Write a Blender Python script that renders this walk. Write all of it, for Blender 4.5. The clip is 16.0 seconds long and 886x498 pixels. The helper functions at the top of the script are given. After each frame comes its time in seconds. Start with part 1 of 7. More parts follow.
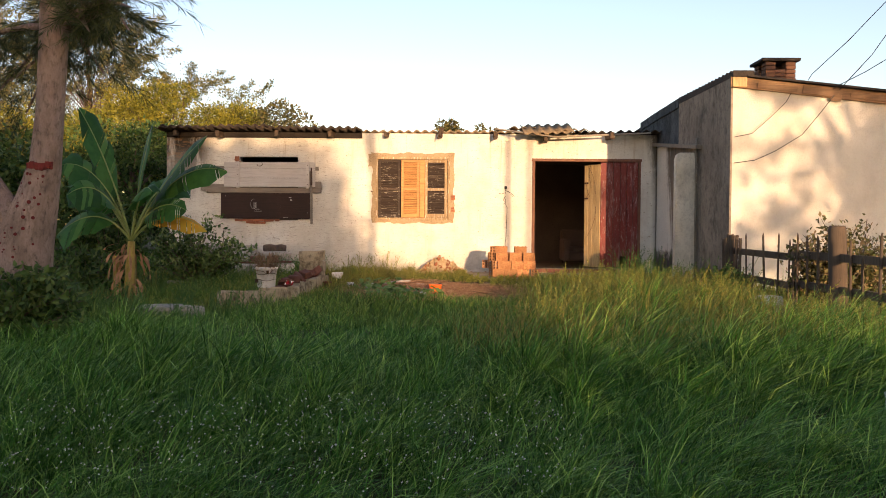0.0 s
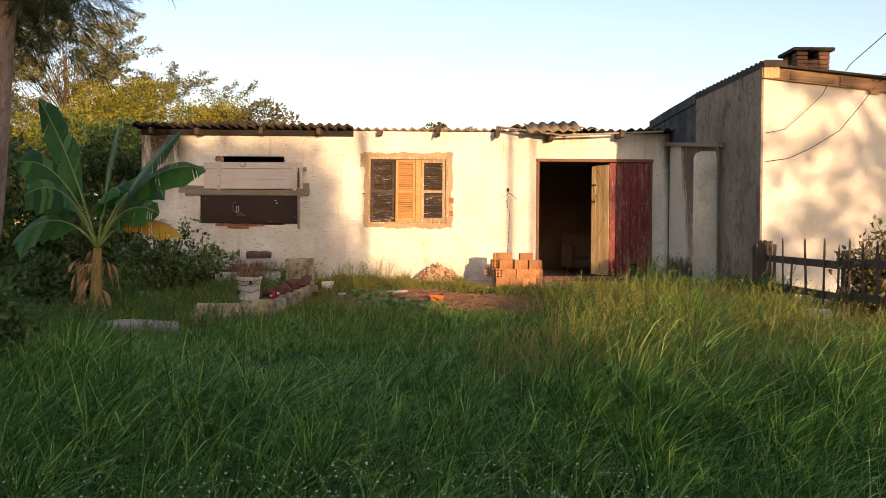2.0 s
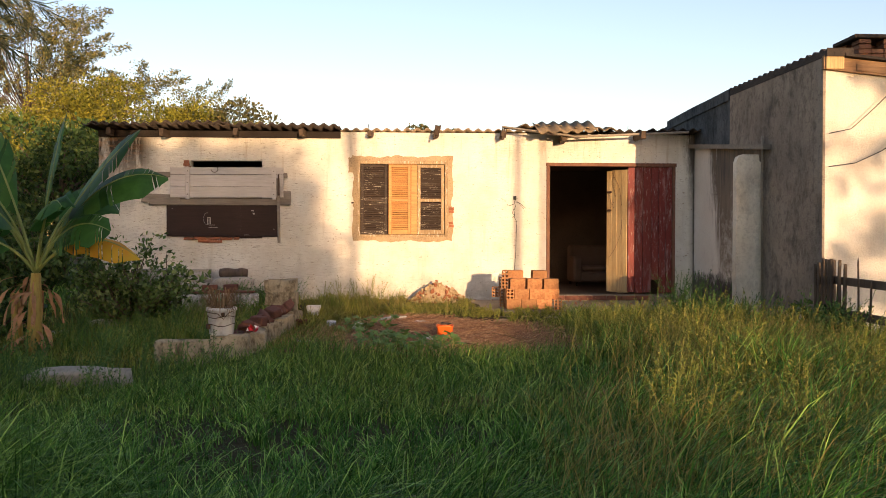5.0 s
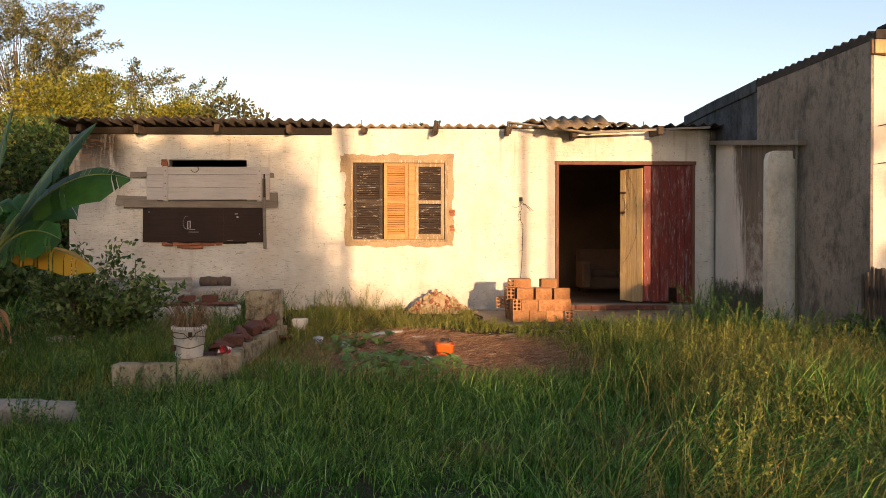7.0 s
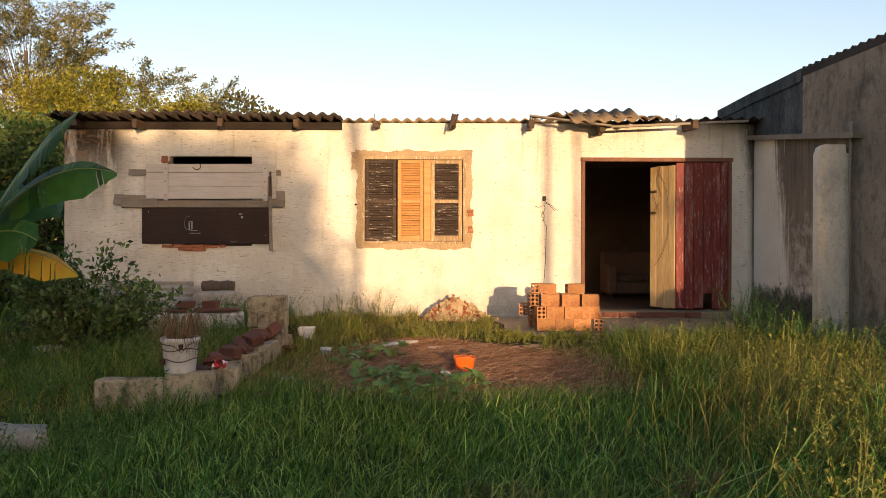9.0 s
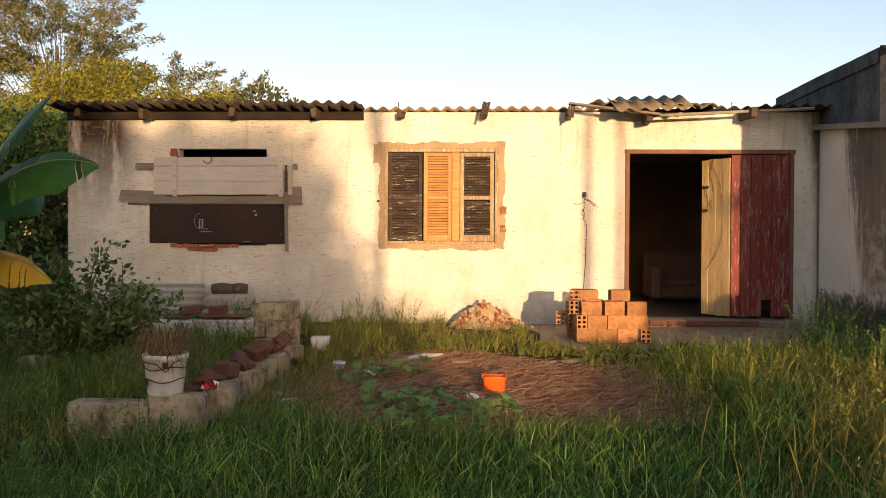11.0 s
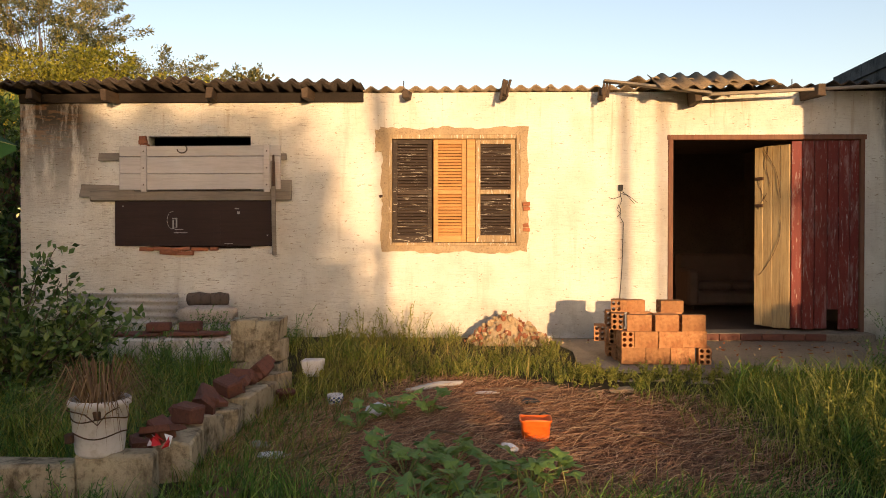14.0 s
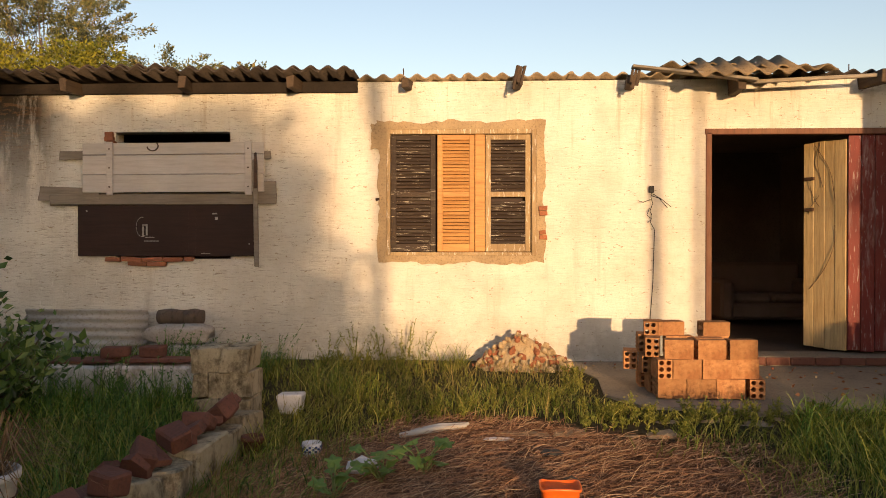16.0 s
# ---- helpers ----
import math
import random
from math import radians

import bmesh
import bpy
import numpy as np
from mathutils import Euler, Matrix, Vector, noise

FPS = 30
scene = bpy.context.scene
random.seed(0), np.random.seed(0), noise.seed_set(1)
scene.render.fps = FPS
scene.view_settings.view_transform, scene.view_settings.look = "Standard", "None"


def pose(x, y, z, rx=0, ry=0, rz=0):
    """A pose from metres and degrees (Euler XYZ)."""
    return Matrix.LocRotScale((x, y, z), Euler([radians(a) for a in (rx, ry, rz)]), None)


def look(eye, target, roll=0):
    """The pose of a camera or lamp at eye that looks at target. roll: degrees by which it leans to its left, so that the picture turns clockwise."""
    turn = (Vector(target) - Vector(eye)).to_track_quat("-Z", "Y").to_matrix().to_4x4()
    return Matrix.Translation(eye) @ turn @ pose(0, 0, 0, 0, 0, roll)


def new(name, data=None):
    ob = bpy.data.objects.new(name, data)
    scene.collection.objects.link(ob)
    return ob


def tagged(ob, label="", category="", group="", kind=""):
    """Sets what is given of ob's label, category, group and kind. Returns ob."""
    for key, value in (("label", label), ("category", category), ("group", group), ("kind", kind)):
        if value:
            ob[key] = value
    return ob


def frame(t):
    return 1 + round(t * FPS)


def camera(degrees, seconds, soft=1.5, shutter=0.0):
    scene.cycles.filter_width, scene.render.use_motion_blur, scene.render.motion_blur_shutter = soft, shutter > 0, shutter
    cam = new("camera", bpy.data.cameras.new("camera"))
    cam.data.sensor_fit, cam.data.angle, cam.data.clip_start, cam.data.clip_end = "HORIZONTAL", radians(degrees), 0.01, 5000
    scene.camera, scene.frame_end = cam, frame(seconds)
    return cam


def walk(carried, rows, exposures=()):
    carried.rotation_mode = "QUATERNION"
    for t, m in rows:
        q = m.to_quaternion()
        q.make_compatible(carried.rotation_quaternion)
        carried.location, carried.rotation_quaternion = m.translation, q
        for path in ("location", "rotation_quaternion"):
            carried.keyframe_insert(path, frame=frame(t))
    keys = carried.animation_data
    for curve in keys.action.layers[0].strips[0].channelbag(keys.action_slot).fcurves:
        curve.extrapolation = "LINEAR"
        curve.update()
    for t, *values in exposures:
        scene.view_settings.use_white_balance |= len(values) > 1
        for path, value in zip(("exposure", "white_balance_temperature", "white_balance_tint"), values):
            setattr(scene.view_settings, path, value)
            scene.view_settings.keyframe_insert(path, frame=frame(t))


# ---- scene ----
cam = camera(58.2, 16.0, 0.9)
METRES, EYE, TILT, LEAN, TURN = 8.8, 1.5, 0.0, 0.0, 0.9
ROWS = [
    (0.0, 0.0, 0.0, 0.0, 0.01, -1.16, -0.48),
    (0.5, -0.0102, 0.0308, 0.0014, -0.3, -1.1, -0.47),
    (1.0, -0.0136, 0.065, 0.0013, -0.13, -0.91, -0.28),
    (1.5, -0.0165, 0.1007, 0.0038, -0.36, -0.81, -0.22),
    (2.0, -0.0281, 0.1358, 0.0003, -1.06, -0.77, -0.45),
    (2.5, -0.0392, 0.17, -0.0014, -1.77, -0.72, -0.48),
    (3.0, -0.0489, 0.2141, 0.0069, -2.34, -0.72, -0.47),
    (3.5, -0.0569, 0.2413, 0.0111, -2.57, -0.63, -0.41),
    (4.0, -0.0692, 0.2753, 0.0194, -2.76, -0.59, -0.33),
    (6.5, -0.0643, 0.4263, 0.0282, -2.51, -0.59, 0.02),
    (7.0, -0.0595, 0.4602, 0.0326, -2.58, -0.56, -0.05),
    (7.5, -0.0606, 0.479, 0.0311, -2.28, -0.5, -0.19),
    (8.0, -0.0664, 0.5111, 0.0331, -2.1, -0.42, -0.5),
    (8.5, -0.0689, 0.5316, 0.0327, -2.02, -0.37, -0.42),
    (9.0, -0.0614, 0.5546, 0.032, -1.56, -0.39, -0.11),
    (9.5, -0.0484, 0.583, 0.0379, -0.47, -0.43, 0.15),
    (12.0, -0.0626, 0.7239, 0.036, 1.11, -0.76, -0.42),
    (12.5, -0.0728, 0.7519, 0.0349, 0.82, -0.79, -0.72),
    (13.0, -0.0807, 0.7812, 0.0374, 0.72, -0.76, -0.62),
    (13.5, -0.0795, 0.813, 0.0362, 0.78, -0.72, -0.24),
    (14.0, -0.0745, 0.8432, 0.0397, 0.78, -0.67, -0.05),
    (14.5, -0.0744, 0.8715, 0.0379, 0.96, -0.64, -0.18),
    (15.0, -0.0767, 0.9117, 0.0418, 1.44, -0.78, -0.23),
    (15.5, -0.0726, 0.9433, 0.042, 1.83, -0.76, -0.01),
    (16.0, -0.0682, 0.9748, 0.0476, 1.64, -0.49, -0.02),
]
walk(cam, [(t, pose(0, 0, EYE, TILT, LEAN, TURN) @ pose(METRES * x, METRES * y, METRES * z, 90 + pitch, roll, yaw)) for t, x, y, z, yaw, pitch, roll in ROWS],
     exposures=[(0.0, 1.42, 6150, 29), (9.0, 1.32, 6320, 27), (15.4, 1.19, 6560, 26), (16.0, 1.06, 6560, 25)])


# ---- light: low evening sun behind the walker, clear sky ----
SUN = Vector((0.24, -1.0, 0.088)).normalized()
world = bpy.data.worlds.new("sky")
scene.world = world
world.use_nodes = True
wn = world.node_tree
sky = wn.nodes.new("ShaderNodeTexSky")
sky.sky_type = "NISHITA"
sky.sun_disc = False
sky.sun_elevation = math.asin(SUN.z)
sky.sun_rotation = math.atan2(SUN.x, SUN.y)
sky.air_density, sky.dust_density, sky.ozone_density = 1.0, 1.0, 1.0
wn.links.new(sky.outputs[0], wn.nodes["Background"].inputs[0])
wn.nodes["Background"].inputs[1].default_value = 0.15
sun = new("sun", bpy.data.lights.new("sun", "SUN"))
sun.data.energy, sun.data.angle, sun.data.color = 2.5, radians(0.5), (1.0, 0.70, 0.335)
sun.matrix_world = look((0, 0, 30), Vector((0, 0, 30)) - SUN)


# ---- mesh helpers ----
def place_of(ob):
    p = Vector((0, 0, 0))
    while ob:
        p += ob.location
        ob = ob.parent
    return p


def box(bm, x0, x1, y0, y1, z0, z1, bevel=0.0, m=None, jag=0.0, rnd=random):
    r = bmesh.ops.create_cube(bm, size=1.0)
    vs = r["verts"]
    for v in vs:
        v.co = Vector(((x0 + x1) / 2 + v.co.x * (x1 - x0), (y0 + y1) / 2 + v.co.y * (y1 - y0), (z0 + z1) / 2 + v.co.z * (z1 - z0)))
        if jag:
            v.co += Vector((rnd.uniform(-jag, jag), rnd.uniform(-jag, jag), rnd.uniform(-jag, jag)))
    if bevel:
        es = list({e for v in vs for e in v.link_edges})
        r = bmesh.ops.bevel(bm, geom=es, offset=bevel, segments=1, affect="EDGES")
        vs = list({v for f in r["faces"] for v in f.verts} | {v for v in vs if v.is_valid})
    if m is not None:
        bmesh.ops.transform(bm, matrix=m, verts=vs)
    return vs


def tube(bm, pts, radii, n=8, cap=True):
    rings, pts = [], [Vector(p) for p in pts]
    for i, p in enumerate(pts):
        d = (pts[min(i + 1, len(pts) - 1)] - pts[max(i - 1, 0)]).normalized()
        a = d.orthogonal().normalized() if abs(d.z) > 0.9 else d.cross(Vector((0, 0, 1))).normalized()
        if abs(d.z) > 0.9:
            a = Vector((1, 0, 0)) - d * d.x
            a.normalize()
        b = d.cross(a)
        r = radii[i] if hasattr(radii, "__len__") else radii
        rings.append([bm.verts.new(p + (a * math.cos(2 * math.pi * k / n) + b * math.sin(2 * math.pi * k / n)) * r) for k in range(n)])
    for r0, r1 in zip(rings, rings[1:]):
        for k in range(n):
            f = bm.faces.new((r0[k], r0[(k + 1) % n], r1[(k + 1) % n], r1[k]))
            f.smooth = True
    if cap:
        bm.faces.new(rings[0][::-1])
        bm.faces.new(rings[-1])


def lathe(bm, profile, n=24, c=(0, 0, 0)):
    rings = [[bm.verts.new((c[0] + r * math.cos(2 * math.pi * k / n), c[1] + r * math.sin(2 * math.pi * k / n), c[2] + z)) for k in range(n)] for r, z in profile]
    for r0, r1 in zip(rings, rings[1:]):
        for k in range(n):
            f = bm.faces.new((r0[k], r0[(k + 1) % n], r1[(k + 1) % n], r1[k]))
            f.smooth = True
    bm.faces.new(rings[0][::-1])
    return rings


def link(name, bm, material, parent=None):
    me = bpy.data.meshes.new(name)
    if parent:
        bmesh.ops.translate(bm, verts=bm.verts, vec=-place_of(parent))
    bmesh.ops.recalc_face_normals(bm, faces=bm.faces)
    bm.to_mesh(me)
    bm.free()
    me.materials.append(material)
    ob = new(name, me)
    ob.parent = parent
    return ob


def part(name, bm, material, parent, label=""):
    """A bmesh in world coordinates as one mesh part of a thing or part."""
    return tagged(link(name, bm, material, parent), label)


def thing(name, place, label, category, group="", kind=""):
    ob = new(name)
    ob.location = place
    ob.empty_display_size = 0.1
    return tagged(ob, label, category, group, kind)


def single(name, bm, material, label="", category="", group="", kind="", at=None):
    """A thing of one mesh, with its origin at the given base."""
    if at is not None:
        bmesh.ops.translate(bm, verts=bm.verts, vec=-Vector(at))
    ob = link(name, bm, material)
    if at is not None:
        ob.location = at
    return tagged(ob, label, category, group, kind)


def raw_mesh(name, verts, quads, tris, material, parent=None, smooth=False):
    """A mesh from arrays: verts (n, 3), quads (m, 4), tris (k, 3)."""
    me = bpy.data.meshes.new(name)
    quads, tris = np.asarray(quads, dtype=np.int32).reshape(-1, 4), np.asarray(tris, dtype=np.int32).reshape(-1, 3)
    verts = np.asarray(verts, dtype=np.float32)
    if parent:
        verts = verts - np.array(place_of(parent), dtype=np.float32)
    me.vertices.add(len(verts))
    me.vertices.foreach_set("co", verts.ravel())
    loops = np.concatenate([quads.ravel(), tris.ravel()])
    me.loops.add(len(loops))
    me.loops.foreach_set("vertex_index", loops)
    me.polygons.add(len(quads) + len(tris))
    starts = np.concatenate([np.arange(len(quads)) * 4, len(quads) * 4 + np.arange(len(tris)) * 3]).astype(np.int32)
    me.polygons.foreach_set("loop_start", starts)
    me.update(calc_edges=True)
    me.validate()
    me.polygons.foreach_set("use_smooth", np.full(len(me.polygons), smooth))
    me.materials.append(material)
    ob = new(name, me)
    ob.parent = parent
    return ob


# ---- material helpers ----
class Mat:
    """A small builder round a Principled material."""

    def __init__(self, name, rough=0.8, metal=0.0, spec=0.3, in_world=False):
        self.m = bpy.data.materials.new(name)
        self.m.use_nodes = True
        self.t = self.m.node_tree
        self.b = self.t.nodes["Principled BSDF"]
        self.b.inputs["Roughness"].default_value = rough
        self.b.inputs["Metallic"].default_value = metal
        self.b.inputs["Specular IOR Level"].default_value = spec
        self.co = self.t.nodes.new("ShaderNodeNewGeometry").outputs["Position"] if in_world else self.t.nodes.new("ShaderNodeTexCoord").outputs["Object"]

    def put(self, kind, **sets):
        n = self.t.nodes.new(kind)
        for k, v in sets.items():
            n.inputs[k.replace("_", " ")].default_value = v
        return n

    def stretch(self, sx, sy, sz, rot=0.0):
        n = self.t.nodes.new("ShaderNodeMapping")
        n.inputs["Scale"].default_value = (sx, sy, sz)
        n.inputs["Rotation"].default_value = (0, rot, 0)
        self.t.links.new(self.co, n.inputs["Vector"])
        return n.outputs[0]

    def noise(self, scale, detail=4.0, rough=0.6, vec=None):
        n = self.put("ShaderNodeTexNoise", Scale=scale, Detail=detail, Roughness=rough)
        self.t.links.new(vec or self.co, n.inputs["Vector"])
        return n.outputs["Fac"]

    def ramp(self, src, a, b, lo=0.0, hi=1.0):
        n = self.t.nodes.new("ShaderNodeMapRange")
        n.inputs["From Min"].default_value, n.inputs["From Max"].default_value = a, b
        n.inputs["To Min"].default_value, n.inputs["To Max"].default_value = lo, hi
        self.t.links.new(src, n.inputs["Value"])
        return n.outputs[0]

    def math(self, op, a, b):
        n = self.t.nodes.new("ShaderNodeMath")
        n.operation = op
        for i, v in enumerate((a, b)):
            if isinstance(v, (int, float)):
                n.inputs[i].default_value = v
            else:
                self.t.links.new(v, n.inputs[i])
        return n.outputs[0]

    def mix(self, fac, a, b):
        n = self.t.nodes.new("ShaderNodeMix")
        n.data_type = "RGBA"
        for sock, v in ((n.inputs[0], fac), (n.inputs[6], a), (n.inputs[7], b)):
            if isinstance(v, (int, float)):
                sock.default_value = v
            elif isinstance(v, tuple):
                sock.default_value = (*v, 1.0)
            else:
                self.t.links.new(v, sock)
        return n.outputs[2]

    def axis(self, k):
        n = self.t.nodes.new("ShaderNodeSeparateXYZ")
        self.t.links.new(self.co, n.inputs[0])
        return n.outputs[k]

    def random(self):
        return self.t.nodes.new("ShaderNodeObjectInfo").outputs["Random"]

    def island(self):
        return self.t.nodes.new("ShaderNodeNewGeometry").outputs["Random Per Island"]

    def colour(self, c):
        if isinstance(c, tuple):
            self.b.inputs["Base Color"].default_value = (*c, 1.0)
        else:
            self.t.links.new(c, self.b.inputs["Base Color"])
        return self

    def bump(self, h, strength=0.4, distance=0.01):
        n = self.put("ShaderNodeBump", Strength=strength, Distance=distance)
        self.t.links.new(h, n.inputs["Height"])
        self.t.links.new(n.outputs[0], self.b.inputs["Normal"])
        return self

    def leaf_like(self, col, amount=0.35):
        """Lets light through thin leaves."""
        tr = self.t.nodes.new("ShaderNodeBsdfTranslucent")
        mx = self.t.nodes.new("ShaderNodeMixShader")
        mx.inputs[0].default_value = amount
        self.t.links.new(col, tr.inputs[0])
        self.t.links.new(self.b.outputs[0], mx.inputs[1])
        self.t.links.new(tr.outputs[0], mx.inputs[2])
        self.t.links.new(mx.outputs[0], self.t.nodes["Material Output"].inputs["Surface"])
        return self


def mottled(name, a, b, c, scale=3.0, fine=40.0, rough=0.85, bump=0.4, metal=0.0, spec=0.3, stretch=None, dist=0.01, vary=0.0):
    """Two-scale mottled surface: a and b in patches, c in fine specks."""
    m = Mat(name, rough, metal, spec)
    v = m.stretch(*stretch) if stretch else None
    big, small = m.noise(scale, 5, 0.65, v), m.noise(fine, 5, 0.7, v)
    col = m.mix(m.ramp(big, 0.35, 0.65), a, b)
    col = m.mix(m.ramp(small, 0.5, 0.75), col, c)
    if vary:
        dark = m.mix(m.ramp(m.random(), 0, 1, 0, vary), col, tuple(x * 0.35 for x in a))
        col = dark
    m.colour(col)
    m.bump(m.math("ADD", m.math("MULTIPLY", big, 0.6), small), bump, dist)
    return m.m


def foliage(name, a, b, c, rough=0.5, through_light=0.35, patch=0.6, spec=0.22, tufts=0.0, vary=1.0):
    m = Mat(name, rough, 0.0, spec)
    col = m.mix(m.ramp(m.noise(patch, 3), 0.35, 0.65), a, b)
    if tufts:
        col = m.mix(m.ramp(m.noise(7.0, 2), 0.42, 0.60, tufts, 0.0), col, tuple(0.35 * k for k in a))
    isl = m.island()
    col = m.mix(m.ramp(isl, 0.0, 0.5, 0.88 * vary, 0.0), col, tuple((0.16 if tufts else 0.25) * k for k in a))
    col = m.mix(m.ramp(isl, 0.66 if tufts else 0.6, 1.0, 0.0, 0.95 * vary), col, c)
    m.colour(col)
    m.leaf_like(col, through_light * 0.75)
    return m.m


def whitewash():
    """Old lime wash over rough brick: dashes of missing paint, grey streaks, soot at one end, splash dirt at the foot."""
    m = Mat("whitewashed_brick", 0.9, 0.0, 0.15, True)
    x, z = m.axis(0), m.axis(2)
    patch = m.noise(0.9, 5, 0.6)
    fine = m.noise(55, 5, 0.7)
    dash = m.noise(9, 6, 0.75, m.stretch(0.55, 1, 3.4))
    streak = m.noise(1.6, 6, 0.7, m.stretch(3.2, 1, 0.28))
    col = m.mix(m.ramp(patch, 0.35, 0.7), (0.80, 0.765, 0.68), (0.66, 0.61, 0.52))
    col = m.mix(m.ramp(streak, 0.56, 0.75, 0.0, 0.55), col, (0.47, 0.40, 0.31))
    worn = m.ramp(x, -1.6, -3.2, 0.30, 1.0)
    col = m.mix(m.math("MULTIPLY", m.ramp(dash, 0.60, 0.66, 0.0, 0.85), worn), col, (0.26, 0.20, 0.14))
    col = m.mix(m.ramp(fine, 0.55, 0.8, 0.0, 0.35), col, (0.50, 0.43, 0.33))
    lines = m.noise(11, 6, 0.75, m.stretch(0.7, 1, 6.5))
    col = m.mix(m.math("MULTIPLY", m.ramp(lines, 0.55, 0.64, 0.0, 0.75), worn), col, (0.34, 0.28, 0.21))
    drip = m.noise(2.6, 6, 0.7, m.stretch(3.0, 1, 0.22))
    col = m.mix(m.math("MULTIPLY", m.ramp(drip, 0.56, 0.68, 0.0, 0.65), m.ramp(z, 2.5, 3.45)), col, (0.42, 0.30, 0.16))
    grime = m.noise(2.3, 7, 0.72)
    col = m.mix(m.ramp(grime, 0.45, 0.72, 0.0, 0.5), col, (0.50, 0.43, 0.34))
    chips = m.noise(26, 4, 0.6, m.stretch(0.7, 1, 1.5))
    col = m.mix(m.ramp(chips, 0.645, 0.68, 0.0, 0.75), col, (0.33, 0.25, 0.16))
    soot = m.math("MULTIPLY", m.math("MULTIPLY", m.ramp(x, -5.10, -5.45), m.ramp(z, 2.0, 3.3)), m.ramp(m.noise(2.2, 6, 0.7, m.stretch(2.2, 1, 0.5)), 0.34, 0.54))
    col = m.mix(soot, col, (0.06, 0.048, 0.036))
    bare = m.math("MULTIPLY", m.math("MULTIPLY", m.ramp(x, -5.3, -5.7), m.ramp(z, 2.75, 3.05)), m.ramp(m.noise(6, 6, 0.7, m.stretch(0.7, 1, 2.5)), 0.50, 0.56))
    col = m.mix(m.math("MULTIPLY", bare, 0.3), col, (0.42, 0.22, 0.10))
    foot = m.math("MULTIPLY", m.ramp(z, 1.25, 0.75), m.ramp(m.noise(2.5, 6, 0.7), 0.36, 0.58))
    col = m.mix(m.math("MULTIPLY", foot, 0.6), col, (0.27, 0.23, 0.16))
    edge = m.math("MULTIPLY", m.ramp(m.math("ADD", x, m.math("MULTIPLY", m.ramp(z, 2.3, 3.5), 0.16)), 4.13, 4.30), m.ramp(m.noise(3, 6, 0.7, m.stretch(1.6, 1, 0.4)), 0.34, 0.50))
    col = m.mix(m.math("MULTIPLY", edge, 0.9), col, (0.06, 0.052, 0.044))
    seam = m.math("MULTIPLY", m.ramp(m.math("ADD", x, m.math("MULTIPLY", streak, 0.10)), 4.245, 4.275), 0.75)
    col = m.mix(seam, col, (0.075, 0.062, 0.05))
    m.colour(col)
    m.bump(m.math("ADD", m.math("MULTIPLY", dash, -1.4), m.math("ADD", m.math("MULTIPLY", fine, 0.8), m.math("MULTIPLY", lines, -0.8))), 0.7, 0.014)
    return m.m


def render_coat(name, a, b, dark, amount, scale=1.6):
    """Cement render with rain streaks and algae."""
    m = Mat(name, 0.92, 0.0, 0.15, True)
    streak = m.noise(scale, 7, 0.72, m.stretch(1.5, 1.5, 0.85))
    fine = m.noise(38, 5, 0.7)
    col = m.mix(m.ramp(m.noise(0.9, 5), 0.35, 0.65), a, b)
    col = m.mix(m.ramp(streak, 0.48, 0.66, 0.0, amount), col, dark)
    col = m.mix(m.ramp(m.noise(11, 6, 0.75), 0.52, 0.64, 0.0, 0.6 * amount), col, dark)
    col = m.mix(m.ramp(fine, 0.5, 0.8, 0.0, 0.35), col, dark)
    m.colour(col)
    m.bump(m.math("ADD", fine, m.noise(6, 5)), 0.8, 0.02)
    return m.m


def timber(name, a, b, dark, rough=0.8, along=2, flake=None, amount=0.5, vary=0.35, worn=0.0):
    """Boards with grain along one axis, and flaking paint where given."""
    m = Mat(name, rough, 0.0, 0.25, True)
    s = [22.0, 22.0, 22.0]
    s[along] = 1.6
    grain = m.noise(1.6, 8, 0.75, m.stretch(*s))
    big = m.noise(2.3, 5)
    col = m.mix(m.ramp(big, 0.35, 0.65), a, b)
    col = m.mix(m.ramp(grain, 0.45, 0.72, 0.0, 0.75), col, dark)
    if flake:
        s2 = [24.0, 24.0, 24.0]
        s2[along] = 3.5
        col = m.mix(m.ramp(m.noise(1.5, 7, 0.75, m.stretch(*s2)), 0.60 - 0.1 * amount, 0.63 - 0.1 * amount), col, flake)
    if worn:
        s3 = [7.0, 7.0, 7.0]
        s3[along] = 1.3
        col = m.mix(m.ramp(m.noise(1.5, 8, 0.72, m.stretch(*s3)), 0.53, 0.66, 0.0, worn), col, flake)
    col = m.mix(m.ramp(m.random(), 0, 1, 0, vary), col, dark)
    m.colour(col)
    m.bump(grain, 0.5, 0.006)
    return m.m


M_WALL = whitewash()
M_GREY = render_coat("grey_render", (0.24, 0.195, 0.155), (0.39, 0.315, 0.245), (0.105, 0.086, 0.070), 0.85, 3.2)


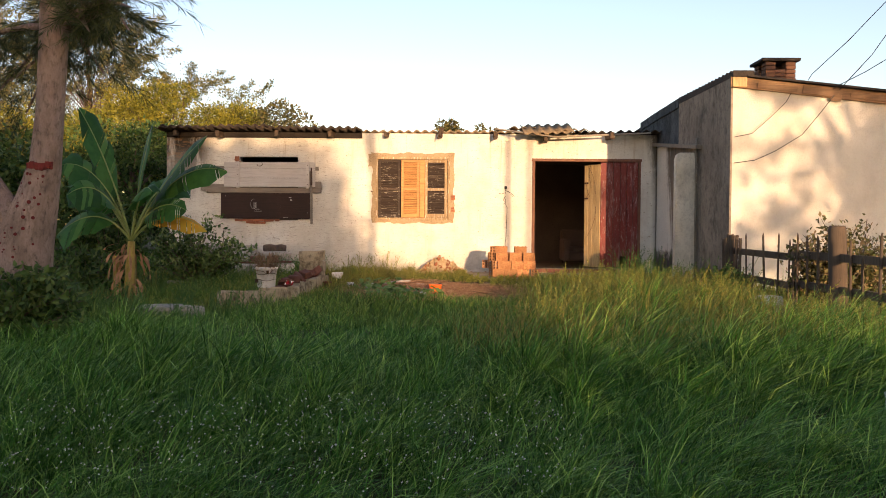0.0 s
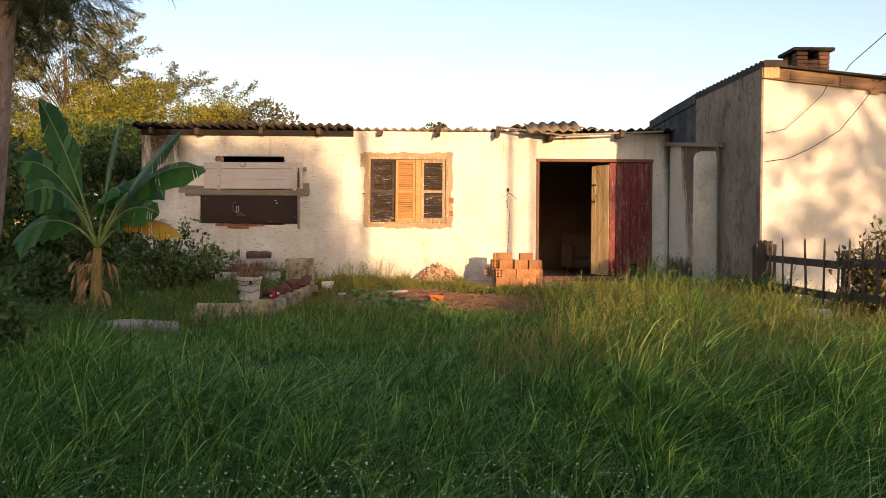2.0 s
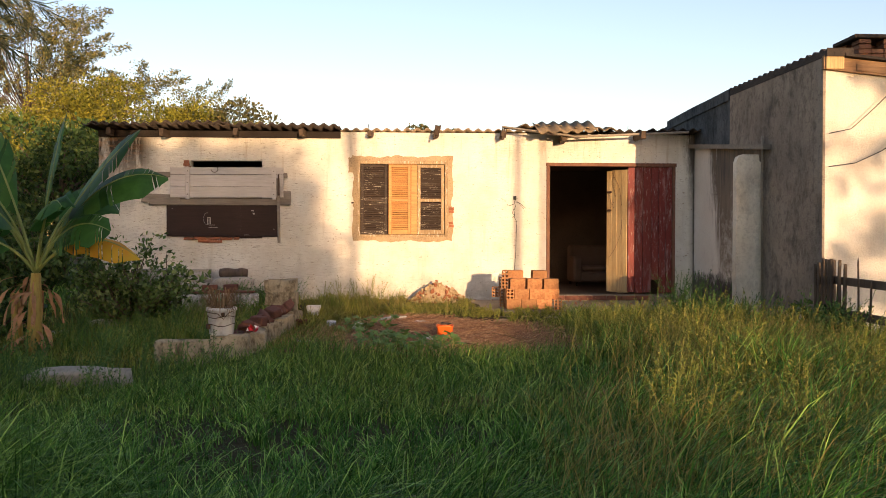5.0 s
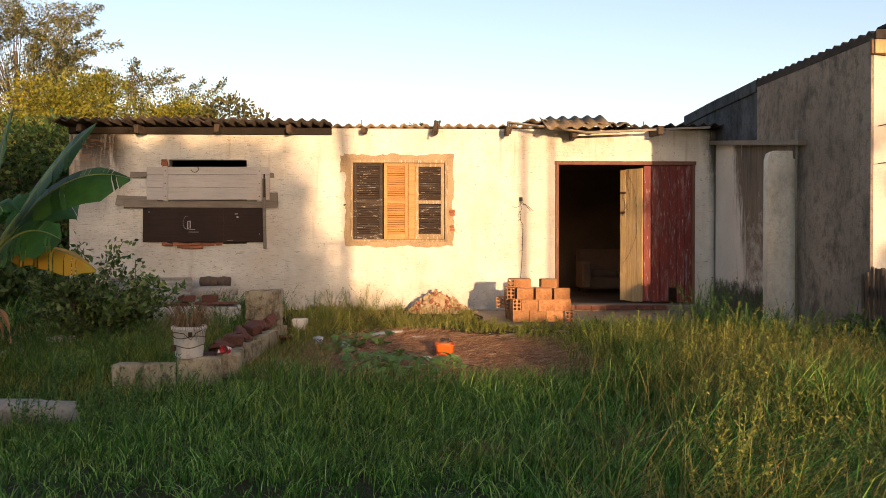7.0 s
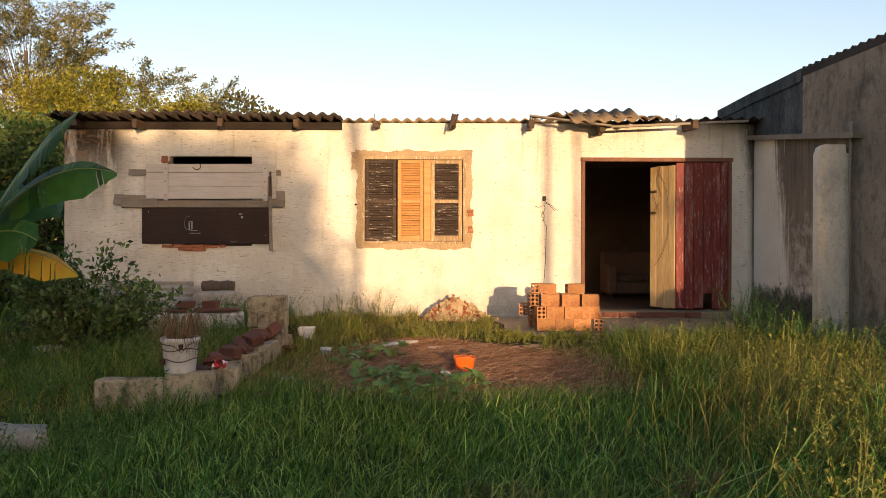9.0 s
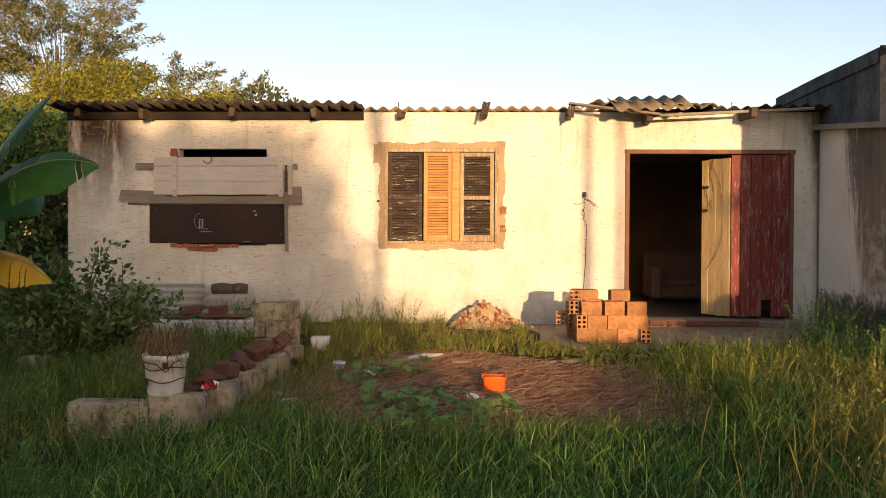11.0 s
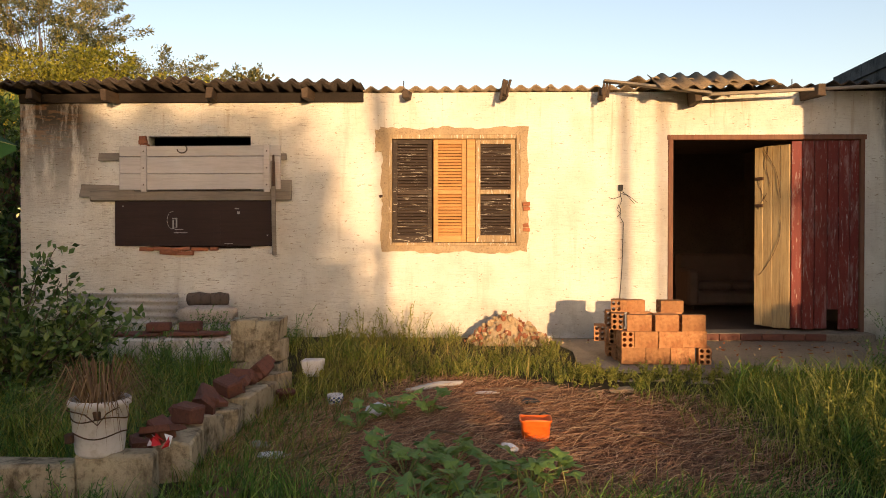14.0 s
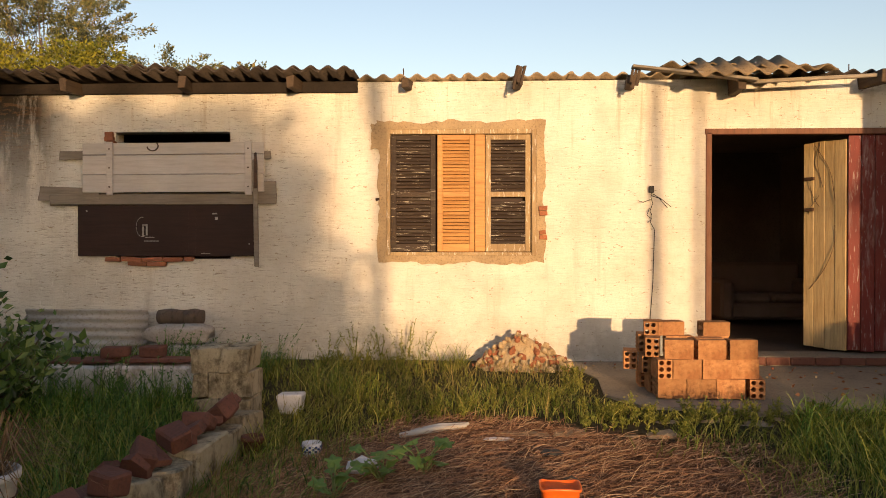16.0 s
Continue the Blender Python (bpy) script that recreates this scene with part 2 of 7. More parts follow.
def stained_side():
    """Pale paint with a broad brown rain stain and black damp at the foot."""
    m = Mat("pale_stained_render", 0.92, 0.0, 0.15, True)
    y, z = m.axis(1), m.axis(2)
    rag = m.noise(2.4, 7, 0.72, m.stretch(1, 2.6, 0.55))
    fine = m.noise(38, 5, 0.7)
    col = m.mix(m.ramp(m.noise(1.2, 5), 0.35, 0.65), (0.83, 0.78, 0.70), (0.74, 0.69, 0.61))
    drip = m.noise(3.2, 7, 0.7, m.stretch(1, 3.0, 0.30))
    blot = m.noise(5.5, 7, 0.75)
    yy = m.math("ADD", m.math("ADD", y, m.math("MULTIPLY", drip, 1.7)), m.math("ADD", m.math("MULTIPLY", z, -0.20), m.math("MULTIPLY", blot, 0.5)))
    run = m.math("MULTIPLY", m.ramp(yy, 16.78, 16.48), m.ramp(m.math("ADD", blot, m.math("MULTIPLY", z, 0.22)), 0.55, 0.95))
    stain = m.mix(m.ramp(m.math("ADD", drip, m.math("MULTIPLY", z, 0.15)), 0.75, 1.05), (0.20, 0.145, 0.10), (0.055, 0.046, 0.038))
    col = m.mix(m.math("MULTIPLY", run, 0.92), col, stain)
    damp = m.math("ADD", m.ramp(z, 1.4, 0.8), m.math("MULTIPLY", blot, 1.3))
    col = m.mix(m.ramp(damp, 0.95, 1.25, 0.0, 0.92), col, (0.045, 0.038, 0.032))
    col = m.mix(m.ramp(fine, 0.5, 0.8, 0.0, 0.35), col, (0.2, 0.17, 0.13))
    m.colour(col)
    m.bump(m.math("ADD", fine, rag), 0.5, 0.012)
    return m.m


M_PALE = stained_side()
M_PIER = render_coat("cream_pier_render", (0.80, 0.75, 0.63), (0.66, 0.60, 0.49), (0.24, 0.205, 0.16), 0.42)
M_CREAM = render_coat("cream_render", (0.74, 0.70, 0.62), (0.66, 0.61, 0.52), (0.48, 0.42, 0.34), 0.3)
M_DARKPAR = render_coat("dark_mouldy_block", (0.12, 0.13, 0.135), (0.075, 0.08, 0.085), (0.022, 0.024, 0.026), 0.8)
M_PLASTER = mottled("raw_plaster", (0.44, 0.32, 0.185), (0.33, 0.235, 0.135), (0.18, 0.125, 0.075), 3, 45, 0.95, 0.7)
# inner walls and ceiling coloured dark to keep the room dim behind the door
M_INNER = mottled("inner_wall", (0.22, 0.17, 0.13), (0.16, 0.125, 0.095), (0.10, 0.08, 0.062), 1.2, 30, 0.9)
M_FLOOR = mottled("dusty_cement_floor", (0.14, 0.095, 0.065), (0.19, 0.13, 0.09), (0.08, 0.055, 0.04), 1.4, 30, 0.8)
M_CONCRETE = mottled("worn_concrete", (0.33, 0.27, 0.195), (0.24, 0.19, 0.135), (0.12, 0.095, 0.068), 1.6, 45, 0.9, 0.7)
M_BRICK = mottled("hollow_brick_clay", (0.58, 0.29, 0.12), (0.36, 0.135, 0.05), (0.22, 0.085, 0.035), 11, 30, 0.9, 0.9, vary=0.75)
M_REDBRICK = mottled("old_red_brick", (0.40, 0.15, 0.07), (0.33, 0.12, 0.06), (0.20, 0.08, 0.045), 6, 50, 0.9, 0.5, vary=0.4)
M_SOOTBRICK = mottled("sooty_brown_brick", (0.22, 0.105, 0.060), (0.15, 0.078, 0.048), (0.075, 0.045, 0.032), 6, 50, 0.9, 0.6, vary=0.5)
M_TERRACOTTA = mottled("terracotta_tile", (0.15, 0.060, 0.042), (0.21, 0.085, 0.055), (0.085, 0.04, 0.03), 5, 45, 0.85, 0.4, vary=0.4)
M_BLOCK = render_coat("lime_washed_block", (0.52, 0.44, 0.30), (0.32, 0.245, 0.15), (0.085, 0.062, 0.034), 0.95, 4.5)
M_LIMEWHITE = render_coat("flaking_white_block", (0.78, 0.73, 0.66), (0.68, 0.61, 0.52), (0.26, 0.19, 0.13), 0.8, 5.0)
# dark tone carries the shade on the roof's ends, ochre its sunlit middle
M_ROOF = mottled("weathered_fibre_cement_shaded", (0.040, 0.032, 0.028), (0.066, 0.051, 0.041), (0.020, 0.017, 0.015), 2.5, 35, 0.95, 0.5, stretch=(1, 0.4, 1))
M_ROOF_LIT = mottled("ochre_fibre_cement_sunlit", (0.34, 0.26, 0.17), (0.26, 0.20, 0.13), (0.14, 0.105, 0.07), 2.5, 35, 0.95, 0.5, stretch=(1, 0.4, 1))
M_ROOF_WORN = mottled("brown_fibre_cement", (0.25, 0.18, 0.105), (0.17, 0.125, 0.075), (0.08, 0.06, 0.04), 3.5, 35, 0.95, 0.5, stretch=(1, 0.4, 1))
M_RAFTER = timber("dark_rafter", (0.085, 0.055, 0.035), (0.12, 0.08, 0.05), (0.035, 0.025, 0.018), along=1)
M_GREYWOOD = timber("grey_weathered_plank", (0.33, 0.28, 0.22), (0.26, 0.22, 0.17), (0.13, 0.105, 0.08), along=0)
M_WHITEBOARD = timber("old_white_board", (0.62, 0.57, 0.52), (0.55, 0.50, 0.45), (0.40, 0.35, 0.29), along=0, vary=0.15)
M_DARKPANEL = timber("dark_varnished_panel", (0.030, 0.014, 0.011), (0.042, 0.019, 0.014), (0.014, 0.008, 0.007), 0.55, along=0, vary=0.2)
M_REDDOOR = timber("flaking_red_paint", (0.235, 0.040, 0.030), (0.17, 0.030, 0.024), (0.11, 0.026, 0.022), 0.6, 2, (0.40, 0.29, 0.26), 0.25, worn=0.6)
M_PALEDOOR = timber("bare_yellow_board", (0.66, 0.48, 0.24), (0.56, 0.38, 0.17), (0.24, 0.14, 0.06), 0.75, 2)
M_FRAME = timber("flaking_frame", (0.46, 0.33, 0.18), (0.36, 0.25, 0.13), (0.17, 0.11, 0.06), 0.8, 2, (0.66, 0.56, 0.44), 0.5)
M_DARKLOUVRE = timber("peeling_black_louvre", (0.050, 0.034, 0.026), (0.075, 0.050, 0.034), (0.025, 0.018, 0.014), 0.75, 0, (0.58, 0.51, 0.40), 0.10, worn=0.12)
M_ORANGELOUVRE = timber("orange_varnished_louvre", (0.60, 0.32, 0.11), (0.50, 0.25, 0.08), (0.26, 0.115, 0.04), 0.6, 0)
M_DOORFRAME = timber("red_brown_door_frame", (0.20, 0.08, 0.05), (0.26, 0.13, 0.075), (0.09, 0.05, 0.035), 0.8, 2)
M_FASCIA = timber("brown_fascia", (0.30, 0.165, 0.085), (0.42, 0.26, 0.14), (0.085, 0.05, 0.03), 0.85, 0, vary=0.5)
M_FENCE = timber("dark_fence_wood", (0.10, 0.072, 0.05), (0.15, 0.11, 0.075), (0.05, 0.036, 0.028), 0.9, 2)
M_IRON = mottled("rusty_iron", (0.10, 0.055, 0.035), (0.06, 0.04, 0.03), (0.16, 0.07, 0.03), 9, 60, 0.8, 0.4, 0.3)
M_CABLE = mottled("black_cable", (0.03, 0.028, 0.026), (0.05, 0.045, 0.04), (0.02, 0.02, 0.02), 9, 60, 0.7, 0.1)
M_ZINC = mottled("dull_zinc_sheet", (0.44, 0.42, 0.38), (0.36, 0.34, 0.30), (0.24, 0.21, 0.17), 3, 30, 0.7, 0.2, 0.2)
M_SACK = mottled("grey_sack", (0.36, 0.32, 0.28), (0.46, 0.41, 0.36), (0.20, 0.17, 0.14), 4, 50, 0.95, 0.6)
M_PLASTIC = mottled("dirty_white_plastic", (0.72, 0.70, 0.70), (0.64, 0.61, 0.60), (0.45, 0.41, 0.37), 3, 22, 0.45, 0.05, spec=0.45)
M_ORANGE = mottled("orange_plastic", (0.85, 0.15, 0.015), (0.78, 0.13, 0.012), (0.60, 0.12, 0.02), 4, 25, 0.4, 0.05, spec=0.45)
M_RED = mottled("red_plastic", (0.60, 0.03, 0.03), (0.50, 0.02, 0.03), (0.40, 0.03, 0.03), 8, 60, 0.5, 0.2)
M_BLUE = mottled("blue_glaze", (0.06, 0.10, 0.22), (0.05, 0.08, 0.18), (0.10, 0.14, 0.25), 8, 60, 0.4, 0.1)
M_STONE = mottled("mossy_stone", (0.40, 0.35, 0.28), (0.30, 0.265, 0.205), (0.17, 0.155, 0.11), 3, 28, 0.95, 0.8, dist=0.02)
M_RUBBLE = mottled("rubble", (0.46, 0.32, 0.17), (0.54, 0.42, 0.25), (0.26, 0.16, 0.085), 5, 50, 0.95, 0.6, vary=0.4)
M_FABRIC = mottled("brown_upholstery", (0.30, 0.20, 0.15), (0.24, 0.165, 0.12), (0.15, 0.105, 0.08), 4, 80, 0.95, 0.4)
M_BARK = mottled("smooth_pinkish_bark", (0.34, 0.25, 0.205), (0.19, 0.135, 0.105), (0.085, 0.060, 0.046), 4.5, 16, 0.9, 1.0, stretch=(1.6, 1.6, 0.7), dist=0.03)
M_DARKBARK = mottled("dark_bark", (0.16, 0.115, 0.085), (0.11, 0.08, 0.06), (0.06, 0.045, 0.035), 2.5, 24, 0.95, 0.8, stretch=(1.5, 1.5, 0.5), dist=0.02)
M_SCAR = mottled("dark_red_scar", (0.16, 0.022, 0.018), (0.11, 0.018, 0.015), (0.06, 0.015, 0.012), 9, 50, 0.9, 0.6)
M_NEEDLE = foliage("casuarina_needles", (0.060, 0.085, 0.038), (0.080, 0.105, 0.042), (0.15, 0.15, 0.05))
M_YELLOW = foliage("yellow_green_leaves", (0.29, 0.26, 0.026), (0.15, 0.185, 0.026), (0.38, 0.33, 0.035))
M_LEAF = foliage("dark_green_leaves", (0.058, 0.115, 0.028), (0.080, 0.145, 0.034), (0.17, 0.21, 0.055))
M_OLIVE = foliage("olive_leaves", (0.12, 0.125, 0.040), (0.15, 0.14, 0.044), (0.21, 0.16, 0.05))
M_WISP = foliage("grey_olive_sprays", (0.21, 0.20, 0.070), (0.17, 0.20, 0.10), (0.36, 0.29, 0.075), 0.6, 0.5, 0.35)
M_SHRUB = foliage("glossy_shrub_leaves", (0.075, 0.140, 0.034), (0.105, 0.180, 0.042), (0.26, 0.32, 0.10), 0.32, 0.25)
M_FENCEBUSH = foliage("reddish_bush_leaves", (0.10, 0.12, 0.036), (0.17, 0.14, 0.050), (0.40, 0.27, 0.14), 0.5, 0.35, 2.0)
M_BANANA = foliage("banana_leaf", (0.030, 0.108, 0.020), (0.047, 0.145, 0.026), (0.115, 0.23, 0.05), 0.45, 0.3, 9.0, vary=0.75)
M_BANANA_DRY = foliage("yellow_banana_leaf", (0.66, 0.30, 0.02), (0.58, 0.40, 0.03), (0.62, 0.17, 0.03), 0.6, 0.35, 5.0, vary=0.5)
M_RIB = mottled("banana_midrib", (0.22, 0.28, 0.08), (0.17, 0.23, 0.06), (0.26, 0.24, 0.10), 5, 40, 0.5, 0.2)
M_PSEUDO = mottled("banana_stem", (0.36, 0.27, 0.055), (0.22, 0.17, 0.05), (0.20, 0.075, 0.03), 5, 25, 0.6, 0.4, stretch=(1, 1, 0.3))
M_DRYLEAF = foliage("dry_brown_leaf", (0.34, 0.13, 0.05), (0.22, 0.10, 0.045), (0.45, 0.27, 0.15), 0.9, 0.2)
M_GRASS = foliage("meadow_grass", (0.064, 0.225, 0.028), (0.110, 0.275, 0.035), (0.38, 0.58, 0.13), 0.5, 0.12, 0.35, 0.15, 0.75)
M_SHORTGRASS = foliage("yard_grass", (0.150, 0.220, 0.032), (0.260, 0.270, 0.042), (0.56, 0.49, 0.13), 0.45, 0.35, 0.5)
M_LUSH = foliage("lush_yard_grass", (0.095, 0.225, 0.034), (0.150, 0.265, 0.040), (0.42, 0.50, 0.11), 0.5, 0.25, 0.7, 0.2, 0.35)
M_STRAWGRASS = foliage("seeding_grass", (0.30, 0.25, 0.065), (0.22, 0.22, 0.050), (0.42, 0.31, 0.105), 0.6, 0.4, 0.8)
M_WEED = foliage("yellow_green_weed", (0.165, 0.200, 0.034), (0.225, 0.235, 0.040), (0.36, 0.32, 0.075), 0.5, 0.35, 0.8)
M_HERB = foliage("broad_green_leaf", (0.075, 0.175, 0.042), (0.10, 0.205, 0.047), (0.17, 0.26, 0.065), 0.5, 0.35, 1.5)
M_MULCH = foliage("dry_reddish_straw", (0.52, 0.26, 0.135), (0.37, 0.18, 0.09), (0.70, 0.47, 0.26), 0.9, 0.1, 1.2)
M_DRYSTEM = foliage("dry_stems", (0.28, 0.17, 0.085), (0.20, 0.115, 0.06), (0.34, 0.23, 0.12), 0.9, 0.15, 2.0)
M_PETAL = foliage("white_petal", (0.70, 0.68, 0.62), (0.66, 0.64, 0.58), (0.75, 0.72, 0.66), 0.6, 0.3)


def soil():
    m = Mat("yard_soil", 0.95, 0.0, 0.1)
    n, f = m.noise(0.8, 6), m.noise(22, 6, 0.7)
    col = m.mix(m.ramp(n, 0.4, 0.6), (0.045, 0.045, 0.020), (0.065, 0.052, 0.028))
    col = m.mix(m.ramp(f, 0.45, 0.7), col, (0.030, 0.030, 0.014))
    x, y = m.axis(0), m.axis(1)
    dx, dy = m.math("MULTIPLY", m.math("ADD", x, 0.65), 0.50), m.math("MULTIPLY", m.math("ADD", y, -12.75), 0.62)
    r = m.math("ADD", m.math("ADD", m.math("MULTIPLY", dx, dx), m.math("MULTIPLY", dy, dy)), m.math("MULTIPLY", m.noise(1.8, 5), 0.7))
    col = m.mix(m.ramp(r, 1.35, 1.05), col, m.mix(m.ramp(f, 0.4, 0.7), (0.20, 0.108, 0.067), (0.10, 0.056, 0.037)))
    m.colour(col)
    m.bump(m.math("ADD", f, n), 0.8, 0.03)
    return m.m


M_SOIL = soil()

# ---- the lie of the land ----
RNG = np.random.default_rng(7)


def ground_z(x, y):
    x, y = np.asarray(x, dtype=float), np.asarray(y, dtype=float)
    z = np.interp(y, [-60, -8, 0, 4, 8.6, 12, 13.9, 14.3, 16.9, 25], [-0.4, -0.25, 0.03, 0.29, 0.43, 0.50, 0.56, 0.62, 0.68, 0.68])
    dip = np.clip((-1.9 - x) / 1.2, 0, 1) * np.clip((y - 8.5) / 2, 0, 1) * np.clip((15.5 - y) / 2, 0, 1)
    bump = 0.025 * np.sin(1.7 * x + 0.6 * y) * np.cos(1.3 * y - 0.5 * x) * np.clip((15 - y) / 2, 0, 1)
    mound = 0.03 * np.exp(-(((x + 0.7) / 1.2) ** 2 + ((y - 12.9) / 0.8) ** 2))
    return z - 0.13 * dip + bump + mound


def flat_z(x, y):
    return float(ground_z(x, y))


gx = np.concatenate([[-3000, -800, -250, -90, -45, -25], np.linspace(-15, 13, 113), [20, 40, 90, 250, 800, 3000]])
gy = np.concatenate([[-3000, -800, -250, -90, -50, -25, -14], np.linspace(-8, 25, 133), [40, 70, 120, 300, 900, 3000]])
GX, GY = np.meshgrid(gx, gy)
idx = np.arange(GX.size).reshape(GX.shape)
cells = np.stack([idx[:-1, :-1], idx[:-1, 1:], idx[1:, 1:], idx[1:, :-1]], -1).reshape(-1, 4)
ground = raw_mesh("ground", np.stack([GX, GY, ground_z(GX, GY)], -1).reshape(-1, 3), cells, [], M_SOIL, smooth=True)
tagged(ground, "grassy yard ground with a bare patch of reddish soil", "ground", kind="structure")

# ---- the old house ----
WY, WT = 16.9, 0.2
X0, X1, ZB, ZT = -6.17, 4.24, 0.45, 3.60
DOOR = (1.63, 3.88, 0.76, 3.05)
WIN = (-1.70, -0.13, 1.78, 3.10)
HOLE = (-4.60, -3.36, 1.74, 3.09)


def holed_wall(name, x0, x1, z0, z1, y0, y1, holes, material, label):
    """A thick wall along x with openings cut through it."""
    xs = sorted({x0, x1, *[h[0] for h in holes], *[h[1] for h in holes]})
    bm = bmesh.new()
    for a, b in zip(xs, xs[1:]):
        cut = sorted((h[2], h[3]) for h in holes if h[0] <= a and h[1] >= b)
        z = z0
        for lo, hi in cut + [(z1, z1)]:
            if lo > z:
                box(bm, a, b, y0, y1, z, lo)
            z = hi
    bmesh.ops.remove_doubles(bm, verts=bm.verts, dist=0.0005)
    seen = {}
    for f in list(bm.faces):
        key = tuple(round(c, 3) for c in f.calc_center_median())
        if key in seen:
            bmesh.ops.delete(bm, geom=[f, seen[key]], context="FACES")
        else:
            seen[key] = f
    return tagged(link(name, bm, material), label, "wall", kind="structure")


wall_front = holed_wall("wall_front", X0, X1, ZB, ZT, WY + 0.0035, WY + WT, [DOOR, WIN, HOLE], M_WALL, "lime-washed brick front wall of the old house, stained and flaking")
bm = bmesh.new()
box(bm, X0, X0 + WT, WY + WT, 21.9, ZB, ZT - 0.02)
tagged(link("wall_west", bm, M_WALL), "lime-washed brick side wall of the old house", "wall", kind="structure")
bm = bmesh.new()
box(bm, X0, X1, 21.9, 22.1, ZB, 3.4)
tagged(link("wall_north", bm, M_INNER), "plastered back wall of the old house, toned dark for the dim room", "wall", kind="structure")
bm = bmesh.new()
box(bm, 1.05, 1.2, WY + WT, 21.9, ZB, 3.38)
tagged(link("wall_partition", bm, M_INNER), "plastered inner partition wall, toned dark for the dim room", "wall", kind="structure")
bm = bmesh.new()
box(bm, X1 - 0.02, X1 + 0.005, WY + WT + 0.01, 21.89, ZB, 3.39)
tagged(link("wall_east", bm, M_INNER), "plastered inner side wall, toned dark for the dim room", "wall", kind="structure")
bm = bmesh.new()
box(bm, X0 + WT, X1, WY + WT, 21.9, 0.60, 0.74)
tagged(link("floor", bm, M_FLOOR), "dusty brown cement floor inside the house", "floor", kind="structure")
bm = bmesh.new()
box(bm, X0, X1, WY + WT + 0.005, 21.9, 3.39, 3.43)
tagged(link("ceiling", bm, M_INNER), "boarded ceiling of the old house, toned dark for the dim room", "ceiling", kind="structure")


# corrugated roofs
def corrugated(bm, x0, x1, y0, y1, z0, z1, pitch=0.177, amp=0.024, thick=0.014, m=None, ny=2, sag=0.0):
    n = max(2, int((x1 - x0) / pitch * 8))
    rows = []
    for top in (0, 1):
        for j in range(ny):
            v = j / (ny - 1)
            row = []
            for i in range(n + 1):
                x = x0 + (x1 - x0) * i / n
                z = z0 + (z1 - z0) * v + amp * math.sin(2 * math.pi * x / pitch) + top * thick + sag * math.sin(3.1 * x + 2 * v)
                p = Vector((x, y0 + (y1 - y0) * v, z))
                row.append(bm.verts.new(m @ p if m else p))
            rows.append(row)
    for j in range(ny - 1):
        for base, flip in ((0, False), (ny, True)):
            for i in range(n):
                q = (rows[base + j][i], rows[base + j][i + 1], rows[base + j + 1][i + 1], rows[base + j + 1][i])
                f = bm.faces.new(q if not flip else q[::-1])
                f.smooth = True
    for i in range(n):
        bm.faces.new((rows[0][i], rows[ny][i], rows[ny][i + 1], rows[0][i + 1]))
        bm.faces.new((rows[ny - 1][i], rows[ny - 1][i + 1], rows[2 * ny - 1][i + 1], rows[2 * ny - 1][i]))
    for i in (0, n):
        for j in range(ny - 1):
            bm.faces.new((rows[j][i], rows[j + 1][i], rows[ny + j + 1][i], rows[ny + j][i]))


roof = thing("house_roof", (-1, 19, 3.6), "corrugated fibre-cement roof of the old house, sagging and broken", "roof", kind="structure")
# sheets in M_ROOF are coloured as shaded, those in M_ROOF_LIT as sunlit
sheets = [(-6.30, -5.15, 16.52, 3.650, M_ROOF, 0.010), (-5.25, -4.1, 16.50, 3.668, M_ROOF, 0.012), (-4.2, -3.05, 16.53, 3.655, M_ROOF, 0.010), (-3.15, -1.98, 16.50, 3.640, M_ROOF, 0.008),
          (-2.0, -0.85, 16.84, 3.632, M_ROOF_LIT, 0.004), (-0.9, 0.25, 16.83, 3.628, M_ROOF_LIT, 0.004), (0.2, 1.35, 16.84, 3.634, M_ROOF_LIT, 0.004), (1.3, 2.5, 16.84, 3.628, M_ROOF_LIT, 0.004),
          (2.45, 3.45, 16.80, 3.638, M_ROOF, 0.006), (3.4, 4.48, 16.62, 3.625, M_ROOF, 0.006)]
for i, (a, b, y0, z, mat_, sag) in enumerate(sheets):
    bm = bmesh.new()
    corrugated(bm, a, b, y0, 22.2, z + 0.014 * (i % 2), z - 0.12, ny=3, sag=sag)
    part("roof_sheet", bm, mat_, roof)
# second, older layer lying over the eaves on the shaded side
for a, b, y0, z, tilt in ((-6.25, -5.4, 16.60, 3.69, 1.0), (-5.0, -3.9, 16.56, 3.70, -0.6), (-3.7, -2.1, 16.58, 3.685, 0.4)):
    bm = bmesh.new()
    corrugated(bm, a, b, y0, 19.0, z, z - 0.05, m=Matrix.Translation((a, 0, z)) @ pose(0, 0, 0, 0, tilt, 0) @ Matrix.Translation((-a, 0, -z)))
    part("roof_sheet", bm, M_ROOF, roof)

loose = thing("loose_roof_sheet", (1.75, 17.0, 3.70), "broken corrugated sheets lifted off the roof above the door", "roof sheet")
for x, y, z, w, y0, y1, rx, ry, rz in ((1.88, 16.62, 3.675, 1.06, -0.27, 0.22, 27, -2.5, 5), (2.42, 16.70, 3.655, 0.72, -0.22, 0.5, 9, 1, -6), (1.55, 16.86, 3.70, 0.9, -0.2, 0.8, 4, 2, 3)):
    bm = bmesh.new()
    corrugated(bm, -w / 2, w / 2, y0, y1, 0, 0, pitch=0.205, amp=0.026, m=Matrix.Translation((x, y, z)) @ pose(0, 0, 0, rx, ry, rz))
    part("sheet", bm, M_ROOF_WORN, loose)
bm = bmesh.new()
box(bm, -0.60, 0.60, -0.06, 0.05, 0.0, 0.028, 0.004, Matrix.Translation((1.38, 16.50, 3.565)) @ pose(0, 0, 0, 0, 8.0, -4), 0.006, random.Random(3))
part("splintered_plank", bm, M_GREYWOOD, loose, "grey splintered plank")

